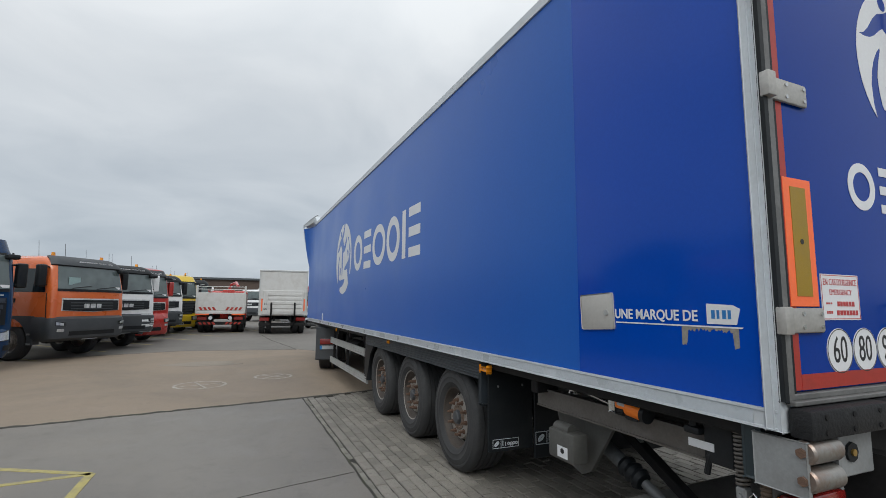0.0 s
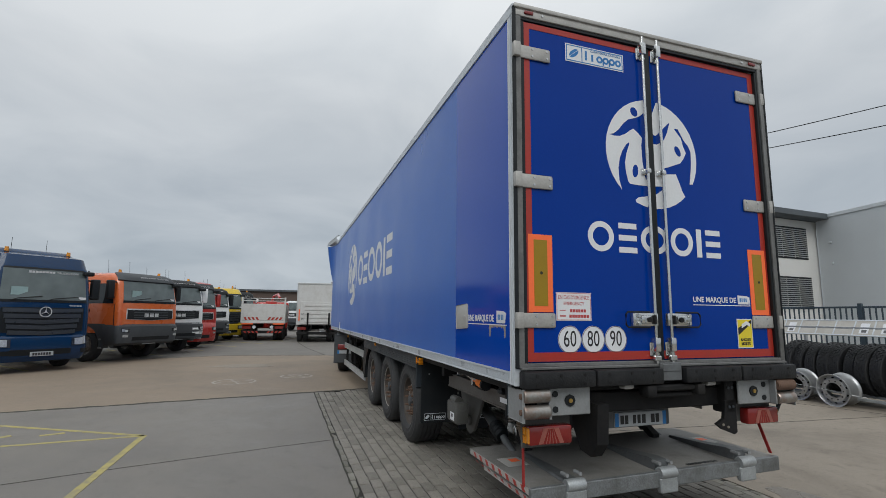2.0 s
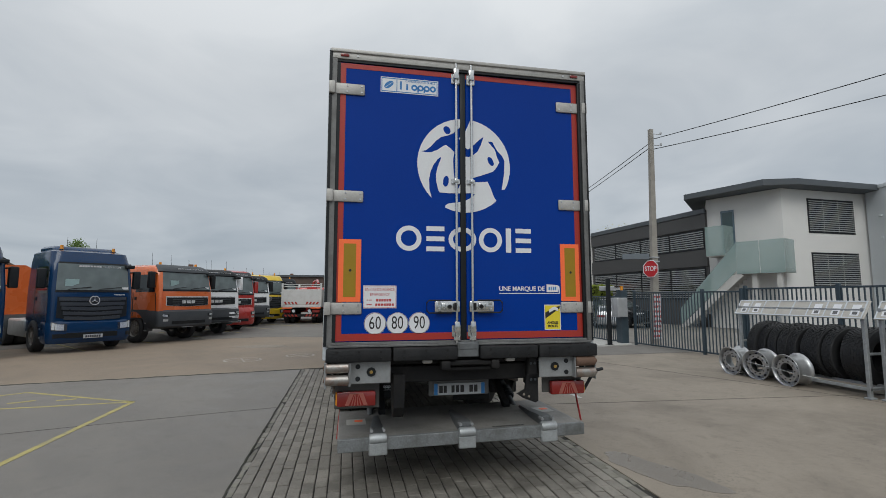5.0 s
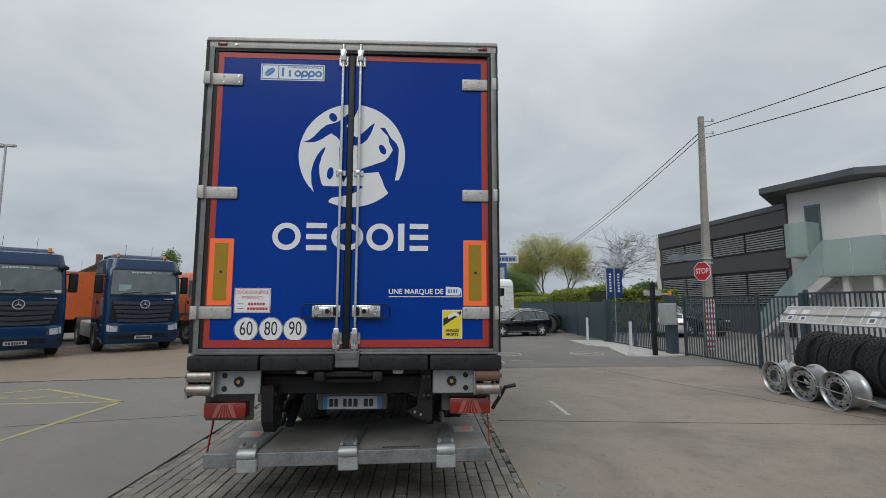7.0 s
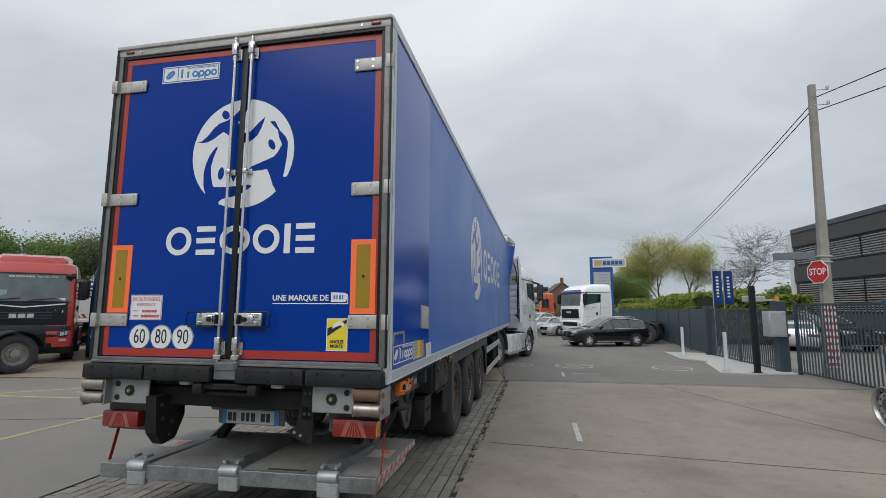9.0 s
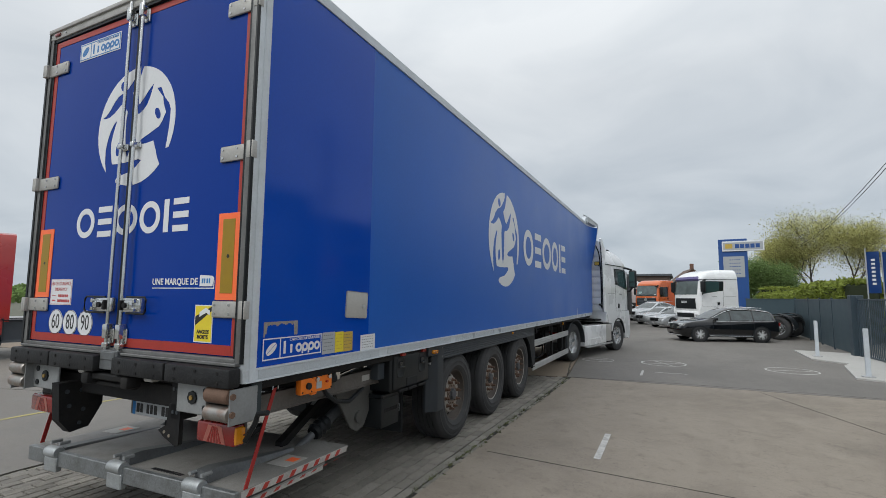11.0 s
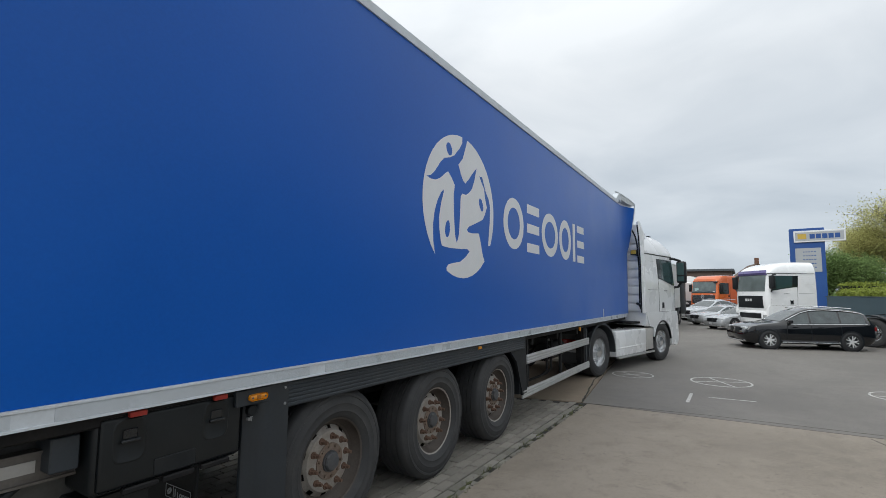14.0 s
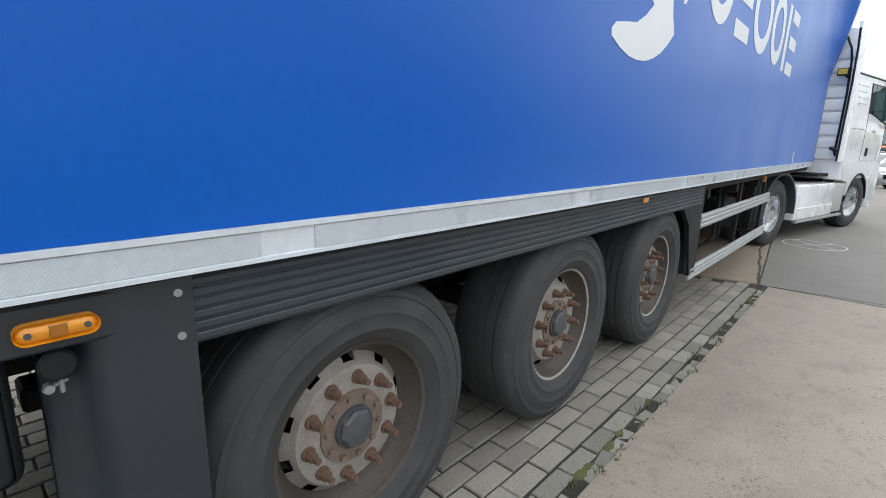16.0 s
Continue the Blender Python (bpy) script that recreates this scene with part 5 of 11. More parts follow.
for s in (-1, 1):
    ya = 2.82 if s > 0 else 2.60
    # ribbed dark skirt over the wheels
    bm = nb()
    bx(bm, (s * 1.215, ya, 0.995), (s * 1.245, 6.74, 1.150), 0.004)
    sk = part("side_skirt", bm, SKIRT, trailer, "dark ribbed side skirt over the wheels")
    for k in range(6):
        z = 1.0 + 0.0252 * k
        bm = nb()
        bx(bm, (s * 1.2445, ya + 0.005, z + 0.003), (s * 1.252, 6.735, z + 0.021), 0.003)
        part("rib", bm, SKIRT, sk)
    bm = nb()
    bx(bm, (s * 1.215, ya, 1.152), (s * 1.240, 6.74, 1.164))
    part("skirt_trim", bm, BEIGE, sk, "thin pale trim strip")
    for y in (5.44,):
        bm = nb()
        bx(bm, (s * 1.247, y - 0.042, 1.108), (s * 1.262, y + 0.042, 1.142), 0.008, 2)
        part("side_marker_lamp", bm, LAMP_AMBER, sk, "amber side marker lamp")
    # corner wing before the first wheel
    y0, y1 = (2.57, 2.835) if s > 0 else (2.54, 2.61)
    bm = nb()
    if s < 0:
        bx(bm, (-1.205, y0 + 0.02, 0.80), (-1.262, y1, 1.155), 0.022, 3)
    else:
        prism(bm, [(1.262, 2.835), (1.262, 2.70), (1.258, 2.682), (1.246, 2.665), (1.215, 2.645), (1.190, 2.620), (1.180, 2.590), (1.170, 2.578), (1.150, 2.576), (1.145, 2.590), (1.150, 2.625), (1.175, 2.660), (1.215, 2.690), (1.215, 2.835)], "z", 0.45, 1.155)
        bx(bm, (1.222, 2.47, 1.062), (1.2615, 2.72, 1.154), 0.006)
    wg = part("wheel_wing", bm, WING_BLACK, trailer, "black plastic wing ahead of the wheels")
    for z in (1.125, 1.03):
        bm = nb()
        disc(bm, (s * 1.263, y1 - 0.03, z), "x", 0.0085, 0.008, 12)
        part("rivet", bm, GREY_STEEL, wg)
    bm = nb()
    ym = 2.605 if s > 0 else 2.505
    bx(bm, (s * 1.262, ym - 0.062, 1.086), (s * 1.280, ym + 0.062, 1.124), 0.0185, 4)
    lp = part("side_marker_lamp", bm, LAMP_AMBER, wg, "amber side marker lamp")
    for dy in (-0.042, 0.042):
        bm = nb()
        disc(bm, (s * 1.2805, ym + dy, 1.105), "x", 0.0055, 0.004, 12)
        part("lamp_screw", bm, HUB, lp)
    bm = nb()
    bx(bm, (s * 1.279 - 0.002, ym - 0.013, 1.094), (s * 1.279 + 0.003, ym + 0.013, 1.116), 0.001)
    part("lamp_diode", bm, mat("dark_amber_diode", (0.30, 0.11, 0.01), 0.3) if "dark_amber_diode" not in bpy.data.materials else bpy.data.materials["dark_amber_diode"], lp)
    if s > 0:
        bm = nb()
        lathe(bm, [(0.0, 0.014), (0.026, 0.013), (0.031, 0.008), (0.032, -0.02), (0.0, -0.02)], (1.222, 2.602, 1.022), "x", 20)
        part("lamp_plug", bm, BLACK, lp, "round black plug under the lamp", 40)
        bm = nb()
        cy(bm, (1.205, 2.585, 0.975), (1.225, 2.585, 0.975), 0.009, 8)
        cy(bm, (1.215, 2.575, 0.972), (1.215, 2.615, 0.984), 0.004, 6)
        cy(bm, (1.215, 2.605, 0.96), (1.215, 2.605, 1.0), 0.005, 6)
        part("cable_bolt", bm, GREY_STEEL, wg)
    # mudflap hanging across the rear of the wheels
    bm = nb()
    bx(bm, (s * (0.42 if s > 0 else 0.80), 2.44 if s > 0 else 2.50, 0.25 if s > 0 else 0.40), (s * (0.96 if s > 0 else 1.235), 2.465 if s > 0 else 2.525, 1.08), 0.006)
    fp = part("mudflap", bm, BLACK, trailer, "black rubber mudflap")
    leaf_plate(fp, pose(0.80 if s > 0 else -1.075, 2.438 if s > 0 else 2.498, 0.515 if s > 0 else 0.463), 0.27, 0.085, BLACK, ALU_WHITE, False)
    if s < 0:
        bm = nb()
        bx(bm, (-0.78, 2.485, 0.30), (-0.40, 2.505, 1.05), 0.006)
        f2 = part("mudflap", bm, BLACK, trailer, "black rubber inner mudflap")
        leaf_plate(f2, pose(-0.60, 2.482, 0.475), 0.36, 0.125, BLACK, ALU_WHITE, False)
    for x in (0.9, 1.15):
        bm = nb()
        disc(bm, (s * (x - 0.27 if s > 0 else x), 2.437 if s > 0 else 2.497, 0.95), "y", 0.01, 0.008, 8)
        part("rivet", bm, GREY_STEEL, fp)
    # front wing behind the last wheel, and the side guard rails
    bm = nb()
    prism(bm, [(6.72, 1.155), (6.80, 1.155), (6.84, 0.40), (6.70, 0.40), (6.60, 0.62), (6.50, 0.85), (6.30, 1.0), (6.74, 1.0)], "x", s * 1.20, s * 1.235)
    bx(bm, (s * 0.85, 6.62, 0.42), (s * 1.22, 6.66, 1.10), 0.008)
    part("front_wing", bm, BLACK, trailer, "black plastic wing behind the wheels")
    for z0, z1, ye in ((0.775, 0.90, 9.98), (0.345, 0.465, 9.98)):
        bm = nb()
        bx(bm, (s * 1.205, 6.86 if z0 > 0.5 else 6.72, z0), (s * 1.228, ye, z1), 0.008, 2)
        for f in (0.08, 0.38, 0.68):
            z = z0 + (z1 - z0) * f
            bx(bm, (s * 1.225, 6.86 if z0 > 0.5 else 6.72, z), (s * 1.236, ye, z + (z1 - z0) * 0.22), 0.004)
        part("side_guard_rail", bm, ALU, trailer, "ribbed aluminium side guard rail")
    for y in (6.95, 8.4, 9.75):
        bm = nb()
        bx(bm, (s * 1.165, y - 0.03, 0.36), (s * 1.204, y + 0.03, 1.12), 0.006)
        part("guard_post", bm, BLACK_STEEL, trailer, "black guard rail bracket")
    bm = nb()
    cy(bm, (s * 1.24, 9.3, 1.10), (s * 1.262, 9.3, 1.10), 0.035, 14)
    part("side_marker_lamp", bm, LAMP_AMBER, trailer, "amber side marker lamp")
    # landing leg
    bm = nb()
    bx(bm, (s * 0.95 - 0.06, 10.28, 0.42), (s * 0.95 + 0.06, 10.40, 1.10), 0.008)
    bx(bm, (s * 0.95 - 0.045, 10.295, 0.34), (s * 0.95 + 0.045, 10.385, 0.44))
    bx(bm, (s * 0.95 - 0.13, 10.20, 0.30), (s * 0.95 + 0.13, 10.48, 0.345), 0.01)
    part("landing_leg", bm, BLACK_STEEL, trailer, "raised black landing leg")
    # clearance stick on the body's lower front
    bm = nb()
    bx(bm, (s * 1.284, 10.92, 1.20), (s * 1.291, 10.96, 1.42), 0.003)
    part("corner_marker", bm, WHITE_VINYL, trailer, "small white marker strip", 0)
# pallet-box hoops between the rails, air tanks
for y in (7.15, 7.35):
    bm = nb()
    tube(bm, [(1.05, y, 1.05), (1.05, y, 0.52), (1.0, y + 0.1, 0.45), (1.0, y + 0.9, 0.45), (1.05, y + 1.0, 0.52), (1.05, y + 1.0, 1.05)], 0.018, 8)
    part("carrier_hoop", bm, BLACK_STEEL, trailer, "bent black steel hoop")
for s, y in ((1, 8.9), (-1, 8.9), (-1, 7.4)):
    bm = nb()
    cy(bm, (s * 0.85, y - 0.4, 0.75), (s * 0.85, y + 0.4, 0.75), 0.15, 20)
    part("air_tank", bm, BLACK_STEEL, trailer, "black compressed air tank")

# tool locker and battery box on the offside
bm = nb()
bx(bm, (0.80, 1.79, 0.795), (1.222, 2.535, 1.150), 0.03, 3)
bx(bm, (1.215, 1.81, 0.815), (1.238, 2.52, 1.135), 0.018, 3)
lk = part("tool_locker", bm, LOCKER_BLACK, trailer, "black plastic tool locker with two latches")
for y in (1.935, 2.365):
    # a shallow rounded tray with a raised rim round the paddle
    bm = nb()
    cut, rim = [], []
    for k in range(32):
        a = 2 * math.pi * k / 32
        c, s_ = math.cos(a), math.sin(a)
        u = math.copysign(abs(c) ** 0.45, c)
        v = math.copysign(abs(s_) ** 0.45, s_)
        cut.append((1.2385, y + 0.060 * u, 1.022 + 0.085 * v))
        rim.append((u, v))
    loft(bm, [[(1.236, y + 0.076 * u, 1.022 + 0.102 * v) for u, v in rim], [(1.2415, y + 0.070 * u, 1.022 + 0.096 * v) for u, v in rim], [(1.2415, y + 0.066 * u, 1.022 + 0.091 * v) for u, v in rim], cut])
    part("latch_recess", bm, LOCKER_BLACK, lk, "", 40)
    bm = nb()
    bx(bm, (1.239, y - 0.044, 1.014), (1.258, y + 0.044, 1.030), 0.007, 2)
    bx(bm, (1.239, y - 0.032, 1.030), (1.245, y + 0.032, 1.075), 0.004)
    part("latch", bm, LATCH_BLACK, lk, "black paddle latch")
    bm = nb()
    bx(bm, (1.21, y - 0.045, 1.152), (1.242, y + 0.045, 1.166), 0.003)
    part("red_reflector", bm, RED_TAPE, lk)
bm = nb()
bx(bm, (1.237, 2.05, 0.826), (1.2425, 2.26, 0.905), 0.004)
part("locker_plate", bm, BLACK, lk)
for y in (1.92, 2.34):
    bm = nb()
    bx(bm, (1.235, y, 1.128), (1.262, y + 0.075, 1.152), 0.002)
    part("red_seal", bm, RED_TAPE, lk, "dull red sealing strip", 0)
for y in (1.92, 2.1, 2.3):
    bm = nb()
    bx(bm, (1.21, y, 0.778), (1.242, y + 0.16, 0.806), 0.006)
    part("locker_hinge", bm, BLACK_STEEL, lk)
bm = nb()
bx(bm, (0.78, 1.78, 0.46), (1.13, 2.10, 0.765), 0.018, 2)
bx(bm, (0.77, 1.77, 0.735), (1.14, 2.11, 0.775), 0.01)
bb = part("battery_box", bm, LOCKER_BLACK, trailer, "black plastic battery box")
bm = nb()
tube(bm, [(1.0, 2.115, 0.72), (1.0, 2.15, 0.70), (1.0, 2.15, 0.62), (1.0, 2.115, 0.60)], 0.012, 8)
part("handle", bm, BLACK, bb)
blocks(bb, pose(1.1315, 1.94, 0.62) @ R90, 0.24, 0.035, 9, BLACK_STEEL, "raised_lettering", 9, 0.3)
bm = nb()
bx(bm, (1.0, 1.66, 0.93), (1.16, 1.77, 1.08), 0.006)
part("grey_cabinet", bm, SKIRT, trailer, "dull grey metal bracket plate under the floor")

# tail lift: carrying tube, control box, arms, folded platform
for s in (-1, 1):
    bm = nb()
    prism(bm, [(s * q, z) for q, z in ((1.015, 0.885), (1.085, 0.885), (1.085, 0.897), (1.075, 0.897), (1.075, 1.012), (1.085, 1.012), (1.085, 1.022), (1.015, 1.022))], "y", 0.28, 2.0)
    part("lift_side_beam", bm, BEAM_BROWN, trailer, "grey steel side beam of the tail lift")
    bm = nb()
    prism(bm, [(1.18, 1.05), (1.95, 1.05), (1.78, 0.62), (1.70, 0.50), (1.60, 0.47), (1.50, 0.52), (1.27, 0.86)], "x", s * 0.96, s * 0.985)
    cy(bm, (s * 0.94, 1.60, 0.60), (s * 1.01, 1.60, 0.60), 0.05, 16)
    part("lift_bracket", bm, PACK_GREY, trailer, "dirty grey steel pivot bracket")
    for x, a, b, t in ((0.70, (1.66, 0.90), (0.92, 0.475), 0.035),):
        bm = nb()
        loft(bm, [[(s * x - 0.035, y, z - t), (s * x + 0.035, y, z - t), (s * x + 0.035, y, z + t), (s * x - 0.035, y, z + t)] for y, z in (a, b)])
        part("lift_arm", bm, BLACK_STEEL, trailer, "black tail lift arm")
        bm = nb()
        loft(bm, [[(s * x - 0.02, y, z), (s * x + 0.02, y, z), (s * x + 0.02, y, z + 0.006), (s * x - 0.02, y, z + 0.006)] for y, z in ((a[0] - 0.2, a[1] + t - 0.085 + 0.0), (b[0] + 0.25, b[1] + t + 0.105))])
        part("arm_pipe", bm, GREY_STEEL, trailer, "thin steel pipe along the arm")
    bm = nb()
    cy(bm, (s * 0.82, 1.80, 0.77), (s * 0.82, 1.30, 0.57), 0.050, 18)
    cy(bm, (s * 0.82, 1.18, 0.522), (s * 0.82, 0.96, 0.434), 0.032, 16)
    part("lift_cylinder", bm, FINGER_STEEL, trailer, "grey hydraulic lift cylinder")
    bm = nb()
    d = Vector((0, -0.40, -0.16)).normalized()
    p0 = Vector((s * 0.82, 1.36, 0.594))
    q = d.to_track_quat("Z", "Y")
    loft(bm, [[p0 + d * (0.03 * k) + q @ Vector((rr * math.cos(a), rr * math.sin(a), 0)) for a in (2 * math.pi * i / 16 for i in range(16))] for k, rr in enumerate((0.058, 0.074, 0.060, 0.074, 0.060, 0.074, 0.058))])
    part("cylinder_boot", bm, BLACK, trailer, "black ribbed rubber boot on the cylinder")
bm = nb()
bx(bm, (-0.95, 1.66, 0.70), (0.95, 1.86, 0.90), 0.012)
part("lift_cross_tube", bm, BLACK_STEEL, trailer, "black square cross tube of the lift")
bm = nb()
bx(bm, (-1.20, 1.42, 0.60), (-1.07, 1.70, 0.80), 0.02, 2)
cy(bm, (-1.14, 1.50, 0.80), (-1.14, 1.66, 0.80), 0.045, 14)
pk = part("lift_power_pack", bm, PACK_GREY, trailer, "dark grey box with a white label")
bm = nb()
bx(bm, (-1.202, 1.48, 0.625), (-1.1995, 1.59, 0.70))
part("maker_label", bm, WHITE_VINYL, pk, "", 0)
bm = nb()
disc(bm, (-1.203, 1.535, 0.67), "x", 0.02, 0.003, 6)
part("label_mark", bm, BLACK_INK, pk, "", 0)
# stowed steel pin and orange sensor
for s in (-1, 1):
    bm = nb()
    cy(bm, (s * 1.14, 1.10, 1.055), (s * 1.14, 1.46, 1.105), 0.011, 10)
    bx(bm, (s * 1.12, 1.06, 1.02), (s * 1.16, 1.11, 1.14), 0.008)
    bx(bm, (s * 1.12, 1.44, 1.07), (s * 1.16, 1.49, 1.14), 0.008)
    part("stowed_pin", bm, STAINLESS, trailer, "bright steel pin in its holder")
    bm = nb()
    bx(bm, (s * 1.11, 0.98, 1.03), (s * 1.17, 1.04, 1.10), 0.012, 2)
    cy(bm, (s * 1.14, 0.97, 1.04), (s * 1.14, 1.05, 1.04), 0.035, 10)
    part("clamp_knob", bm, BLACK, trailer, "black clamp knob")
bm = nb()
bx(bm, (-1.19, 0.90, 1.055), (-1.11, 1.04, 1.135), 0.012, 2)
cy(bm, (-1.15, 0.84, 1.055), (-1.15, 0.96, 1.065), 0.045, 16)
oc = part("orange_connector", bm, CTRL_ORANGE, trailer, "orange-red electric connector")
bm = nb()
bx(bm, (-1.1925, 0.955, 1.075), (-1.1895, 1.015, 1.105))
part("connector_label", bm, PLATE_WHITE, oc, "", 0)
bm = nb()
cy(bm, (-1.15, 0.815, 1.052), (-1.15, 0.845, 1.055), 0.05, 16)
bx(bm, (-1.17, 0.88, 1.0), (-1.13, 0.98, 1.03), 0.008)
part("connector_ring", bm, BLACK, oc, "black ring of the connector")
bm = nb()
bx(bm, (-1.13, 0.33, 0.90), (-1.09, 0.49, 1.12), 0.008)
tube(bm, [(-1.11, 0.46, 0.97), (-1.12, 0.465, 0.93), (-1.12, 0.485, 0.84)], 0.016, 8)
part("hanging_lever", bm, BLACK, trailer, "black bracket with a hanging lever")
bm = nb()
bx(bm, (-1.135, 0.43, 0.955), (-1.129, 0.575, 0.995), 0.002)
part("pale_tag", bm, WHITE_VINYL, trailer, "pale plastic tag on the lever bracket", 0)
bm = nb()
bx(bm, (-1.16, 0.49, 1.02), (-1.10, 0.585, 1.06), 0.014, 2)
bx(bm, (-1.15, 0.52, 1.05), (-1.11, 0.56, 1.09), 0.01)
part("clamp_knob", bm, BLACK, trailer, "black clamp knob")
bm = nb()
bx(bm, (1.16, 0.585, 0.985), (1.215, 0.935, 1.125), 0.014, 2)
bx(bm, (1.165, 0.72, 0.965), (1.20, 0.78, 0.99), 0.008)
cb = part("control_box", bm, CTRL_ORANGE, trailer, "orange tail lift control box")
for y, z, r, mt in ((0.66, 1.045, 0.024, BLACK), (0.75, 1.08, 0.017, STAINLESS), (0.89, 1.085, 0.017, STAINLESS), (0.86, 1.05, 0.009, RED_TAPE)):
    bm = nb()
    cy(bm, (1.213, y, z), (1.232, y, z), r, 16)
    part("control_knob", bm, mt, cb)
bm = nb()
bx(bm, (1.2145, 0.75, 1.01), (1.2165, 0.81, 1.06))
part("control_label", bm, PLATE_WHITE, cb, "", 0)
for y, z in ((0.605, 1.105), (0.605, 1.005), (0.70, 1.10), (0.80, 1.10), (0.92, 1.11), (0.92, 1.0), (0.70, 1.0)):
    bm = nb()
    disc(bm, (1.216, y, z), "x", 0.006, 0.004, 8)
    part("screw", bm, BLACK_STEEL, cb)
bm = nb()
tube(bm, [(1.15, 0.90, 0.99), (1.13, 0.98, 0.92), (1.11, 1.12, 0.84), (1.09, 1.32, 0.80), (1.06, 1.55, 0.86), (1.0, 1.75, 0.98)], 0.019, 8)
part("hose", bm, BLACK, trailer, "black hydraulic hose")
bm = nb()
bx(bm, (1.0755, 1.52, 0.935), (1.0785, 1.64, 0.985))
part("rating_label", bm, BEIGE, trailer, "small grey rating label", 0)
bm = nb()
tube(bm, [(-1.18, 0.16, 1.14), (-1.18, 0.15, 0.95), (-1.17, 0.155, 0.84), (-1.13, 0.19, 0.75)], 0.02, 10)
for k in range(15):
    lathe(bm, [(0.02, -0.008), (0.027, 0), (0.02, 0.008)], (-1.179, 0.153, 1.10 - 0.018 * k), "z", 12)
part("coiled_cable", bm, mat("brown_spiral_sleeve", (0.14, 0.10, 0.07), 0.6), trailer, "brown spiral-wrapped cable")

# under-run plates, rollers, lamps, number plate
for s in (-1, 1):
    bm = nb()
    a, b = (-1.06, -0.695) if s < 0 else (0.712, 1.068)
    bx(bm, (a, -0.012, 0.950), (b, 0.008, 1.142), 0.006)
    up = part("underrun_plate", bm, GREY_STEEL, trailer, "grey steel underrun plate")
    for z in (1.10, 0.995):
        bm = nb()
        disc(bm, (s * 0.985, -0.015, z), "y", 0.022, 0.006, 12)
        part("plug", bm, BLACK, up)
    bm = nb()
    disc(bm, (s * 0.868, -0.017, 1.052), "y", 0.042, 0.012, 8)
    part("socket_ring", bm, BLACK, up, "black rubber ring")
    bm = nb()
    disc(bm, (s * 0.868, -0.025, 1.052), "y", 0.015, 0.012, 14)
    part("brass_stud", bm, mat("brass", (0.5, 0.33, 0.1), 0.35, metal=0.8), up, "brass stud")
    bm = nb()
    bx(bm, (s * 1.255, -0.07, 0.93), (s * 1.268, 0.14, 1.14), 0.004)
    part("roller_bracket", bm, GREY_STEEL, up, "grey roller bracket")
    bm = nb()
    bx(bm, (s * 1.05, -0.07, 0.945), (s * 1.062, 0.10, 1.14), 0.004)
    part("roller_bracket", bm, GREY_STEEL, up, "grey roller bracket")
    for z in (1.10, 0.995):
        bm = nb()
        lathe(bm, [(0.0, -0.1), (0.04, -0.1), (0.047, -0.09), (0.047, 0.09), (0.04, 0.1), (0.0, 0.1)], (s * 1.16, -0.052, z), "x", 20)
        part("roller", bm, ROLL_STEEL if not (s > 0 and z > 1.05) else RUST, up, "worn steel dock roller" if not (s > 0 and z > 1.05) else "brown rusted dock roller")
        bm = nb()
        disc(bm, (s * 1.272, -0.052, z), "x", 0.02, 0.014, 6)
        part("roller_bolt", bm, RUST, up)
    bm = nb()
    bx(bm, (s * 1.225, 0.115, 0.935), (s * 1.245, 0.20, 1.16), 0.008)
    part("side_plate", bm, FENCE_TEAL, trailer, "dark teal plastic plate under the corner")
    # tail lamp
    lx, dz = (-0.993, -0.028) if s < 0 else (1.026, -0.002)
    bm = nb()
    bx(bm, (lx - 0.172, 0.036, 0.775 + dz), (lx + 0.172, 0.12, 0.905 + dz), 0.016, 2)
    tl = part("tail_lamp", bm, LAMP_RED, trailer, "red tail lamp cluster")
    bm = nb()
    prism(bm, [(lx - 0.10, 0.785 + dz), (lx + 0.10, 0.785 + dz), (lx + 0.06, 0.89 + dz), (lx - 0.06, 0.89 + dz)], "y", 0.0325, 0.037)
    part("clear_lens", bm, LAMP_PINK, tl, "worn pink lens")
    for k in range(5):
        bm = nb()
        a = (k - 2) * 0.028
        prism(bm, [(lx + a * 0.35 - 0.003, 0.885 + dz), (lx + a * 0.35 + 0.003, 0.885 + dz), (lx + a + 0.009, 0.787 + dz), (lx + a - 0.009, 0.787 + dz)], "y", 0.0305, 0.033)
        part("lens_ray", bm, LAMP_RED, tl)
    bm = nb()
    xo = lx + s * 0.15
    bx(bm, (min(xo, xo + s * 0.026), 0.041, 0.785 + dz), (max(xo, xo + s * 0.026), 0.11, 0.895 + dz), 0.008)
    part("amber_lens", bm, LAMP_AMBER, tl, "amber indicator lens")
    for z in (0.81 + dz, 0.865 + dz):
        bm = nb()
        bx(bm, (s * (abs(lx) + 0.172), 0.08, z - 0.022), (s * (abs(lx) + 0.178), 0.115, z + 0.022), 0.004)
        part("amber_lens", bm, LAMP_AMBER, tl, "amber side lens")
    # grey carrier behind the lamp
    bm = nb()
    if s < 0:
        bx(bm, (-1.185, 0.118, 0.715), (-0.785, 0.132, 0.945), 0.006)
    else:
        bx(bm, (0.79, 0.118, 0.785), (1.205, 0.132, 0.945), 0.006)
    part("lamp_carrier", bm, PACK_GREY, trailer, "grey steel carrier behind the tail lamp")
    # black lift stops
    bm = nb()
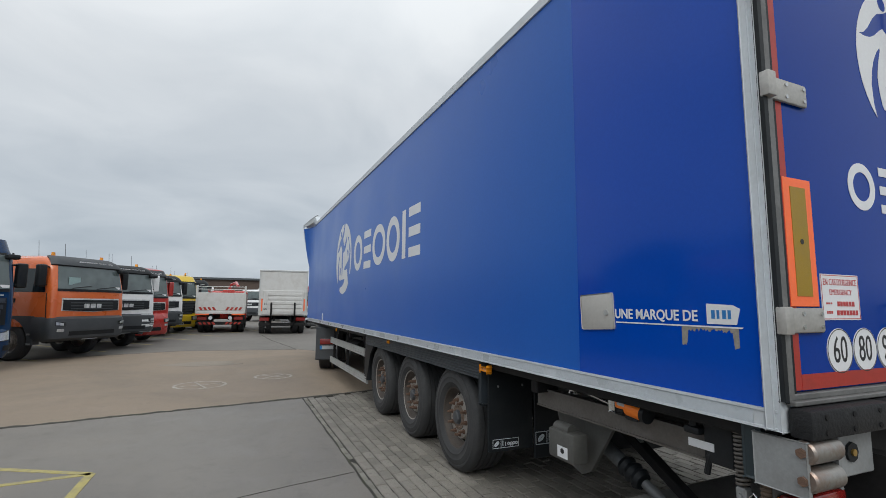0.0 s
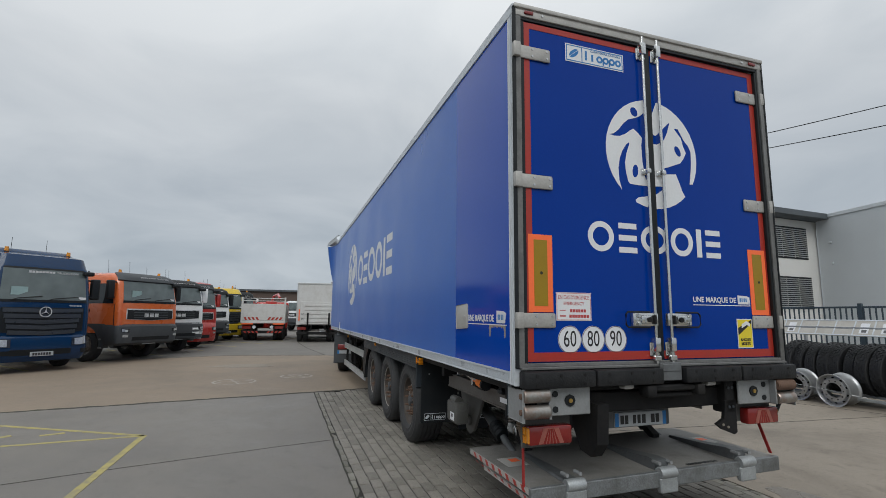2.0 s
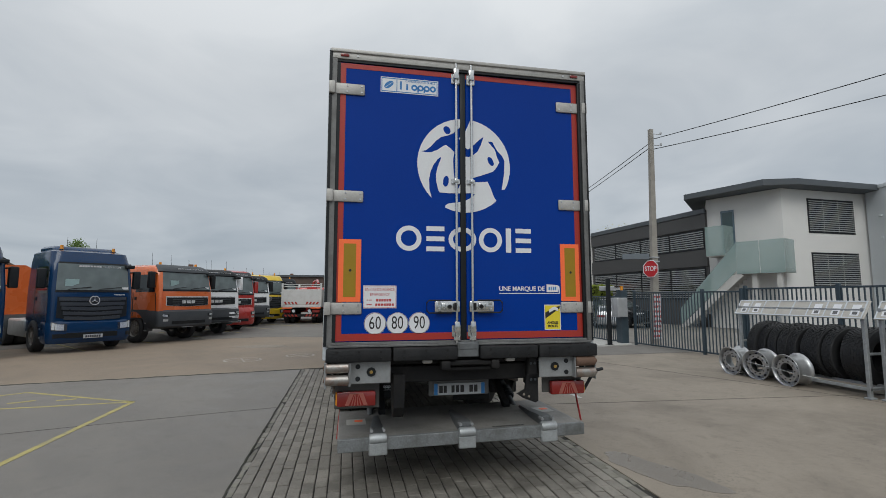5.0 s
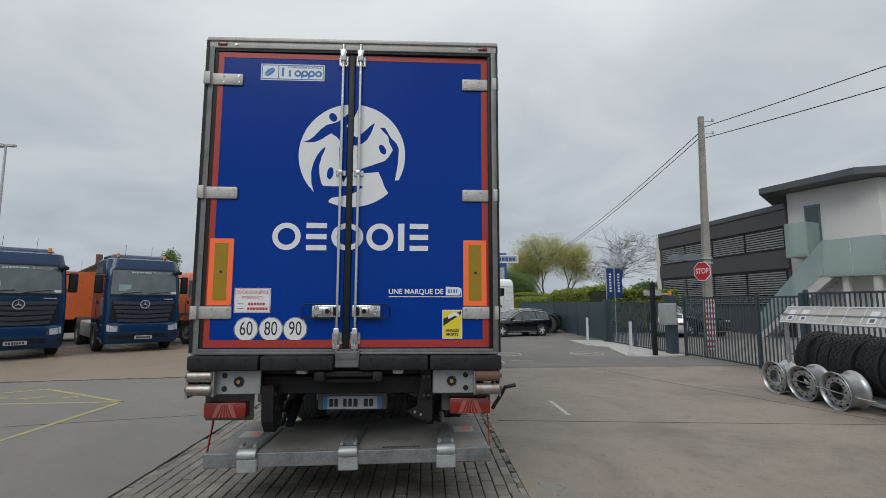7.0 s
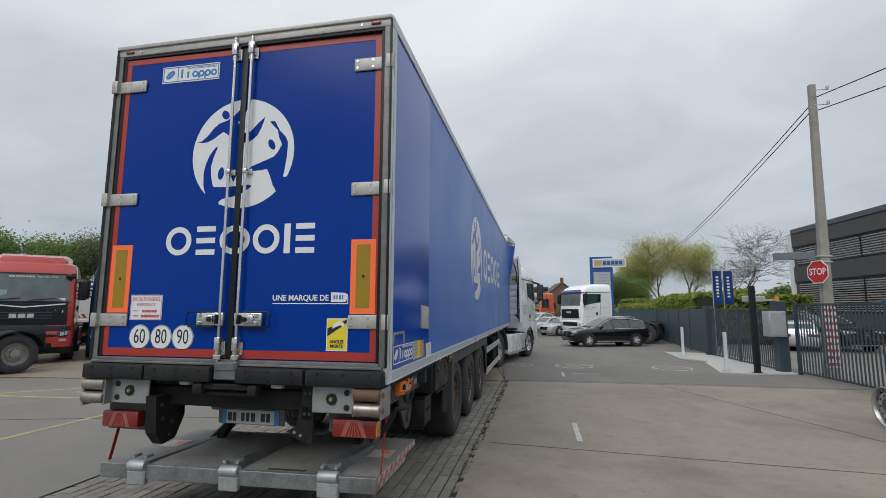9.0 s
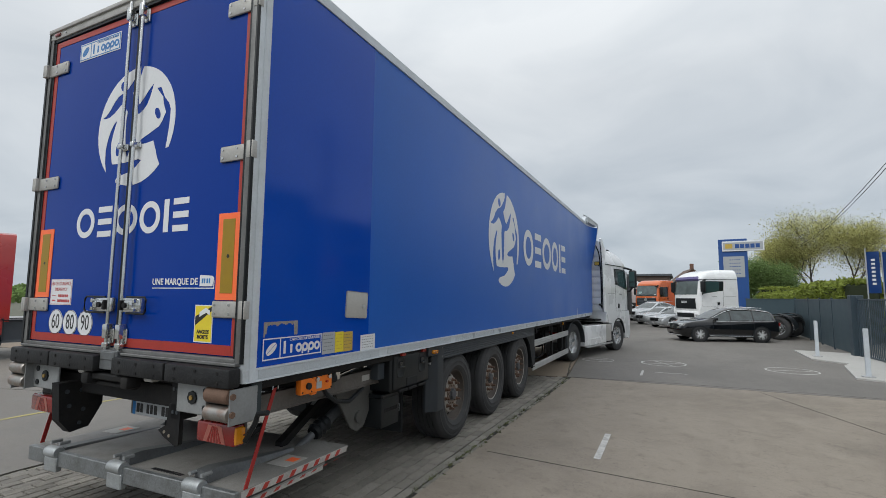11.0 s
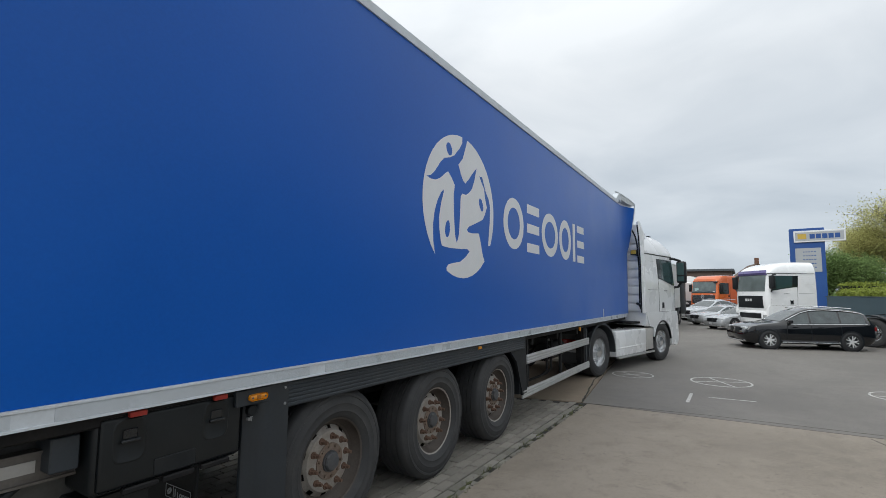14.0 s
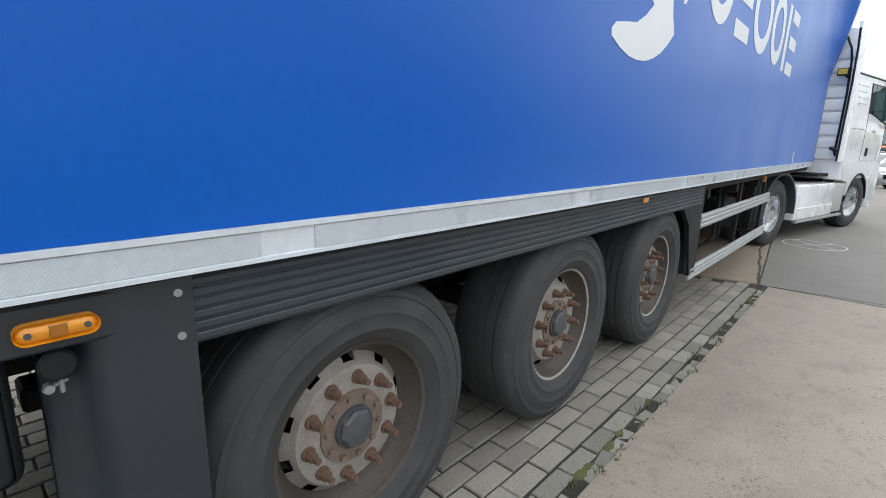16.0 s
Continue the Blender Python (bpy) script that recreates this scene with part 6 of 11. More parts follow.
    if s < 0:
        bx(bm, (-0.66, 0.14, 0.95), (-0.54, 0.28, 1.14), 0.012, 2)
        prism(bm, [(-0.06, 1.02), (0.26, 1.02), (0.26, 0.82), (0.17, 0.66), (0.04, 0.64), (-0.04, 0.74)], "x", -0.67, -0.575)
    else:
        bx(bm, (0.61, 0.02, 0.88), (0.705, 0.16, 1.15), 0.008)
        prism(bm, [(0.50, 0.80), (0.56, 0.76), (0.68, 0.715), (0.71, 0.73), (0.71, 0.98), (0.60, 0.98), (0.58, 0.84)], "y", 0.02, 0.05)
    ls = part("lift_stop", bm, BLACK_STEEL, trailer, "black perforated lift stop bracket")
    for x, y, z, r, m, ax in ((-0.572, 0.0, 0.95, 0.016, SKIRT, "x"), (-0.572, 0.10, 0.95, 0.016, SKIRT, "x"), (-0.572, 0.20, 0.95, 0.016, SKIRT, "x"), (-0.572, 0.02, 0.84, 0.016, SKIRT, "x"), (-0.572, 0.12, 0.80, 0.016, SKIRT, "x"), (-0.572, 0.10, 0.70, 0.014, SKIRT, "x")) if s < 0 else (
            (0.565, 0.0185, 0.795, 0.011, CONC_LIGHT, "y"), (0.615, 0.0185, 0.775, 0.011, CONC_LIGHT, "y"), (0.64, 0.0185, 0.93, 0.012, SKIRT, "y"), (0.68, 0.0185, 0.93, 0.012, SKIRT, "y"), (0.64, 0.0185, 1.08, 0.012, SKIRT, "y"), (0.68, 0.0185, 1.08, 0.012, SKIRT, "y")):
        bm = nb()
        disc(bm, (x, y, z), ax, r, 0.006, 10)
        part("bolt_hole", bm, m, ls)
bm = nb()
loft(bm, [[(x, y, z - 0.05), (x + 0.03, y + 0.02, z - 0.05), (x + 0.03, y + 0.02, z + 0.05), (x, y, z + 0.05)] for x, y, z in ((0.20, 0.62, 1.02), (0.56, 0.22, 0.93))])
part("slanted_beam", bm, BEAM_BROWN, trailer, "dirty brown slanted beam")
bm = nb()
tube(bm, [(1.22, 0.10, 0.80), (1.30, 0.10, 0.92), (1.33, 0.09, 0.98), (1.42, 0.08, 1.0)], 0.016, 8)
part("crank_lever", bm, BLACK, trailer, "black crank lever")
bm = nb()
bx(bm, (-0.298, 0.318, 0.752), (0.312, 0.343, 1.04), 0.014, 2)
bx(bm, (-0.20, 0.20, 1.03), (0.22, 0.34, 1.05), 0.006)
pb = part("plate_carrier", bm, CARRIER_GREY, trailer, "dark grey carrier of the number plate")
bm = nb()
bx(bm, (-0.247, 0.306, 0.760), (0.265, 0.320, 0.872), 0.004)
np_ = part("number_plate", bm, PLATE_WHITE, pb, "white number plate with blue ends")
for a, b in ((-0.245, -0.210), (0.228, 0.263)):
    bm = nb()
    bx(bm, (a, 0.3046, 0.763), (b, 0.3065, 0.869))
    part("plate_end", bm, SIGN_BLUE, np_, "", 0)
blocks(np_, pose(-0.150, 0.3046, 0.816), 0.09, 0.068, 2, BLACK_INK, "number_bar", 1)
blocks(np_, pose(-0.005, 0.3046, 0.816), 0.135, 0.068, 3, BLACK_INK, "number_bar", 2)
blocks(np_, pose(0.155, 0.3046, 0.816), 0.095, 0.068, 2, BLACK_INK, "number_bar", 3)
bm = nb()
disc(bm, (0.01, 0.31, 0.955), "y", 0.04, 0.03, 16)
part("camera_pod", bm, BLACK_STEEL, pb)
bm = nb()
bx(bm, (-0.18, -0.06, 1.09), (0.23, 0.05, 1.135), 0.01)
bx(bm, (-0.25, -0.09, 1.055), (-0.16, 0.02, 1.14), 0.02, 2)
bx(bm, (0.22, -0.09, 1.055), (0.30, 0.02, 1.14), 0.02, 2)
bx(bm, (-0.20, -0.02, 1.04), (0.25, 0.03, 1.075), 0.008)
part("lock_hook", bm, BLACK_STEEL, trailer, "dark steel hook bar under the sill")
for x in (-0.365, 0.425):
    bm = nb()
    bx(bm, (x - 0.045, -0.03, 1.11), (x + 0.045, 0.04, 1.148), 0.014, 2)
    part("plate_lamp", bm, BEIGE, trailer, "small white plate lamp")
bm = nb()
bx(bm, (-1.15, 0.10, 0.93), (1.15, 0.20, 1.08), 0.01)
part("rear_cross_beam", bm, BLACK_STEEL, trailer, "black rear cross beam")

# the folded platform, two leaves
LIFT = pose(0.022, 0.066, 0.477, -0.3, -0.75, 0.45)
bm = nb()
prism(bm, [(0.03, 0.0), (1.13, -0.006), (1.13, -0.024), (0.03, -0.055)], "x", -1.165, 1.165)
pf = part("lift_platform", bm, LIFT_PLATE, trailer, "worn grey folded tail lift platform")
pf.matrix_basis = LIFT
bm = nb()
prism(bm, [(0.05, -0.075), (0.86, -0.062), (0.86, -0.08), (0.05, -0.120)], "x", -1.15, 1.15)
part("lower_leaf", bm, LIFT_PLATE, pf, "lower leaf of the platform")
bm = nb()
bx(bm, (-1.172, -0.012, -0.108), (1.172, 0.03, 0.004), 0.005)
part("platform_lip", bm, CHEQUER, pf, "galvanised chequered lip")
for x in (-0.82, -0.004, 0.803):
    bm = nb()
    bx(bm, (x - 0.082, -0.03, -0.148), (x + 0.082, 0.02, -0.04), 0.008)
    part("lip_foot", bm, GALV, pf, "galvanised hinge foot")
    bm = nb()
    lathe(bm, [(0.0, -0.075), (0.04, -0.075), (0.044, -0.06), (0.044, 0.06), (0.04, 0.075), (0, 0.075)], (x, -0.004, -0.006), "x", 18)
    part("hinge_roll", bm, GALV, pf, "galvanised hinge roll")
    bm = nb()
    k = 0.22 if x < -0.5 else 1.0          # the outer one is folded flat
    loft(bm, [[(x - a, y, z), (x + b, y, z), (x + b - 0.015, y, z + h * k), (x - a + 0.015, y, z + h * k)] for y, a, b, z, h in
              ((0.045, 0.07, 0.07, 0.002, 0.068), (0.13, 0.066, 0.066, 0.0, 0.076), (0.40, 0.045, 0.075, -0.003, 0.05), (0.83, -0.01, 0.07, -0.006, 0.02))])
    hf = part("hinge_finger", bm, FINGER_STEEL, pf, "blue-grey steel hinge finger")
    for dx in (-0.055, 0.055):
        bm = nb()
        cy(bm, (x + dx, 0.0, 0.058), (x + dx, 0.075, 0.058), 0.014, 8)
        part("bolt", bm, GREY_STEEL, hf)
for s in (-1, 1):
    bm = nb()
    bx(bm, (s * 1.165, 0.04, -0.05), (s * 1.169, 1.11, -0.006))
    part("edge_tape", bm, TAPE_WORN, pf, "", 0)
    bm = nb()
    bx(bm, (s * 1.15, 0.06, -0.113), (s * 1.151, 0.84, -0.082))
    part("edge_tape", bm, TAPE_WORN, pf, "", 0)
    for k in range(8):
        bm = nb()
        y = 0.08 + 0.125 * k
        prism(bm, [(y, -0.048), (y + 0.045, -0.048), (y + 0.075, -0.010), (y + 0.03, -0.010)], "x", s * 1.1686, s * 1.1705)
        part("red_stripe", bm, RED_TAPE, pf, "", 0)
        bm = nb()
        prism(bm, [(y, -0.11 + 0.003 * k), (y + 0.045, -0.11 + 0.003 * k), (y + 0.07, -0.083), (y + 0.03, -0.083)], "x", s * 1.1505, s * 1.1525)
        part("red_stripe", bm, RED_TAPE, pf, "", 0)
    bm = nb()
    bx(bm, (s * 1.0 - 0.09, 0.50, -0.003), (s * 1.0 + 0.10, 0.72, 0.0005))
    lb = part("platform_label", bm, BEIGE, pf, "worn white warning label", 0)
    bm = nb()
    bx(bm, (s * 1.0 - 0.01, 0.60, -0.001), (s * 1.0 + 0.07, 0.68, 0.0014))
    part("label_orange", bm, ORANGE_TAPE, lb, "", 0)
blocks(pf, pose(0.43, 0.075, 0.0012, -90, 0, 0), 0.32, 0.035, 10, BLACK_INK, "brand_shape", 4)
# red straps from the beam to the platform
for s in (-1, 1):
    x = s * 1.19
    bm = nb()
    a, b = (Vector((x, 0.36, 1.08)), Vector((x + 0.01, 0.14, 0.50))) if s > 0 else (Vector((-1.13, 0.20, 0.80)), Vector((-1.16, 0.14, 0.455)))
    loft(bm, [[(p.x - 0.003, p.y - 0.015, p.z), (p.x + 0.003, p.y - 0.015, p.z), (p.x + 0.003, p.y + 0.015, p.z), (p.x - 0.003, p.y + 0.015, p.z)] for p in (a, (a + b) / 2, b)])
    st = part("strap", bm, STRAP, trailer, "red safety strap")
    bm = nb()
    tube(bm, [(x, a.y - 0.02, a.z - 0.01), (x, a.y - 0.015, a.z + 0.03), (x, a.y + 0.005, a.z + 0.05), (x, a.y + 0.025, a.z + 0.03), (x, a.y + 0.03, a.z - 0.01)], 0.005, 6)
    part("strap_ring", bm, STAINLESS, st)
    bm = nb()
    tube(bm, [(s * 1.06, 0.18, 0.78), (s * 1.14, 0.22, 0.80), (s * 1.17, 0.28, 0.84)], 0.016, 8)
    bx(bm, (s * 1.15 - 0.02, 0.26, 0.81), (s * 1.15 + 0.03, 0.31, 0.86), 0.008)
    part("strap_lever", bm, BLACK_STEEL, trailer, "black lever beside the strap")

# coil spring and its eye bolt behind the corner plate
bm = nb()
tube(bm, [(-1.19 + 0.026 * math.cos(2 * math.pi * k / 10), 0.25 + 0.026 * math.sin(2 * math.pi * k / 10), 0.87 + 0.26 * k / 140) for k in range(141)], 0.0065, 6)
part("coil_spring", bm, BEAM_BROWN, trailer, "dirty steel coil spring")
bm = nb()
bx(bm, (-1.215, 0.225, 0.80), (-1.165, 0.275, 0.865), 0.008)
cy(bm, (-1.225, 0.25, 0.83), (-1.155, 0.25, 0.83), 0.012, 8)
part("spring_eye", bm, GREY_STEEL, trailer, "steel spring eye")


# ---- lorries ----
def paint(name, c, rough=0.28, dirt_amount=0.25):
    return mat(name, c, rough, var=0.05, scale=1.5, bump=0.01, coat=0.8, spec=0.5, dirt=tuple(0.7 * v + 0.004 for v in c), dirt_amount=dirt_amount, dirt_scale=1.6)


P_WHITE = paint("white_truck_paint", (0.84, 0.85, 0.86))
P_NAVY = mat("navy_truck_paint", (0.006, 0.031, 0.088), 0.16, var=0.06, scale=1.5, bump=0.006, coat=0.15, spec=0.34, dirt=(0.012, 0.030, 0.072), dirt_amount=0.3, dirt_scale=1.6)
P_ORANGE = paint("orange_truck_paint", (0.64, 0.135, 0.03))
P_RED = paint("red_truck_paint", (0.43, 0.030, 0.024))
P_YELLOW = paint("yellow_truck_paint", (0.72, 0.50, 0.03))
P_BLACK = mat("black_car_paint", (0.003, 0.0035, 0.005), 0.08, var=0.05, scale=2, bump=0, coat=0.6, spec=0.5)
CAR_GLASS = mat("car_window_glass", (0.055, 0.068, 0.070), 0.05, var=0.45, scale=3.5, bump=0, spec=0.9, rough_var=0.02)
P_SILVER = mat("silver_car_paint", (0.50, 0.52, 0.54), 0.25, metal=0.5, var=0.05, scale=2, bump=0.01, coat=0.4)
ANTHRACITE = mat("anthracite_plastic", (0.045, 0.051, 0.058), 0.55, var=0.1, scale=4, bump=0.04, dirt=(0.10, 0.10, 0.10), dirt_amount=0.3)
BADGE = mat("bright_badge", (0.62, 0.63, 0.64), 0.28, metal=0.25, var=0.05, bump=0)
LAMP_DARK = mat("dark_lamp_housing", (0.03, 0.032, 0.035), 0.25, var=0.2, scale=12, bump=0.05, coat=0.5)
CHROME = mat("chrome", (0.75, 0.76, 0.77), 0.12, metal=1.0, var=0.05, bump=0)
HEADLIGHT = mat("bright_headlight", (0.52, 0.54, 0.55), 0.12, metal=0.3, var=0.35, scale=22, bump=0.15, fine=60, coat=0.6)


def screen_glass(name, tintc):
    m = bpy.data.materials.new(name)
    m.use_nodes = True
    b = m.node_tree.nodes["Principled BSDF"]
    b.inputs["Base Color"].default_value = (*tintc, 1)
    b.inputs["Roughness"].default_value = 0.04
    b.inputs["Specular IOR Level"].default_value = 0.75
    co = m.node_tree.nodes.new("ShaderNodeTexCoord")
    n = m.node_tree.nodes.new("ShaderNodeTexNoise")
    n.inputs["Scale"].default_value, n.inputs["Detail"].default_value = 2.2, 4
    m.node_tree.links.new(co.outputs["Object"], n.inputs["Vector"])
    r = m.node_tree.nodes.new("ShaderNodeMapRange")
    r.inputs["To Min"].default_value, r.inputs["To Max"].default_value = 0.5, 1.6
    m.node_tree.links.new(n.outputs["Fac"], r.inputs[0])
    s = m.node_tree.nodes.new("ShaderNodeVectorMath")
    s.operation = "SCALE"
    s.inputs[0].default_value = tintc
    m.node_tree.links.new(r.outputs[0], s.inputs["Scale"])
    m.node_tree.links.new(s.outputs[0], b.inputs["Base Color"])
    return m


WINDSCREEN = screen_glass("windscreen_glass", (0.10, 0.125, 0.127))


def skin(spec, yb):
    """A cab's outer face as a function of height and of a run s: 0 to 1 right side, 1 to 2 corner, 2 to 3 front, 3 to 4 corner, 4 to 5 left side.
    spec: rows of (z, y of the front, half width, corner radius, bow of the front)."""
    def at(z):
        if z <= spec[0][0]:
            return spec[0][1:]
        for a, b in zip(spec, spec[1:]):
            if z <= b[0]:
                f = (z - a[0]) / max(1e-6, b[0] - a[0])
                return tuple(p + (q - p) * f for p, q in zip(a[1:], b[1:]))
        return spec[-1][1:]

    def P(z, s):
        yf, w, r, bow = at(z)
        side = 1
        if s > 2.5:
            s, side = 5 - s, -1
        if s <= 1:
            x, y = w, yb + (yf - r - yb) * s
        elif s <= 2:
            a = (s - 1) * math.pi / 2
            x, y = w - r + r * math.cos(a), yf - r + r * math.sin(a)
        else:
            x, y = (w - r) * (1 - 2 * (s - 2)), yf
        q = max(0.0, 1 - (x / w) ** 2)
        if s > 1:
            y += bow * q
        return Vector((side * x, y, z))
    return P


def shell(P, zs, sides=3, corner=5, front=6):
    ss = [k / sides for k in range(sides)] + [1 + k / corner for k in range(corner)] + [2 + k / front for k in range(front)] + [3 + k / corner for k in range(corner)] + [4 + k / sides for k in range(sides + 1)]
    bm = nb()
    loft(bm, [[P(z, s) for s in ss] for z in zs])
    return bm


def patch(bm, P, z0, z1, s0, s1, off=0.006, nz=4, ns=8, depth=0.02):
    """A panel that lies on the skin between two heights (numbers or functions of s) and two runs."""
    g0 = z0 if callable(z0) else (lambda s: z0)
    g1 = z1 if callable(z1) else (lambda s: z1)
    e = 0.01

    def q(s, f, o):
        z = g0(s) + (g1(s) - g0(s)) * f
        p = P(z, s)
        n = (P(z, s + e) - P(z, s - e)).cross(P(z + e, s) - P(z - e, s))
        if n.length < 1e-9:
            n = Vector((0, 1, 0))
        n.normalize()
        if n.dot(Vector((p.x, p.y - P(z, 0).y - 0.6, 0))) < 0:
            n = -n
        return p + n * o
    out = [[bm.verts.new(q(s0 + (s1 - s0) * k / ns, j / nz, off)) for j in range(nz + 1)] for k in range(ns + 1)]
    inn = [[bm.verts.new(q(s0 + (s1 - s0) * k / ns, j / nz, off - depth)) for j in range(nz + 1)] for k in range(ns + 1)]
    fs = []
    for k in range(ns):
        for j in range(nz):
            fs.append(bm.faces.new((out[k][j], out[k + 1][j], out[k + 1][j + 1], out[k][j + 1])))
            fs.append(bm.faces.new((inn[k][j], inn[k][j + 1], inn[k + 1][j + 1], inn[k + 1][j])))
        fs.append(bm.faces.new((out[k][0], inn[k][0], inn[k + 1][0], out[k + 1][0])))
        fs.append(bm.faces.new((out[k][nz], out[k + 1][nz], inn[k + 1][nz], inn[k][nz])))
    for j in range(nz):
        fs.append(bm.faces.new((out[0][j], out[0][j + 1], inn[0][j + 1], inn[0][j])))
        fs.append(bm.faces.new((out[ns][j], inn[ns][j], inn[ns][j + 1], out[ns][j + 1])))
    bmesh.ops.recalc_face_normals(bm, faces=fs)


def road_tyre(r, w):
    k = r / TYRE_R
    return [(a * k if a < 0.36 else a + (r - TYRE_R), h * w / 0.375) for a, h in tyre_profile(TYRE_R, 0.375)]


bm = nb()
lathe(bm, road_tyre(0.50, 0.30), (0, 0, 0), "x", 40)
ME_TRUCK_TYRE = mesh_of("tyre", bm, TYRE, 35)


def disc_wheel(matl, out=0.0):
    bm = nb()
    lathe(bm, [(0.270, -0.11), (0.292, -0.11), (0.30, 0.10), (0.31, 0.122), (0.300, 0.130), (0.286, 0.120), (0.270, 0.05), (0.20, 0.035 + out), (0.185, 0.065 + out), (0.115, 0.068 + out), (0.11, 0.13 + out), (0.06, 0.14 + out), (0.0, 0.142 + out)], (0, 0, 0), "x", 40)
    for k in range(10):
        a = 2 * math.pi * k / 10
        c = (0.06 + out, 0.15 * math.cos(a), 0.15 * math.sin(a))
        cy(bm, c, (0.105 + out, c[1], c[2]), 0.017, 6)
        b = a + math.pi / 10
        c = (0.030 + out, 0.232 * math.cos(b), 0.232 * math.sin(b))
        disc(bm, (0.047 + out * 0.6, 0.228 * math.cos(b), 0.228 * math.sin(b)), "x", 0.022, 0.012, 10)
    return mesh_of("wheel", bm, matl, 35)


ME_WHEEL_STEEL, ME_WHEEL_ALU = disc_wheel(RIM), disc_wheel(RIM_ALU)


def truck_wheel(parent, x, y, s, me=None, spin=0, r=0.5, name="wheel", steer=0):
    m = pose(x, y, r, 0, 0, (0 if s > 0 else 180) + steer) @ pose(0, 0, 0, spin) @ Matrix.Diagonal((1, r / 0.5, r / 0.5, 1))
    w = shared(name, me or ME_WHEEL_STEEL, parent, m)
    shared("tyre", ME_TRUCK_TYRE, w)
    return w


def star(bm, c, r, y, up=(0, 0, 1)):
    lathe(bm, [(r * 0.86, 0.0), (r * 0.86, 0.016), (r, 0.016), (r, 0.0)], (c[0], y, c[1]), "y", 28)
    for k in range(3):
        a = math.pi / 2 + 2 * math.pi * k / 3
        d, n = Vector((math.cos(a), math.sin(a))), Vector((-math.sin(a), math.cos(a))) * r * 0.10
        p = Vector(c)
        prism(bm, [tuple(p + n), tuple(p + d * r * 0.9), tuple(p - n)], "y", y, y + 0.014)


GRILLE_GREY = mat("grille_plastic", (0.040, 0.046, 0.055), 0.32, var=0.1, scale=6, bump=0.02, spec=0.5)


def cab(parent, body, style, roof, trim=ANTHRACITE, visor=None, mirror=None, beacons=True, sign=True, bumper=None, width=1.22, length=2.25, corner=None, panel=False, deflector=None):
    """A cab-over lorry cab. Its front axle is at y 0, the front faces +y, the ground is z 0."""
    yf, yb = 1.38, 1.38 - length
    heavy = style == "site"
    side_glass = GLASS_TEAL if parent.name.startswith("tractor_unit") else GLASS
    wz0, wz1 = (1.98, 2.74) if style != "high" else (1.90, 2.72)
    if style == "star":
        wz0, wz1 = 1.95, 2.78
    if heavy:
        wz0, wz1 = 2.02, 2.66
    spec = [(0.95, yf, width, 0.15, 0.04), (1.55, yf - 0.01, width, 0.16, 0.06), (wz0, yf - 0.05, width, 0.17, 0.08), (wz1, yf - 0.18, width - 0.04, 0.18, 0.09),
            (wz1 + 0.22, yf - 0.25, width - 0.05, 0.28, 0.10), (roof - 0.16, yf - 0.42, width - 0.07, 0.30, 0.09), (roof - 0.05, yf - 0.56, width - 0.12, 0.30, 0.06), (roof, yf - 0.80, width - 0.24, 0.3, 0.03)]
    if roof - wz1 < 0.5:
        spec = spec[:4] + [(wz1 + 0.12, yf - 0.23, width - 0.05, 0.28, 0.10), (roof - 0.08, yf - 0.34, width - 0.09, 0.30, 0.08), (roof, yf - 0.62, width - 0.22, 0.3, 0.03)]
    P = skin(spec, yb)
    zs = sorted({r[0] for r in spec} | {0.95, 1.2, 1.4, wz0 + 0.2, wz0 + 0.5, (wz1 + roof) / 2})
    bd = part("cab_body", shell(P, zs), body, parent, "", 35)
    # windscreen, frame, side windows
    bm = nb()
    patch(bm, P, wz0, wz1, 1.93, 3.07, 0.008, 5, 14)
    part("windscreen", bm, WINDSCREEN, bd, "tinted windscreen", 60)
    for a, b in ((wz0 - 0.07, wz0), (wz1, wz1 + 0.05)):
        bm = nb()
        patch(bm, P, a, b, 1.90, 3.10, 0.010, 1, 14)
        part("windscreen_seal", bm, BLACK, bd)
    for s0, s1, sd in ((0.46, 0.97, 1), (4.03, 4.54, -1)):
        bm = nb()
        patch(bm, P, wz0 - 0.10, wz1 - 0.08, s0, s1, 0.006, 2, 3)
        part("side_window", bm, side_glass, bd, "", 60)
        for c in ((0.38, 0.40), (0.985, 1.0)):
            bm = nb()
            patch(bm, P, 1.02, wz1 - 0.02, c[0] if sd > 0 else 5 - c[1], c[1] if sd > 0 else 5 - c[0], 0.003, 2, 1, 0.01)
            part("door_gap", bm, BLACK, bd)
        bm = nb()
        y = yb + 0.40 * (yf - yb)
        bx(bm, (sd * (width - 0.01), y, 1.62), (sd * (width + 0.02), y + 0.11, 1.74), 0.01, 2)
        part("door_handle", bm, BLACK, bd)
        # mirrors
        mm = mirror or BLACK
        bm = nb()
        bx(bm, (sd * (width + 0.16) - 0.115, yf - 0.36, wz0 + 0.04), (sd * (width + 0.16) + 0.115, yf - 0.19, wz0 + 0.66), 0.045, 3)
        mo = part("mirror", bm, mm, bd, "tall wing mirror", 40)
        bm = nb()
        bx(bm, (sd * (width + 0.16) - 0.075, yf - 0.368, wz0 + 0.14), (sd * (width + 0.16) + 0.075, yf - 0.352, wz0 + 0.56), 0.004)
        part("mirror_glass", bm, GLASS_TEAL, mo)
        bm = nb()
        for z in (wz0 + 0.10, wz0 + 0.60):
            tube(bm, [(sd * (width - 0.08), yf - 0.30, z), (sd * (width + 0.08), yf - 0.22, z + 0.02), (sd * (width + 0.16), yf - 0.24, z)], 0.022, 8)
        part("mirror_arm", bm, BLACK, mo)
    # near-side kerb mirror over the windscreen
    bm = nb()
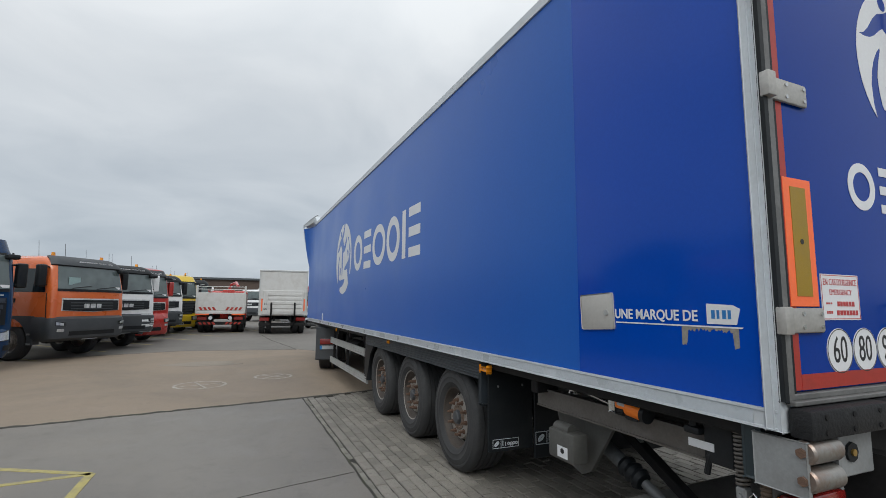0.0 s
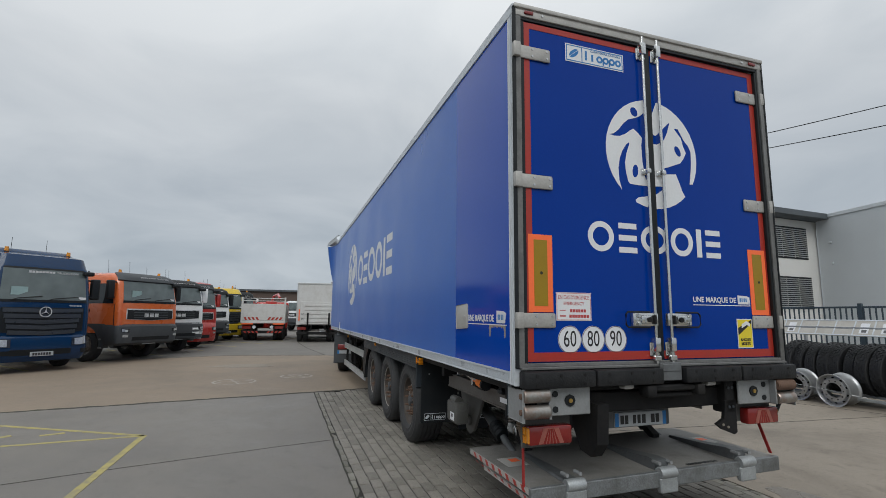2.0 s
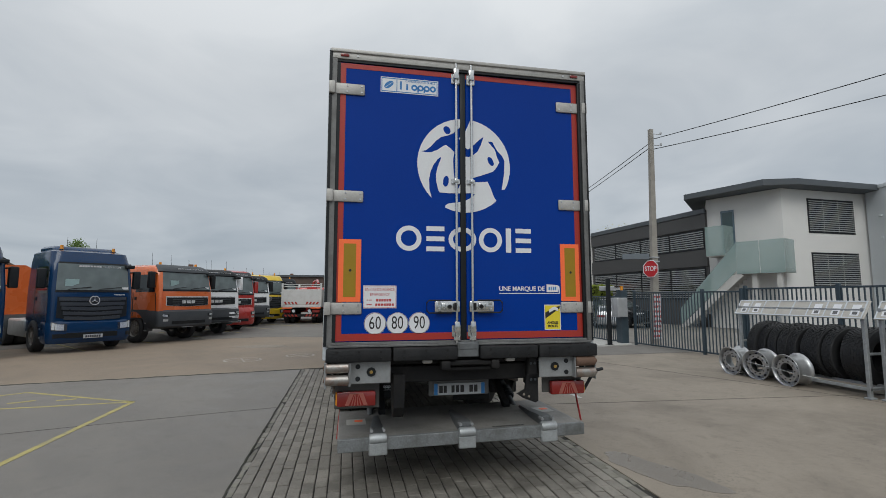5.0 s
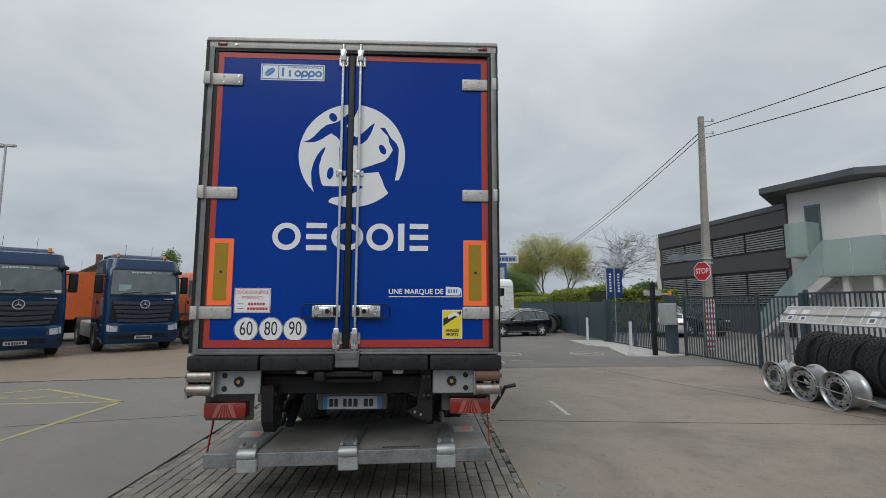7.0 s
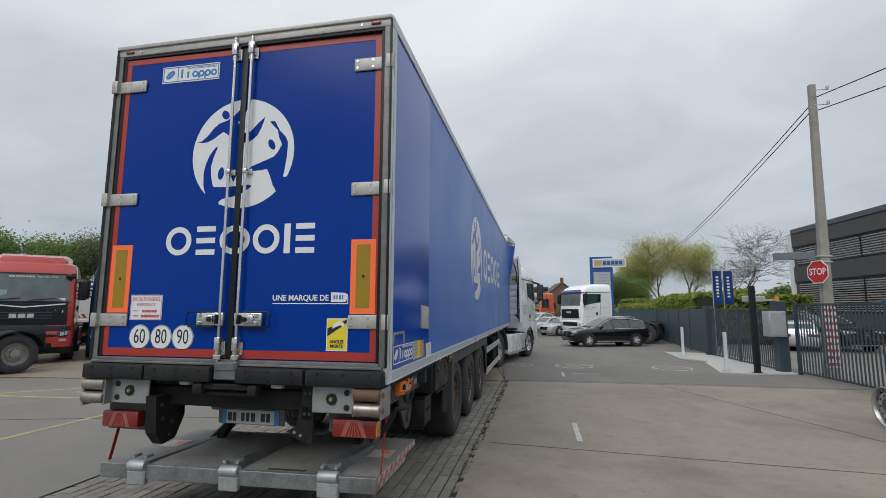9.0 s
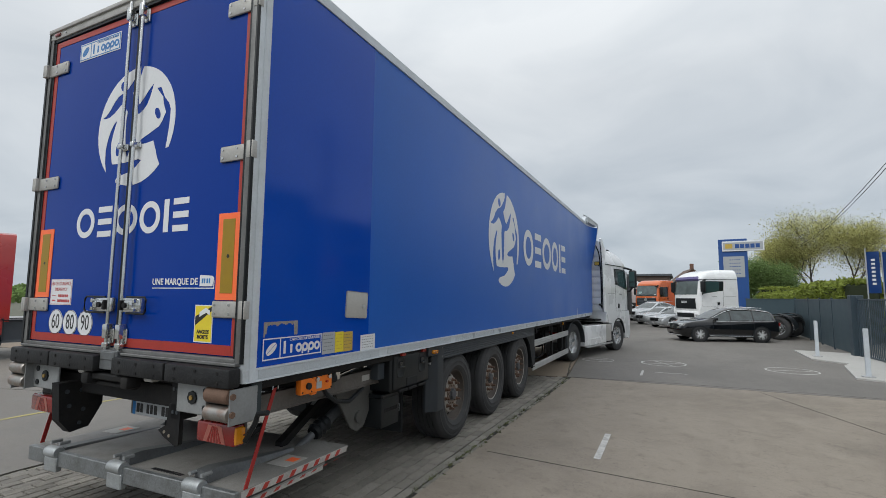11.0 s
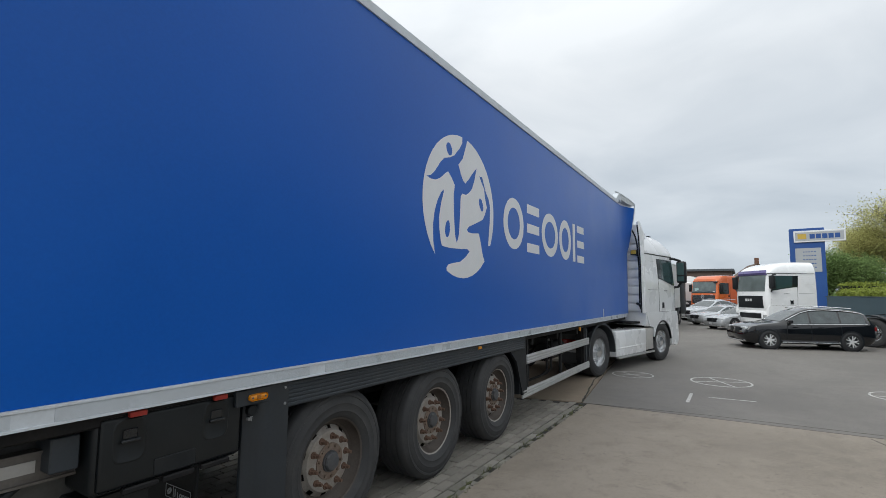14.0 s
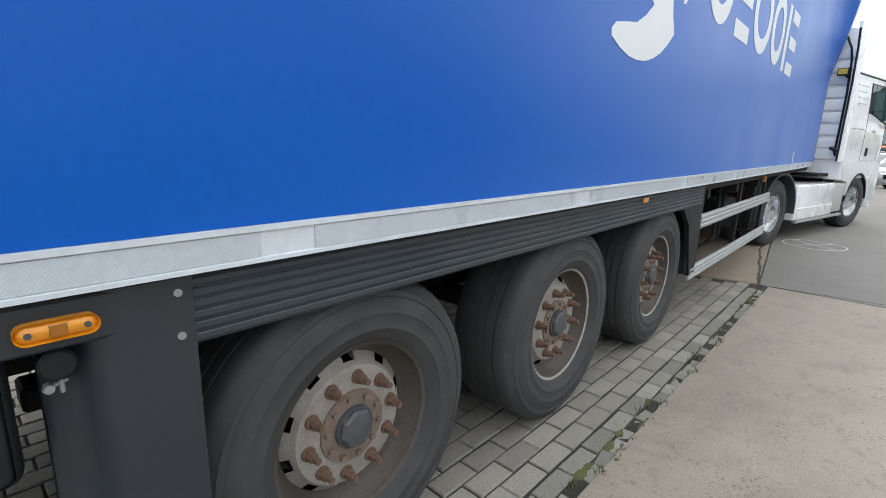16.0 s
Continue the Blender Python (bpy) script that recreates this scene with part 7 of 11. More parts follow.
    bx(bm, (-width + 0.02, yf - 0.16, wz1 - 0.10), (-width + 0.28, yf + 0.05, wz1 + 0.02), 0.04, 3)
    tube(bm, [(-width + 0.05, yf - 0.25, wz1 + 0.04), (-width + 0.14, yf - 0.08, wz1 + 0.05), (-width + 0.16, yf - 0.05, wz1)], 0.02, 8)
    part("kerb_mirror", bm, BLACK, bd, "", 40)
    # wipers
    for x0, x1 in ((0.75, 0.1), (-0.05, -0.75)):
        bm = nb()
        ya = P(wz0, 2.5).y + 0.02
        tube(bm, [(x0, ya - 0.02, wz0 - 0.02), (x0 - 0.1, ya, wz0 + 0.03), (x1, ya - 0.01, wz0 + 0.10)], 0.013, 6)
        part("wiper", bm, BLACK, bd)
    # visor or sign panel above the screen
    if visor:
        bm = nb()
        if heavy:
            patch(bm, P, wz1 + 0.02, roof - 0.045, 1.42, 3.58, 0.06, 3, 18, 0.08)
        else:
            patch(bm, P, wz1 + 0.04, wz1 + 0.26, 1.75, 3.25, 0.05, 2, 14, 0.06)
        vs = part("sun_visor", bm, visor, bd, "", 50)
    if sign:
        z = wz1 + 0.15 if visor and style != "star" else wz1 - 0.07
        yl = P(z, 2.5).y + (0.066 if heavy and visor else 0.056 if visor and style != "star" else 0.013)
        blocks(bd, pose(0.12, yl, z, 12 if not visor else 8, 0, 180), 0.62, 0.062, 8, WHITE_VINYL, "dealer_bar", 3, 0.2)
        writing("TRUCKS.COM", 0.085, WHITE_VINYL, bd, pose(-0.48, yl - 0.005, z, 12 if not visor else 8, 0, 180), width=0.52)
    # stickers in the screen
    bm = nb()
    bx(bm, (0.42, P(wz0 + 0.2, 2.3).y + 0.002, wz0 + 0.12), (0.78, P(wz0 + 0.2, 2.3).y + 0.006, wz0 + 0.34))
    ob = part("price_sheet", bm, mat("pale_sheet", (0.30, 0.42, 0.42), 0.4) if "pale_sheet" not in bpy.data.materials else bpy.data.materials["pale_sheet"], bd, "", 0)
    bm = nb()
    bx(bm, (-0.98, P(wz0 + 0.1, 2.95).y - 0.03, wz0 + 0.03), (-0.80, P(wz0 + 0.1, 2.9).y + 0.012, wz0 + 0.10))
    part("window_sticker", bm, WHITE_VINYL, bd, "", 0)
    # grille and bumper
    bmp = bumper or trim
    if style == "star":
        bm = nb()
        patch(bm, P, lambda s: 0.97 + 0.25 * abs(s - 2.5), 1.74, 2.02, 2.98, 0.012, 4, 10)
        gr = part("grille", bm, BLACK, bd, "dark slatted grille", 50)
        for k in range(5):
            z = 0.99 + 0.152 * k
            bm = nb()
            patch(bm, P, lambda s, z=z: z + 0.10 * abs(s - 2.5) * (1 if k < 3 else 0.4), lambda s, z=z: z + 0.105 + 0.10 * abs(s - 2.5) * (1 if k < 3 else 0.4), 2.04 + 0.02 * (4 - k), 2.96 - 0.02 * (4 - k), 0.035, 1, 10, 0.03)
            part("grille_slat", bm, GRILLE_GREY, gr, "", 50)
        bm = nb()
        star(bm, (0, 1.62), 0.145, P(1.62, 2.5).y + 0.045)
        part("badge", bm, BADGE, gr, "round chrome badge", 40)
        blocks(bd, pose(-0.72, P(1.78, 2.9).y + 0.012, 1.80, 0, 0, 180), 0.34, 0.03, 5, BADGE, "model_bar", 2, 0.15)
    else:
        gz0, gz1 = (1.37, 1.71) if heavy else (1.30, 1.62)
        bm = nb()
        patch(bm, P, lambda s: gz0 - 0.012 + 0.10 * abs(s - 2.5), gz1 + 0.045, 2.05, 2.95, 0.010, 3, 10)
        gr = part("grille_trim", bm, BADGE, bd, "bright frame round the grille", 50)
        bm = nb()
        patch(bm, P, lambda s: gz0 + 0.10 * abs(s - 2.5), gz1, 2.065, 2.935, 0.018, 3, 10)
        part("grille", bm, BLACK, gr, "black front grille", 50)
        for k in range(3):
            z = gz0 + 0.05 + 0.085 * k
            bm = nb()
            patch(bm, P, z + 0.02, z + 0.05, 2.17, 2.83, 0.026, 1, 8, 0.02)
            part("grille_slat", bm, ANTHRACITE, gr, "", 50)
        blocks(gr, pose(0, P(1.48, 2.5).y + 0.034, (gz0 + gz1) / 2, 0, 0, 180), 0.62, 0.12, 3, BADGE, "badge_bar", 7, 0.22)
    if panel:
        bm = nb()
        patch(bm, P, 1.10, wz0 - 0.075, 2.0, 3.0, 0.011, 5, 10)
        part("front_panel", bm, BLACK, bd, "large black front panel", 50)
        bm = nb()
        patch(bm, P, lambda s: 1.70 + 0.22 * abs(s - 2.5), lambda s: 1.735 + 0.22 * abs(s - 2.5), 2.03, 2.97, 0.020, 1, 12)
        part("chrome_strip", bm, CHROME, bd, "chrome line over the grille", 50)
    if deflector:
        bm = nb()
        rings = []
        rise_ = 0.17 if style == "star" else 0.30
        for y, z1, w in ((yf - 0.75, roof + 0.02, 0.80), (yf - 0.85, roof + rise_ * 0.6, 0.86), (yf - 1.2, roof + rise_ * 0.9, 0.90), (yb + 0.1, roof + rise_, 0.92)):
            rings.append([(-w, y, roof - 0.06), (w, y, roof - 0.06), (w, y, z1 - 0.08), (w - 0.10, y, z1), (-w + 0.10, y, z1), (-w, y, z1 - 0.08)])
        loft(bm, rings)
        part("roof_deflector", bm, deflector, bd, "roof air deflector", 40)
    # bumper
    bspec = [(0.30 if not heavy else 0.60, yf - 0.02, width - 0.02, 0.22, 0.04), (0.40 if not heavy else 0.68, yf + 0.05, width + 0.01, 0.24, 0.06), (0.85, yf + 0.08, width + 0.015, 0.26, 0.06), (1.12, yf + 0.05, width + 0.01, 0.26, 0.06), (1.20, yf - 0.02, width - 0.01, 0.24, 0.05)]
    if style == "star":
        bspec = [(0.30, yf - 0.02, width - 0.04, 0.22, 0.04), (0.42, yf + 0.05, width, 0.24, 0.06), (0.68, yf + 0.08, width + 0.015, 0.26, 0.06), (0.93, yf + 0.05, width + 0.01, 0.26, 0.06), (1.00, yf - 0.02, width - 0.01, 0.24, 0.05)]
    if heavy:
        bspec = [(0.55, yf - 0.04, width - 0.05, 0.22, 0.04), (0.63, yf + 0.07, width + 0.01, 0.24, 0.05), (0.91, yf + 0.11, width + 0.02, 0.26, 0.05), (1.17, yf + 0.09, width + 0.02, 0.26, 0.05), (1.25, yf - 0.02, width - 0.01, 0.24, 0.05)]
    B = skin(bspec, yf - 0.62)
    bp = part("bumper", shell(B, [r[0] for r in bspec], 2, 5, 6), bmp, parent, "", 40)
    hz = 0.95 if style == "site" else 0.66 if style == "star" else 0.80
    for sd, (a, b) in ((1, (1.45, 2.16)), (-1, (2.84, 3.55))):
        def run(u):
            return u if sd > 0 else 5 - u
        if corner:
            bm = nb()
            lo_, hi_ = (0.60, 1.21) if heavy else (0.50, 1.16)
            patch(bm, B, lo_, hi_, min(run(1.02), run(2.2)), max(run(1.02), run(2.2)), 0.006, 3, 8)
            part("bumper_corner", bm, corner, bp, "painted bumper corner", 40)
        # dark lamp housing, narrowing to the middle, with lenses set in it
        rise = 0.16 if style == "star" else 0.10
        bm = nb()
        u0, u1 = (1.60, 2.12) if style == "star" else (1.62, 2.06)
        tall = 0.09 if heavy else 0.19 if style == "star" else 0.13
        patch(bm, B, lambda s: hz + rise * 0.4 * abs(s - 2.5), lambda s: hz + tall + rise * abs(s - 2.5) * 0.8, min(run(u0), run(u1)), max(run(u0), run(u1)), 0.012, 2, 8)
        part("headlight_housing", bm, LAMP_DARK, bp, "dark headlight housing", 40)
        for v0, v1 in ((u0 + 0.04, u0 + 0.21), (u0 + 0.24, u1 - 0.04)):
            bm = nb()
            patch(bm, B, lambda s: hz + 0.02 + rise * 0.4 * abs(s - 2.5), lambda s: hz + tall - 0.02 + rise * abs(s - 2.5) * 0.8, min(run(v0), run(v1)), max(run(v0), run(v1)), 0.020, 2, 4)
            part("headlight", bm, HEADLIGHT, bp, "clear headlight lens", 40)
        if heavy or style == "high":
            bm = nb()
            patch(bm, B, hz - 0.13, hz - 0.05, min(run(1.72), run(2.03)), max(run(1.72), run(2.03)), 0.012, 2, 6)
            part("fog_lamp", bm, HEADLIGHT, bp, "small lower lamp", 40)
        else:
            bm = nb()
            patch(bm, B, 0.48, 0.60, a + 0.25, b, 0.008, 1, 6)
            part("lower_grille", bm, BLACK, bp, "", 40)
    bm = nb()
    patch(bm, B, 0.70 if heavy else 0.47, 0.82 if heavy else 0.62, 2.12, 2.88, 0.010, 1, 6)
    part("air_intake", bm, BLACK, bp, "", 40)
    bm = nb()
    yp = B(0.55, 2.5).y + 0.035
    pz = 0.12 if heavy else 0.0
    bx(bm, (-0.26, yp - 0.012, 0.44 + pz), (0.26, yp + 0.012, 0.555 + pz), 0.004)
    npl = part("number_plate", bm, PLATE_WHITE, bp, "white number plate")
    blocks(npl, pose(0, yp + 0.0128, 0.4975 + pz, 0, 0, 180), 0.42, 0.07, 7, BLACK_INK, "number_bar", 5)
    # steps and wheel arch behind the bumper
    for sd in (-1, 1):
        bm = nb()
        n = 10
        ar, top = (0.64, 1.25) if heavy else (0.60, 1.12)
        arch = [(ar * math.cos(a), ar - 0.10 + ar * math.sin(a)) for a in (math.pi * (1 - k / n) for k in range(n + 1))]
        outline = [(-ar - 0.16, 0.62), (-ar - 0.02, 0.62)] + [p for p in arch if p[1] > 0.62] + [(ar + 0.02, 0.62), (ar + 0.02, 0.46), (0.84, 0.46), (0.84, top), (-ar - 0.08, top), (-ar - 0.16, top - 0.16)]
        prism(bm, outline, "x", sd * (width - 0.20), sd * (width + 0.005))
        part("wheel_arch", bm, trim, bd, "", 30)
        for z in (0.45, 0.72):
            bm = nb()
            bx(bm, (sd * (width - 0.03), 0.64, z), (sd * (width + 0.012), 0.79, z + 0.05), 0.006)
            part("entry_step", bm, GREY_STEEL, bd)
    if beacons:
        for sd in (-1, 1):
            bm = nb()
            x = sd * (width - 0.42)
            z = roof if style != "site" else roof - 0.03
            yy = yf - 0.78 if style != "site" else yf - 0.62
            cy(bm, (x, yy, z - 0.06), (x, yy, z + 0.03), 0.06, 14)
            bk = part("beacon_base", bm, BLACK, bd)
            bm = nb()
            cy(bm, (x, yy, z + 0.03), (x, yy, z + 0.15), 0.055, 14, 0.045)
            part("beacon", bm, LAMP_AMBER, bk, "amber warning beacon")
    for x in (-0.5, 0.35):
        bm = nb()
        cy(bm, (x, yb + 0.6, roof - 0.02), (x - 0.03, yb + 0.5, roof + 0.55), 0.006, 5)
        part("aerial", bm, BLACK, bd)
    return P, bd


def chassis(parent, wheelbase, width=1.22, end=None, tank=True, twin=False, me=None, rear_r=0.5, front_r=0.5):
    end = end if end is not None else -wheelbase - 0.9
    for s in (-1, 1):
        bm = nb()
        bx(bm, (s * 0.42 - 0.04, end, 0.72), (s * 0.42 + 0.04, 0.8, 0.98), 0.006)
        part("frame_rail", bm, BLACK_STEEL, parent)
        truck_wheel(parent, s * 1.05, 0, s, me, 20, front_r, name="front_wheel")
        for k in range(2 if twin else 1):
            truck_wheel(parent, s * 1.04, -wheelbase - 1.35 * k, s, me, 5, rear_r, name="rear_wheel")
            truck_wheel(parent, s * 0.70, -wheelbase - 1.35 * k, s, me, 5, rear_r, name="rear_wheel")
        bm = nb()
        n = 10
        o = [(-wheelbase + 0.66 * math.cos(a), 0.5 + 0.60 * math.sin(a)) for a in (math.pi * (0.08 + 0.84 * k / n) for k in range(n + 1))]
        i = [(-wheelbase + 0.62 * math.cos(a), 0.5 + 0.57 * math.sin(a)) for a in (math.pi * (0.08 + 0.84 * k / n) for k in range(n + 1))]
        prism(bm, o + list(reversed(i)), "x", s * 0.62, s * 1.24)
        part("mudguard", bm, BLACK, parent)
    if tank:
        for s in (-1, 1):
            bm = nb()
            bx(bm, (s * 0.62, -wheelbase + 0.85, 0.42), (s * 1.20, -0.75, 1.0), 0.07, 3)
            part("fuel_tank", bm, ALU if s > 0 else ANTHRACITE, parent, "side fuel tank")


def lorry(name, label, m, body, style, roof, wheelbase=3.6, group="parked lorries in the row", category="truck", **kw):
    t = thing(name, label, category, m, group)
    cab(t, body, style, roof, **kw)
    big = 0.535 if style == "site" else 0.5
    chassis(t, wheelbase, rear_r=big, front_r=big)
    return t


def facing(x, y, deg):
    """deg 0 looks along -y; the point is the middle of the front axle."""
    return pose(x, y, 0, 0, 0, 180 + deg)


# the white tractor that pulls the trailer
tractor = thing("tractor_unit", "white tractor unit with polished rims coupled to the trailer", "truck", SKEW @ pose(-0.02, 11.41, 0, 0, 0, -12.2) @ pose(0, 3.6, 0))


def sleeper_cab(parent, body, visor=None):
    """The tractor's long cab with a rounded roof, seen from its side and back."""
    yb = -1.08
    spec = [(0.95, 1.15, 1.20, 0.16, 0.06), (1.25, 1.19, 1.215, 0.20, 0.07), (1.62, 1.20, 1.22, 0.22, 0.08), (1.95, 1.17, 1.22, 0.22, 0.09), (2.40, 1.10, 1.205, 0.22, 0.10), (2.72, 1.05, 1.19, 0.23, 0.10),
            (2.80, 1.10, 1.195, 0.26, 0.10), (2.92, 1.04, 1.17, 0.30, 0.10), (3.05, 0.90, 1.13, 0.34, 0.09), (3.17, 0.68, 1.07, 0.38, 0.07), (3.26, 0.40, 0.98, 0.40, 0.05), (3.31, 0.05, 0.84, 0.40, 0.03)]
    P = skin(spec, yb)
    bd = part("cab_body", shell(P, sorted({r[0] for r in spec} | {2.1, 2.6}), 4, 6, 6), body, parent, "", 40)
    bm = nb()
    patch(bm, P, 1.93, 2.70, 1.90, 3.10, 0.008, 5, 14)
    part("windscreen", bm, WINDSCREEN, bd, "tinted windscreen", 60)
    bm = nb()
    patch(bm, P, 1.15, 1.72, 2.04, 2.96, 0.012, 3, 10)
    part("grille", bm, BLACK, bd, "black front grille", 50)

    def run(a, b, sd):
        return (a, b) if sd > 0 else (5 - b, 5 - a)
    for sd in (1, -1):
        # black framed door window with a quarter pane, its lower edge falling to the front
        for name, a, b, up, m, o in (("window_frame", 0.425, 1.06, 0.0, BLACK, 0.004), ("side_window", 0.445, 0.545, 0.022, GLASS, 0.010), ("side_window", 0.56, 1.03, 0.022, GLASS_TEAL, 0.010)):
            bm = nb()
            u, v = run(a, b, sd)

            def sill(q, up=up, sd=sd):
                q = q if sd > 0 else 5 - q
                return 2.14 + up - 0.17 * max(0.0, min(1.0, (q - 0.5) / 0.5))
            patch(bm, P, sill, 2.665 - up, u, v, o, 3, 6)
            part(name, bm, m, bd, "", 60)
        for a, b, z0, z1 in ((0.428, 0.434, 1.28, 2.66), (1.10, 1.108, 1.0, 2.72), (0.434, 1.10, 1.272, 1.281)):
            bm = nb()
            patch(bm, P, z0, z1, *run(a, b, sd), 0.003, 4, 2, 0.01)
            part("door_gap", bm, BLACK, bd)
        bm = nb()
        patch(bm, P, 2.752, 2.776, *run(0.02, 1.7, sd), 0.007, 1, 10)
        part("roof_joint", bm, BLACK, bd, "dark joint under the roof shell", 40)
        for z in (2.28, 2.38, 2.48, 2.58):
            bm = nb()
            patch(bm, P, z, z + 0.05, *run(0.04, 0.36, sd), 0.009, 2, 3)
            part("side_rib", bm, body, bd, "", 60)
        # a flat grey strip paints the shade of the crease pressed in here
        bm = nb()
        patch(bm, P, 1.840, 1.852, *run(0.06, 0.40, sd), 0.004, 1, 3)
        part("pressed_line", bm, GREY_STEEL, bd)
        blocks(bd, pose(sd * 1.226, 0.30, 1.83, 0, 0, 90 * sd), 0.26, 0.03, 5, GREY_STEEL, "model_bar", 2, 0.2)
        bm = nb()
        bx(bm, (sd * 1.20, 0.03, 1.37), (sd * 1.236, 0.15, 1.52), 0.016, 2)
        part("door_handle", bm, BLACK, bd, "black recessed door handle")
        # mirror pair on a black arm
        bm = nb()
        bx(bm, (sd * 1.40 - 0.12, 0.98, 2.05), (sd * 1.40 + 0.12, 1.17, 2.66), 0.05, 3)
        mo = part("mirror", bm, BLACK, bd, "tall black wing mirror", 40)
        for z0, z1 in ((2.10, 2.24), (2.27, 2.61)):
            bm = nb()
            bx(bm, (sd * 1.40 - 0.09, 0.970, z0), (sd * 1.40 + 0.09, 0.984, z1), 0.004)
            part("mirror_glass", bm, GLASS_TEAL, mo)
        bm = nb()
        tube(bm, [(sd * 1.14, 0.72, 2.71), (sd * 1.24, 0.88, 2.73), (sd * 1.38, 1.05, 2.67)], 0.035, 8)
        tube(bm, [(sd * 1.20, 1.00, 1.93), (sd * 1.30, 1.06, 1.95), (sd * 1.38, 1.08, 2.07)], 0.035, 8)
        part("mirror_arm", bm, BLACK, mo)
        # white wing round the front wheel
        bm = nb()
        n = 12
        arch = [(0.60 * math.cos(a), 0.47 + 0.56 * math.sin(a)) for a in (math.pi * (1 - k / n) for k in range(n + 1))]
        prism(bm, [(-1.08, 1.275), (-1.05, 1.20), (-0.90, 0.93), (-0.66, 0.90)] + [p for p in arch if p[1] > 0.52] + [(0.64, 0.40), (1.05, 0.34), (1.20, 0.48), (1.20, 1.02), (1.12, 1.275)], "x", sd * 1.02, sd * 1.228)
        part("front_wing", bm, body, bd, "white wing round the front wheel", 30)
        bm = nb()
        prism(bm, [(0.62 * math.cos(a), 0.47 + 0.585 * math.sin(a)) for a in (math.pi * (0.96 - 0.92 * k / n) for k in range(n + 1))] + [(0.585 * math.cos(a), 0.47 + 0.55 * math.sin(a)) for a in (math.pi * (0.04 + 0.92 * k / n) for k in range(n + 1))], "x", sd * 1.0, sd * 1.236)
        part("arch_lip", bm, BLACK, bd, "black wheel arch lip", 30)
        # fairing fin behind the cab with its black edge and the cable that droops beside it
        if visor:
            continue
        bm = nb()
        prism(bm, [(-1.06, 1.26), (-1.06, 3.24), (-1.22, 3.46), (-1.36, 3.56), (-1.43, 3.53), (-1.33, 3.15), (-1.27, 2.6), (-1.25, 1.26)], "x", sd * 1.150, sd * 1.196)
        fin = part("side_fairing", bm, body, bd, "narrow white side fairing", 30)
        bm = nb()
        tube(bm, [(sd * 1.17, -1.255, 1.27), (sd * 1.17, -1.275, 2.6), (sd * 1.17, -1.335, 3.15), (sd * 1.17, -1.41, 3.44)], 0.016, 6)
        part("fairing_edge", bm, BLACK, fin, "black rubber edge")
    # bumper under the grille
    bsp = [(0.34, 1.13, 1.18, 0.22, 0.05), (0.45, 1.21, 1.21, 0.25, 0.07), (0.95, 1.22, 1.215, 0.26, 0.07), (1.02, 1.17, 1.20, 0.25, 0.06)]
    B = skin(bsp, 0.70)
    part("bumper", shell(B, [r[0] for r in bsp], 2, 5, 6), body, parent, "white bumper", 40)
    for sd in (1, -1):
        for a, b, z0, z1 in ((1.35, 2.02, 0.66, 0.84), (1.45, 2.0, 0.48, 0.60)):
            bm = nb()
            patch(bm, B, z0, z1, *run(a, b, sd), 0.012, 2, 6)
            part("headlight", bm, HEADLIGHT, bd, "clear headlight", 40)
    bm = nb()
    patch(bm, B, 0.66, 0.90, 2.08, 2.92, 0.010, 2, 8)
    part("air_intake", bm, BLACK, bd, "black lower air intake", 40)
    blocks(bd, pose(0, P(1.5, 2.5).y + 0.03, 1.52, 0, 0, 180), 0.55, 0.12, 3, BADGE, "badge_bar", 7, 0.22)
    if visor:
        bm = nb()
        patch(bm, P, 2.70, 2.90, 1.72, 3.28, 0.05, 2, 14, 0.06)
        part("sun_visor", bm, visor, bd, "purple tinted sun visor", 50)
        return bd
    # roof deflector rising to the fins
    bm = nb()
    loft(bm, [[(-w, y, 3.18), (w, y, 3.18), (w, y, z - 0.12), (w - 0.05, y, z - 0.04), (w - 0.16, y, z), (-w + 0.16, y, z), (-w + 0.05, y, z - 0.04), (-w, y, z - 0.12)] for y, z, w in ((-0.10, 3.33, 0.93), (-0.5, 3.40, 1.04), (-0.9, 3.475, 1.11), (-1.10, 3.51, 1.14))])
    part("roof_deflector", bm, body, bd, "white roof air deflector", 40)
    bm = nb()
    cy(bm, (0.8, 0.3, 3.22), (0.8, 0.3, 3.34), 0.02, 8)
    bx(bm, (0.76, 0.22, 3.32), (0.84, 0.38, 3.35), 0.01)
    part("roof_horn", bm, BLACK, bd)
    return bd


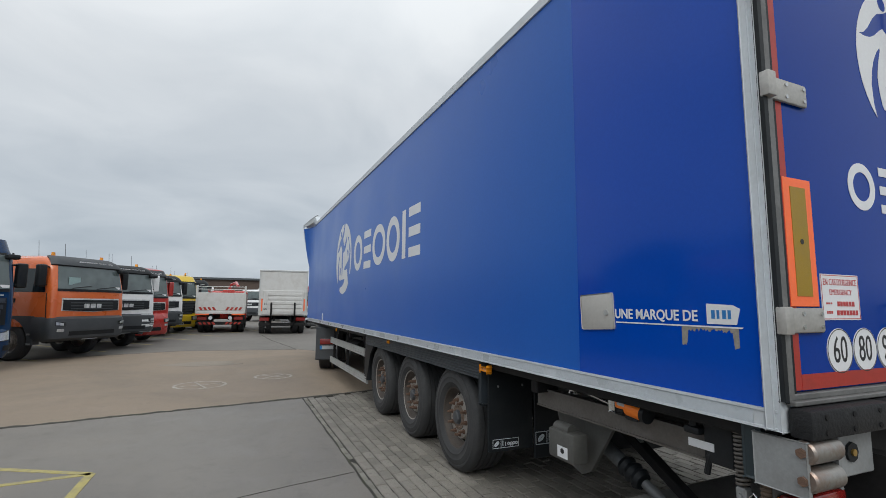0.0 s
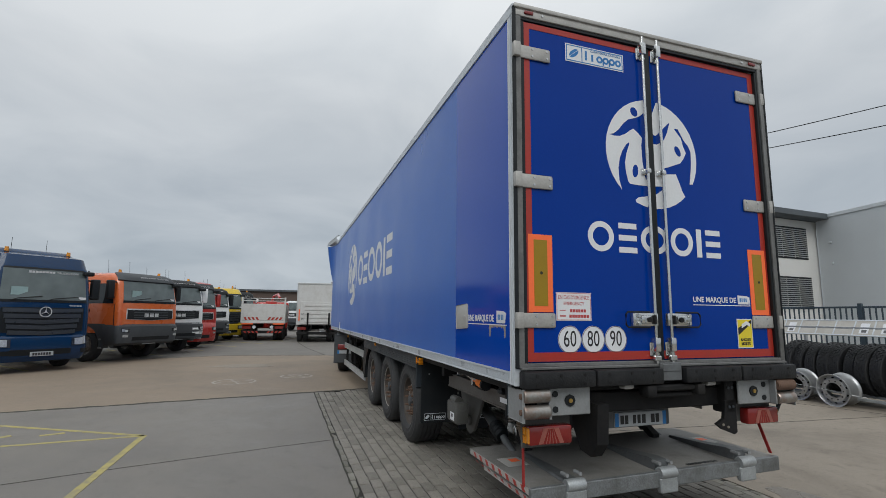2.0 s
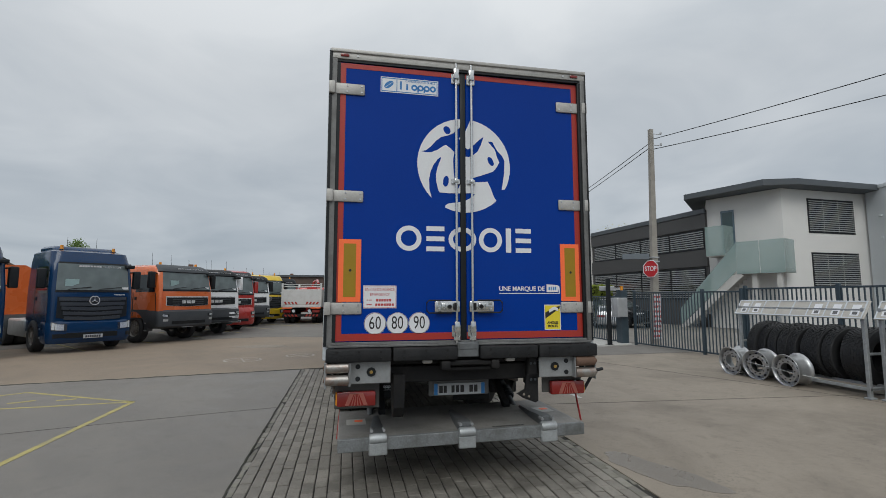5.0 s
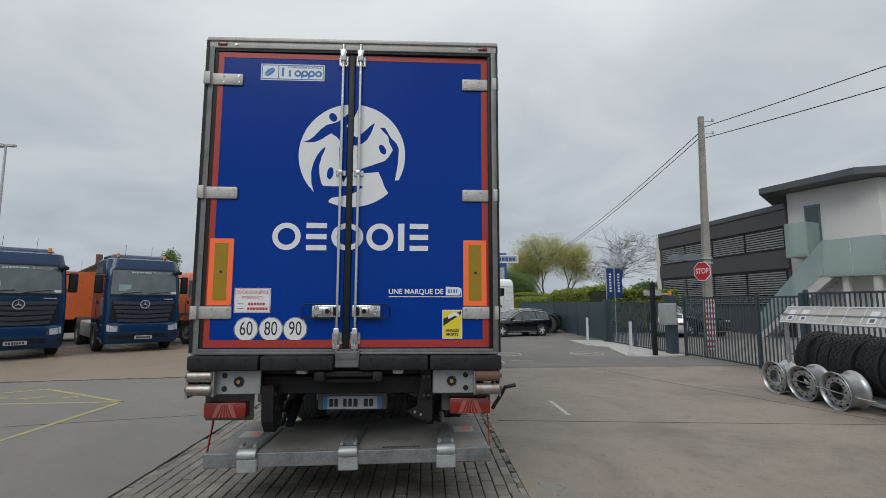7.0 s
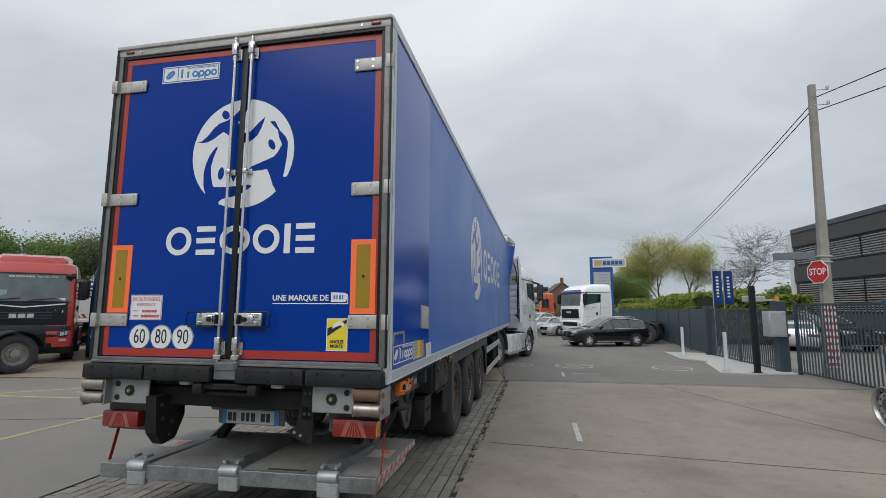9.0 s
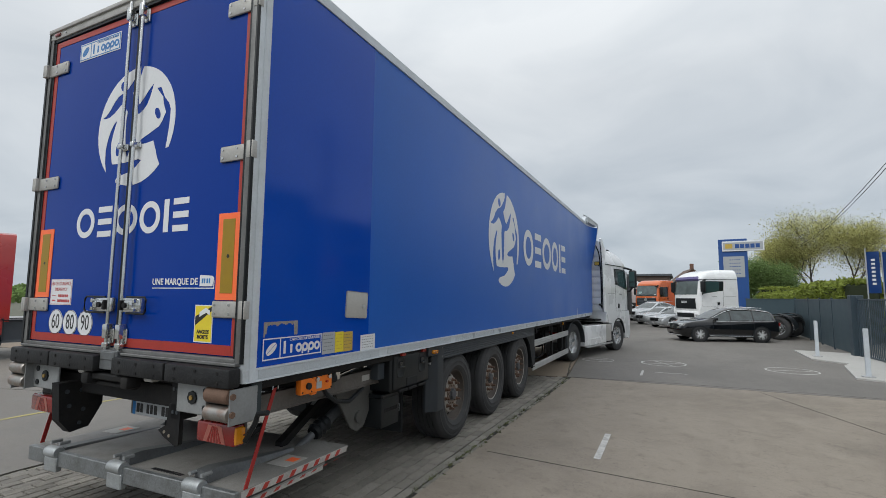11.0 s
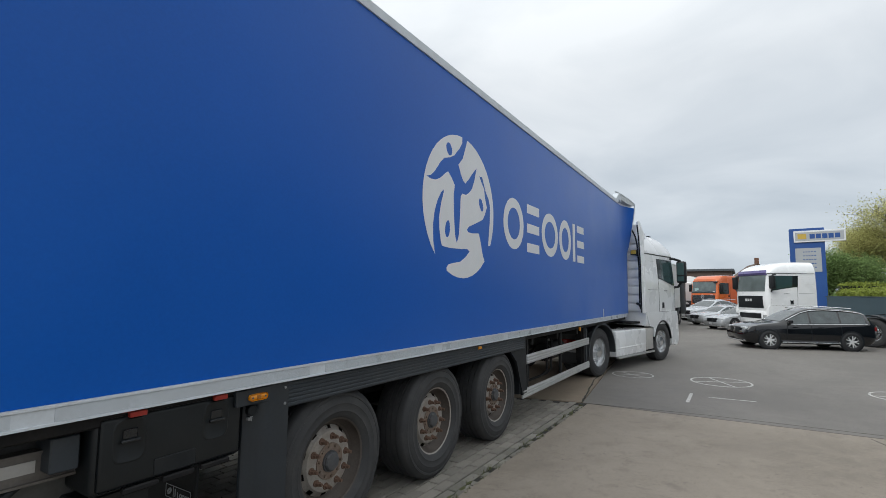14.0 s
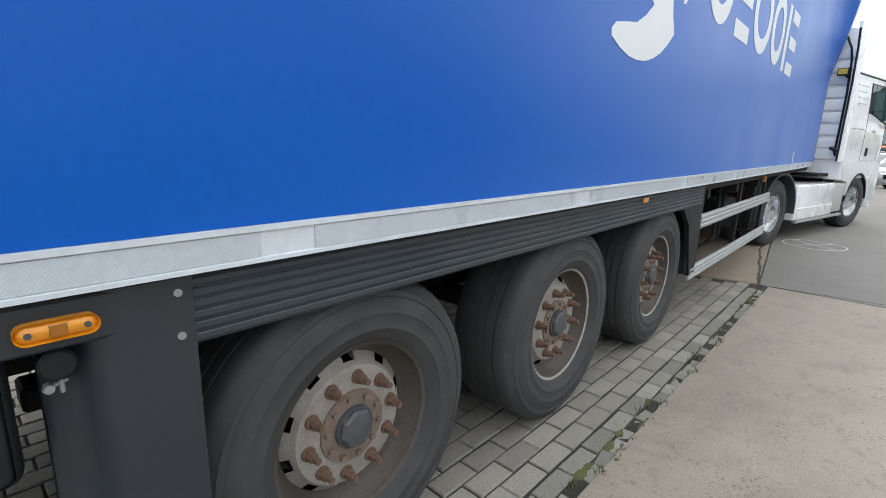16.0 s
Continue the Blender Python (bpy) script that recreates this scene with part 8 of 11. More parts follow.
tcab = sleeper_cab(tractor, P_WHITE)
bm = nb()
tube(bm, [(0.95, -1.18, 3.36), (1.06, -1.24, 3.15), (1.09, -1.23, 2.95), (1.11, -1.20, 2.4), (1.10, -1.18, 1.5)], 0.018, 8)
tube(bm, [(1.02, -1.17, 1.5), (1.10, -1.19, 1.46), (1.13, -1.17, 1.36)], 0.03, 8)
part("cable", bm, BLACK, tcab, "black cable down the back of the cab")
for s in (-1, 1):
    # steps and side covers
    bm = nb()
    bx(bm, (s * 0.70, -2.86, 0.33), (s * 1.225, -1.16, 0.90), 0.03, 3)
    bx(bm, (s * 1.22, -2.80, 0.50), (s * 1.232, -1.20, 0.53), 0.004)
    part("side_cover", bm, P_WHITE, tractor, "white side skirt cover", 40)
    bm = nb()
    bx(bm, (s * 0.72, -1.145, 0.36), (s * 1.222, -0.68, 0.88), 0.03, 3)
    part("step_cover", bm, BEIGE, tractor, "grey step cover", 40)
    bm = nb()
    bx(bm, (s * 1.16, -2.75, 0.28), (s * 1.236, -0.62, 0.325), 0.012, 2)
    part("lower_trim", bm, ALU, tractor, "aluminium lower trim")
    truck_wheel(tractor, s * 1.05, 0, s, ME_WHEEL_ALU, 10, 0.5, "front_wheel", -6)
    truck_wheel(tractor, s * 1.05, -3.6, s, ME_WHEEL_ALU, 33, 0.5, "rear_wheel")
    truck_wheel(tractor, s * 0.70, -3.6, s, None, 33, 0.5, "rear_wheel")
    bm = nb()
    n = 12
    o = [(-3.6 + 0.62 * math.cos(a), 0.5 + 0.62 * math.sin(a)) for a in (math.pi * (-0.02 + 1.04 * k / n) for k in range(n + 1))]
    i = [(-3.6 + 0.585 * math.cos(a), 0.5 + 0.585 * math.sin(a)) for a in (math.pi * (-0.02 + 1.04 * k / n) for k in range(n + 1))]
    prism(bm, o + list(reversed(i)), "x", s * 0.66, s * 1.26)
    part("mudguard", bm, ANTHRACITE, tractor, "dark plastic mudguard", 40)
    bm = nb()
    bx(bm, (s * 0.66, -4.32, 0.30), (s * 1.25, -4.26, 1.05), 0.02, 2)
    fl = part("rear_mudflap", bm, ANTHRACITE, tractor, "dark plastic rear mudflap", 40)
    bm = nb()
    bx(bm, (s * 0.95 - 0.22, -4.36, 0.66), (s * 0.95 + 0.22, -4.31, 0.80), 0.014, 2)
    part("tail_lamp", bm, LAMP_RED, fl, "red tail lamp")
    bm = nb()
    bx(bm, (s * 0.95 - 0.22, -4.345, 0.54), (s * 0.95 + 0.22, -4.318, 0.63), 0.006)
    npl = part("plate_panel", bm, PLATE_WHITE, fl)
    bm = nb()
    bx(bm, (s * 0.95 - 0.22, -4.350, 0.54), (s * 0.95 - 0.17, -4.344, 0.63))
    part("plate_end", bm, SIGN_BLUE, fl, "", 0)
    bm = nb()
    bx(bm, (s * 0.42 - 0.04, -4.25, 0.70), (s * 0.42 + 0.04, 0.8, 0.96), 0.006)
    part("frame_rail", bm, BLACK_STEEL, tractor)
# ribbed rear wall of the cab, work lamp, coupling plate
for k in range(9):
    bm = nb()
    z = 1.30 + 0.215 * k
    bx(bm, (-1.12, -1.115, z), (1.12, -1.07, z + 0.17), 0.012, 2)
    part("rear_wall_rib", bm, P_WHITE, tcab)
bm = nb()
bx(bm, (0.93, -1.28, 2.72), (1.10, -1.20, 2.84), 0.012, 2)
tube(bm, [(1.02, -1.22, 2.74), (1.05, -1.14, 2.70), (1.08, -1.08, 2.70)], 0.014, 6)
wl = part("work_lamp", bm, BLACK, tcab, "small work lamp")
bm = nb()
bx(bm, (0.95, -1.292, 2.735), (1.08, -1.278, 2.825), 0.004)
part("lamp_glass", bm, SIGN_OCHRE, wl, "yellowed lamp glass")
bm = nb()
cy(bm, (0, -3.15, 0.98), (0, -3.15, 1.09), 0.45, 28)
bx(bm, (-0.4, -4.1, 0.94), (0.4, -2.7, 0.99), 0.01)
part("fifth_wheel", bm, BLACK_STEEL, tractor, "black coupling plate")
bm = nb()
bx(bm, (-1.05, -1.6, 1.0), (1.05, -0.95, 1.05), 0.01)
part("deck_plate", bm, BLACK_STEEL, tractor)

# the row of parked lorries
lorry("parked_tractor", "navy blue tractor unit with round chrome badge", facing(-12.4, 11.4, 46), P_NAVY, "star", 3.25, width=1.15, trim=P_NAVY, bumper=P_NAVY, deflector=P_NAVY)
lorry("parked_tractor", "navy blue tractor unit with dark slatted grille", facing(-10.15, 13.95, 43), P_NAVY, "star", 3.25, width=1.15, trim=P_NAVY, bumper=P_NAVY, deflector=P_NAVY)
lorry("parked_tractor", "red tractor unit with a high roof", facing(-14.08, 9.2, 46), P_RED, "high", 3.15, trim=P_RED, bumper=BLACK, corner=P_RED, beacons=False, panel=True, deflector=P_RED)
red_side = lorry("parked_tractor", "red tractor unit parked crosswise, seen from its side", facing(-13.3, 3.6, -17), P_RED, "high", 3.25, trim=P_RED, bumper=P_RED, beacons=False, sign=False, panel=True)
blocks(red_side, pose(1.19, 0.45, 2.86) @ R90, 0.75, 0.12, 5, PLATE_WHITE, "model_bar", 12, 0.25)
lorry("parked_site_truck", "orange high-set site truck with black visor", facing(-8.55, 16.9, 57), P_ORANGE, "site", 2.96, visor=ANTHRACITE)
lorry("parked_truck", "white truck with dark bumper and visor", facing(-8.05, 19.7, 48), P_WHITE, "site", 2.96, visor=BLACK, mirror=P_WHITE, corner=P_WHITE)
lorry("parked_truck", "red truck with dark visor", facing(-7.9, 22.8, 46), P_RED, "high", 3.12, visor=ANTHRACITE, mirror=P_RED, trim=P_RED, bumper=P_RED, beacons=False)
lorry("parked_truck", "white truck with dark bumper and beacon", facing(-7.7, 26.6, 40), P_WHITE, "site", 2.98, visor=BLACK)
lorry("parked_truck", "yellow truck with roof bars", facing(-7.25, 29.9, 40), P_YELLOW, "star", 3.2, trim=P_YELLOW, bumper=P_YELLOW)
lorry("parked_truck", "red and white truck far along the row", facing(-6.75, 33.6, 34), P_RED, "site", 3.1, visor=BLACK, mirror=P_WHITE)
far_tractor = thing("parked_tractor", "white tractor unit with purple visor strip", "truck", facing(4.95, 29.2, -58), "parked lorries beyond the trailer")
sleeper_cab(far_tractor, P_WHITE, mat("purple_visor", (0.12, 0.10, 0.25), 0.3))
chassis(far_tractor, 3.6)
lorry("parked_site_truck", "orange site truck with roof rack", facing(1.7, 45.5, -35), P_ORANGE, "star", 3.3, beacons=False, sign=False, group="parked lorries beyond the trailer")
lorry("parked_tractor", "orange tractor unit seen from behind", facing(-15.2, 17.6, 218), P_ORANGE, "star", 3.0, wheelbase=2.2, beacons=False, sign=False, group="parked lorries behind the row")


# ---- offices and hall behind the fence ----
RENDER_WHITE = mat("white_render", (0.68, 0.67, 0.65), 0.85, var=0.05, scale=0.8, bump=0.12, fine=90, dirt=(0.66, 0.65, 0.62), dirt_amount=0.35, dirt_scale=0.6)
CLAD_DARK = mat("dark_cladding", (0.062, 0.060, 0.060), 0.55, var=0.12, scale=1.5, bump=0.05)
CLAD_GREY = mat("grey_sheet_cladding", (0.55, 0.58, 0.60), 0.5, var=0.05, scale=0.8, bump=0.05)
ROOF_GREY = mat("dark_roof_edge", (0.075, 0.085, 0.095), 0.5, var=0.08, scale=2, bump=0.03)
BLIND = mat("grey_sun_blind", (0.40, 0.405, 0.41), 0.35, var=0.15, scale=3, bump=0.02)
BALCONY_GLASS = mat("green_balustrade_glass", (0.30, 0.40, 0.385), 0.10, var=0.06, scale=1.0, bump=0, spec=0.5)
BALCONY_GLASS.node_tree.nodes["Principled BSDF"].inputs["Alpha"].default_value = 0.55
CONCRETE_STAIR = mat("pale_stair_concrete", (0.48, 0.47, 0.45), 0.85, var=0.1, scale=4, bump=0.15)
BRICK_WALL = mat("dark_brick_house", (0.16, 0.085, 0.06), 0.85, var=0.2, scale=8, bump=0.2)
BROWN_WALL = mat("brown_hall_wall", (0.10, 0.072, 0.06), 0.8, var=0.15, scale=1.5, bump=0.1)
ROOF_TILE = mat("brown_roof_tiles", (0.13, 0.09, 0.07), 0.85, var=0.2, scale=5, bump=0.3)


def facade_frame(p0, p1):
    """A pose whose x runs from p0 to p1 along a wall, -y faces out to its right."""
    d = Vector((p1[0] - p0[0], p1[1] - p0[1]))
    return pose(p0[0], p0[1], 0, 0, 0, math.degrees(math.atan2(d.y, d.x))), d.length


def blind_window(parent, x0, x1, z0, z1, slats, panes=3):
    """A window with its frame, panes and an outside slatted blind; the wall's face is at y 0, -y is outside."""
    bm = nb()
    for a, b in (((x0, z0), (x1, z0 + 0.06)), ((x0, z1 - 0.06), (x1, z1)), ((x0, z0 + 0.06), (x0 + 0.06, z1 - 0.06)), ((x1 - 0.06, z0 + 0.06), (x1, z1 - 0.06))):
        bx(bm, (a[0], -0.03, a[1]), (b[0], 0.05, b[1]), 0.004)
    w = part("window_frame", bm, BLACK, parent, "dark window frame")
    n = panes
    for k in range(n):
        bm = nb()
        a, b = x0 + 0.06 + (x1 - x0 - 0.12) * k / n, x0 + 0.06 + (x1 - x0 - 0.12) * (k + 1) / n
        bx(bm, (a + 0.02, -0.006, z0 + 0.06), (b - 0.02, 0.012, z1 - 0.06))
        part("window_pane", bm, GLASS, w)
    me = None
    for k in range(slats):
        z = z0 + 0.08 + (z1 - z0 - 0.14) * (k + 0.5) / slats
        if me is None:
            bm = nb()
            h = (z1 - z0 - 0.14) / slats
            bx(bm, (x0 + 0.05, -0.045, -h * 0.22), (x1 - 0.05, -0.030, h * 0.22), 0.003)
            me = mesh_of("blind_slat", bm, BLIND, 0)
        shared("blind_slat", me, w, pose(0, -0.02, z, 22))
    return w


# the white stair building: west wall (stairs) and south wall (two windows)
white_b = thing("white_building", "white rendered two-storey building with flat overhanging roof", "building")
W0, W1 = (20.57, 16.07), (19.05, 19.5)
E1 = (26.55, 16.55)
bm = nb()
prism(bm, [W0, E1, (28.5, 23.5), (22.2, 23.5), W1], "z", -0.05, 7.28)
part("wall", bm, RENDER_WHITE, white_b, "white rendered wall", 0)
bm = nb()
prism(bm, [(19.2, 15.7), (20.75, 15.2), (28.4, 15.75), (29.2, 24), (22, 24), (17.8, 19.75)], "z", 7.30, 7.60)
part("roof", bm, ROOF_GREY, white_b, "dark grey overhanging flat roof", 0)
south = new("south_face", None)
south.parent = white_b
msf, _ = facade_frame(W0, E1)
south.matrix_basis = msf
blind_window(south, 1.72, 5.0, 5.02, 6.84, 15)
blind_window(south, 1.78, 5.1, 2.20, 4.0, 15)
wm, _ = facade_frame(W1, W0)
west = new("west_face", None)
west.parent = white_b
west.matrix_basis = wm
bm = nb()
bx(bm, (0.76, -0.03, 4.10), (1.46, 0.05, 6.50), 0.01)
dr = part("door", bm, mat("grey_blue_door", (0.10, 0.15, 0.19), 0.3), west, "grey blue glazed upper door")
bm = nb()
bx(bm, (0.84, -0.036, 4.25), (1.38, -0.028, 6.40))
part("door_pane", bm, GLASS_TEAL, dr)
# landing slabs, glass balustrades, stair flights
stair = thing("outdoor_stair", "pale concrete outdoor stair with green glass balustrade", "stairs", wm)
for a, b, z, out in ((0.40, 1.40, 4.05, 1.13), (1.40, 4.2, 3.05, 1.28)):
    bm = nb()
    bx(bm, (a, -out, z - 0.16), (b, -0.02, z), 0.01)
    part("landing", bm, CONCRETE_STAIR, stair, "pale concrete landing")
for a, b, z0, z1, out in ((0.40, 1.40, 4.05, 5.55, 1.15), (2.0, 4.2, 3.0, 4.55, 1.30)):
    n = max(1, int(round((b - a) / 1.2)))
    for k in range(n):
        bm = nb()
        bx(bm, (a + (b - a) * k / n + 0.01, -out - 0.015, z0 - 0.12), (a + (b - a) * (k + 1) / n - 0.01, -out, z1), 0.003)
        part("glass_panel", bm, BALCONY_GLASS, stair, "clear green glass panel")
for x, out in ((1.40, 1.15), (4.2, 1.30)):
    bm = nb()
    z0, z1 = (4.05, 5.55) if x < 2 else (3.0, 4.55)
    bx(bm, (x - 0.008, -out, z0 - 0.12), (x + 0.008, -0.1, z1), 0.003)
    part("glass_panel", bm, BALCONY_GLASS, stair, "clear green glass panel")
bm = nb()
prism(bm, [(2.0, 3.0), (-1.2, 0.0), (-0.8, 0.0), (2.3, 2.8)], "y", -1.28, -1.16)
part("stair_cheek", bm, CONCRETE_STAIR, stair, "pale concrete stair cheek")
for k in range(16):
    bm = nb()
    bx(bm, (-1.15 + 0.2 * k, -1.17, 0.185 * k), (-0.85 + 0.2 * k, -0.1, 0.185 * (k + 1)), 0.004)
    part("step", bm, CONCRETE_STAIR, stair, "concrete step")
bm = nb()
prism(bm, [(-1.1, 1.05), (2.0, 4.50), (2.0, 3.05), (-1.1, 0.15)], "y", -1.31, -1.29)
part("glass_panel", bm, BALCONY_GLASS, stair, "clear green sloping glass panel")
bm = nb()
bx(bm, (2.6, -1.1, 0.0), (2.85, -0.85, 2.9), 0.01)
bx(bm, (3.75, -1.2, 0.0), (3.98, -0.97, 2.9), 0.01)
part("stair_column", bm, CONCRETE_STAIR, stair, "pale stair column")
# the dark office wing
office = thing("office_building", "dark clad two-storey office with slatted window bands", "building")
O0, O1 = (18.97, 19.47), (17.95, 30.9)
bm = nb()
prism(bm, [O0, (25, 22), (23.5, 33), (19.5, 32.5), O1], "z", -0.05, 6.72)
part("wall", bm, CLAD_DARK, office, "dark grey clad wall", 0)
om, ol = facade_frame(O1, O0)
of = new("office_face", None)
of.parent = office
of.matrix_basis = om
bm = nb()
bx(bm, (0.05, -0.14, 6.50), (ol, 0.0, 6.80), 0.02)
part("roof_edge", bm, ROOF_GREY, of, "dark roof edge")
for z0, z1, sl in ((4.45, 5.62, 8), (1.55, 3.40, 14)):
    for k in range(4):
        blind_window(of, 0.35 + (ol - 0.5) * k / 4, 0.30 + (ol - 0.5) * (k + 1) / 4, z0, z1, sl, panes=2)
for z0, z1 in ((5.66, 6.48), (3.46, 4.40)):
    bm = nb()
    bx(bm, (0.02, -0.09, z0), (ol, -0.005, z1), 0.006)
    part("cladding_panel", bm, CLAD_DARK, of, "dark cladding band")
bm = nb()
bx(bm, (-0.35, -0.12, 0.0), (0.0, 0.3, 6.6), 0.01)
part("white_pier", bm, RENDER_WHITE, of, "white corner pier")
# flat hall of grey sheets
hall = thing("industrial_hall", "plain light grey sheet-clad industrial hall", "building")
bm = nb()
prism(bm, [(26.35, 16.4), (24.6, 7.0), (60, 2), (60, 16)], "z", -0.05, 7.55)
part("wall", bm, CLAD_GREY, hall, "light grey sheet wall", 0)
hm, hl = facade_frame((26.35, 16.4), (24.6, 7.0))
bm = nb()
bx(bm, (0.0, -0.06, 7.40), (hl, 0.0, 7.60), 0.01)
ob = part("roof_edge", bm, CLAD_GREY, hall, "grey roof flashing")
ob.matrix_basis = hm
bm = nb()
bx(bm, (0.75, -0.12, 5.9), (0.92, 0.0, 6.0), 0.01)
bx(bm, (0.80, -0.08, 4.7), (0.88, 0.0, 4.85), 0.01)
ob = part("wall_camera", bm, CLAD_GREY, hall, "small wall camera")
ob.matrix_basis = hm
# far long brown hall, gabled houses
far_hall = thing("far_hall", "long low brown hall at the end of the yard", "building")
bm = nb()
bx(bm, (-26, 66, 0), (2.5, 76, 4.6))
part("wall", bm, BROWN_WALL, far_hall, "brown wall", 0)
bm = nb()
bx(bm, (-26.3, 65.7, 4.6), (2.8, 76.3, 4.85))
part("roof", bm, ROOF_GREY, far_hall, "flat dark roof edge", 0)


def house(x, y, w, l, eave, ridge, deg, chimney=True):
    h = thing("gabled_house", "brick house with steep brown tiled roof", "house", pose(x, y, 0, 0, 0, deg), "houses in the distance")
    bm = nb()
    prism(bm, [(-w / 2, 0), (w / 2, 0), (w / 2, eave), (0, ridge), (-w / 2, eave)], "y", 0, l)
    part("wall", bm, BRICK_WALL, h, "dark brick wall", 0)
    for s in (-1, 1):
        bm = nb()
        prism(bm, [(s * (w / 2 + 0.3), eave - 0.25), (s * (w / 2 + 0.3), eave - 0.05), (0, ridge + 0.22), (0, ridge + 0.02)], "y", -0.2, l + 0.2)
        part("roof", bm, ROOF_TILE, h, "brown tiled roof slope", 0)
    if chimney:
        bm = nb()
        bx(bm, (-0.3, 0.2, ridge - 0.8), (0.3, 0.8, ridge + 1.1), 0.03)
        part("chimney", bm, BRICK_WALL, h, "brick chimney")
    for x0 in (-w * 0.28, w * 0.12):
        bm = nb()
        bx(bm, (x0, -0.06, eave * 0.45), (x0 + 0.9, 0.0, eave * 0.45 + 1.2), 0.02)
        part("window", bm, GLASS, h)
    return h


house(5.8, 98, 8.5, 10, 3.8, 7.1, 8)
house(-34, 47, 8, 10, 3.2, 5.6, 35)
house(-22, 64, 8, 9, 3.0, 5.0, 20)
house(-12.5, 92, 8, 9, 3.0, 5.2, 0)

# ---- fence, gate, poles ----
FENCE = mat("anthracite_fence", (0.040, 0.060, 0.076), 0.42, var=0.1, scale=5, bump=0.03)
MESH_FENCE = mat("screened_fence_panel", (0.046, 0.074, 0.090), 0.55, var=0.14, scale=2, bump=0.05)
GALV_LIGHT = mat("light_galvanised", (0.45, 0.46, 0.47), 0.5, metal=0.4, var=0.12, scale=8, bump=0.05)
POLE_CONC = mat("weathered_pole_concrete", (0.30, 0.28, 0.25), 0.9, var=0.2, scale=5, bump=0.3, dirt=(0.17, 0.16, 0.14), dirt_amount=0.6, dirt_scale=2)


def bar_fence(name, label, pts, height, gap=0.115, posts=2.6, base=0.05):
    f = thing(name, label, "fence")
    bm = nb()
    bx(bm, (-0.0125, -0.0125, base + 0.02), (0.0125, 0.0125, height - 0.03), 0)
    me_bar = mesh_of("bar", bm, FENCE, 0)
    bm = nb()
    bx(bm, (-0.04, -0.04, 0), (0.04, 0.04, height + 0.06), 0.006)
    me_post = mesh_of("post", bm, FENCE, 30)
    for a, b in zip(pts, pts[1:]):
        d = Vector((b[0] - a[0], b[1] - a[1]))
        n = int(d.length / gap)
        ang = math.degrees(math.atan2(d.y, d.x))
        for z in (base, height - 0.05):
            bm = nb()
            bx(bm, (0, -0.02, z), (d.length, 0.02, z + 0.045), 0.004)
            ob = part("rail", bm, FENCE, f)
            ob.matrix_basis = pose(a[0], a[1], 0, 0, 0, ang)
        for k in range(n):
            p = Vector(a) + d * ((k + 0.5) / n)
            shared("bar", me_bar, f, pose(p.x, p.y, 0, 0, 0, ang))
        m = max(1, int(round(d.length / posts)))
        for k in range(m + 1):
            p = Vector(a) + d * (k / m)
            shared("post", me_post, f, pose(p.x, p.y, 0, 0, 0, ang))
    return f


bar_fence("bar_fence", "anthracite metal bar fence along the yard", [(9.0, 11.35), (9.3, 8.3), (9.42, 6.95)], 1.88)
bar_fence("bar_fence", "taller anthracite bar fence behind the tyre rack", [(9.5, 6.9), (9.75, 2.0), (10.2, -4.0)], 1.95)
bar_fence("sliding_gate", "anthracite sliding gate with close bars", [(8.75, 12.1), (8.45, 16.4)], 1.75)
screen = thing("screen_fence", "dark screened mesh fence panels", "fence")
spts = [(8.42, 16.9), (8.40, 19.0), (8.48, 21.0), (8.55, 23.2), (8.60, 26.1), (6.75, 28.0)]
for a, b in zip(spts, spts[1:]):
    d = Vector((b[0] - a[0], b[1] - a[1]))
    ang = math.degrees(math.atan2(d.y, d.x))
    bm = nb()
    bx(bm, (0.05, -0.012, 0.06), (d.length - 0.05, 0.012, 1.70), 0.003)
    pn = part("panel", bm, MESH_FENCE, screen, "dark screened panel")
    pn.matrix_basis = pose(a[0], a[1], 0, 0, 0, ang)
    bm = nb()
    bx(bm, (-0.03, -0.03, 0), (0.03, 0.03, 1.78), 0.004)
    ob = part("post", bm, FENCE, screen)
    ob.matrix_basis = pose(a[0], a[1], 0, 0, 0, ang)
    bm = nb()
    bx(bm, (0.0, -0.02, 1.70), (d.length, 0.02, 1.74), 0.003)
    ob = part("rail", bm, FENCE, screen)
    ob.matrix_basis = pose(a[0], a[1], 0, 0, 0, ang)
for x, y, h, r in ((8.45, 16.65, 1.85, 0.16), (8.78, 11.85, 1.98, 0.13)):
    bm = nb()
    bx(bm, (-r, -r * 0.8, 0), (r, r * 0.8, h), 0.01)
    g = one("gate_post", bm, FENCE, "broad anthracite gate post", "post", pose(x, y, 0, 0, 0, 5))
bm = nb()
bx(bm, (-0.07, -0.05, 0.03), (0.07, 0.05, 2.36), 0.008)
bx(bm, (-0.15, -0.13, 0), (0.15, 0.13, 0.035), 0.006)
one("sensor_post", bm, BLACK, "tall black sensor post on a foot plate", "post", pose(7.95, 11.3, 0, 0, 0, 8))
gbox = thing("gate_cabinet", "grey metal gate control cabinet with amber beacon", "cabinet", pose(8.62, 11.72, 0, 0, 0, 8))
bm = nb()
bx(bm, (-0.24, -0.20, 0.98), (0.20, 0.14, 1.68), 0.012, 2)
part("case", bm, GALV_LIGHT, gbox, "light grey cabinet case")
bm = nb()
bx(bm, (-0.22, -0.208, 1.02), (0.18, -0.198, 1.64), 0.008)
part("door", bm, GALV_LIGHT, gbox, "light grey cabinet door")
bm = nb()
bx(bm, (0.02, -0.10, 0), (0.30, 0.14, 1.95), 0.01)
part("column", bm, FENCE, gbox, "anthracite column")
bm = nb()
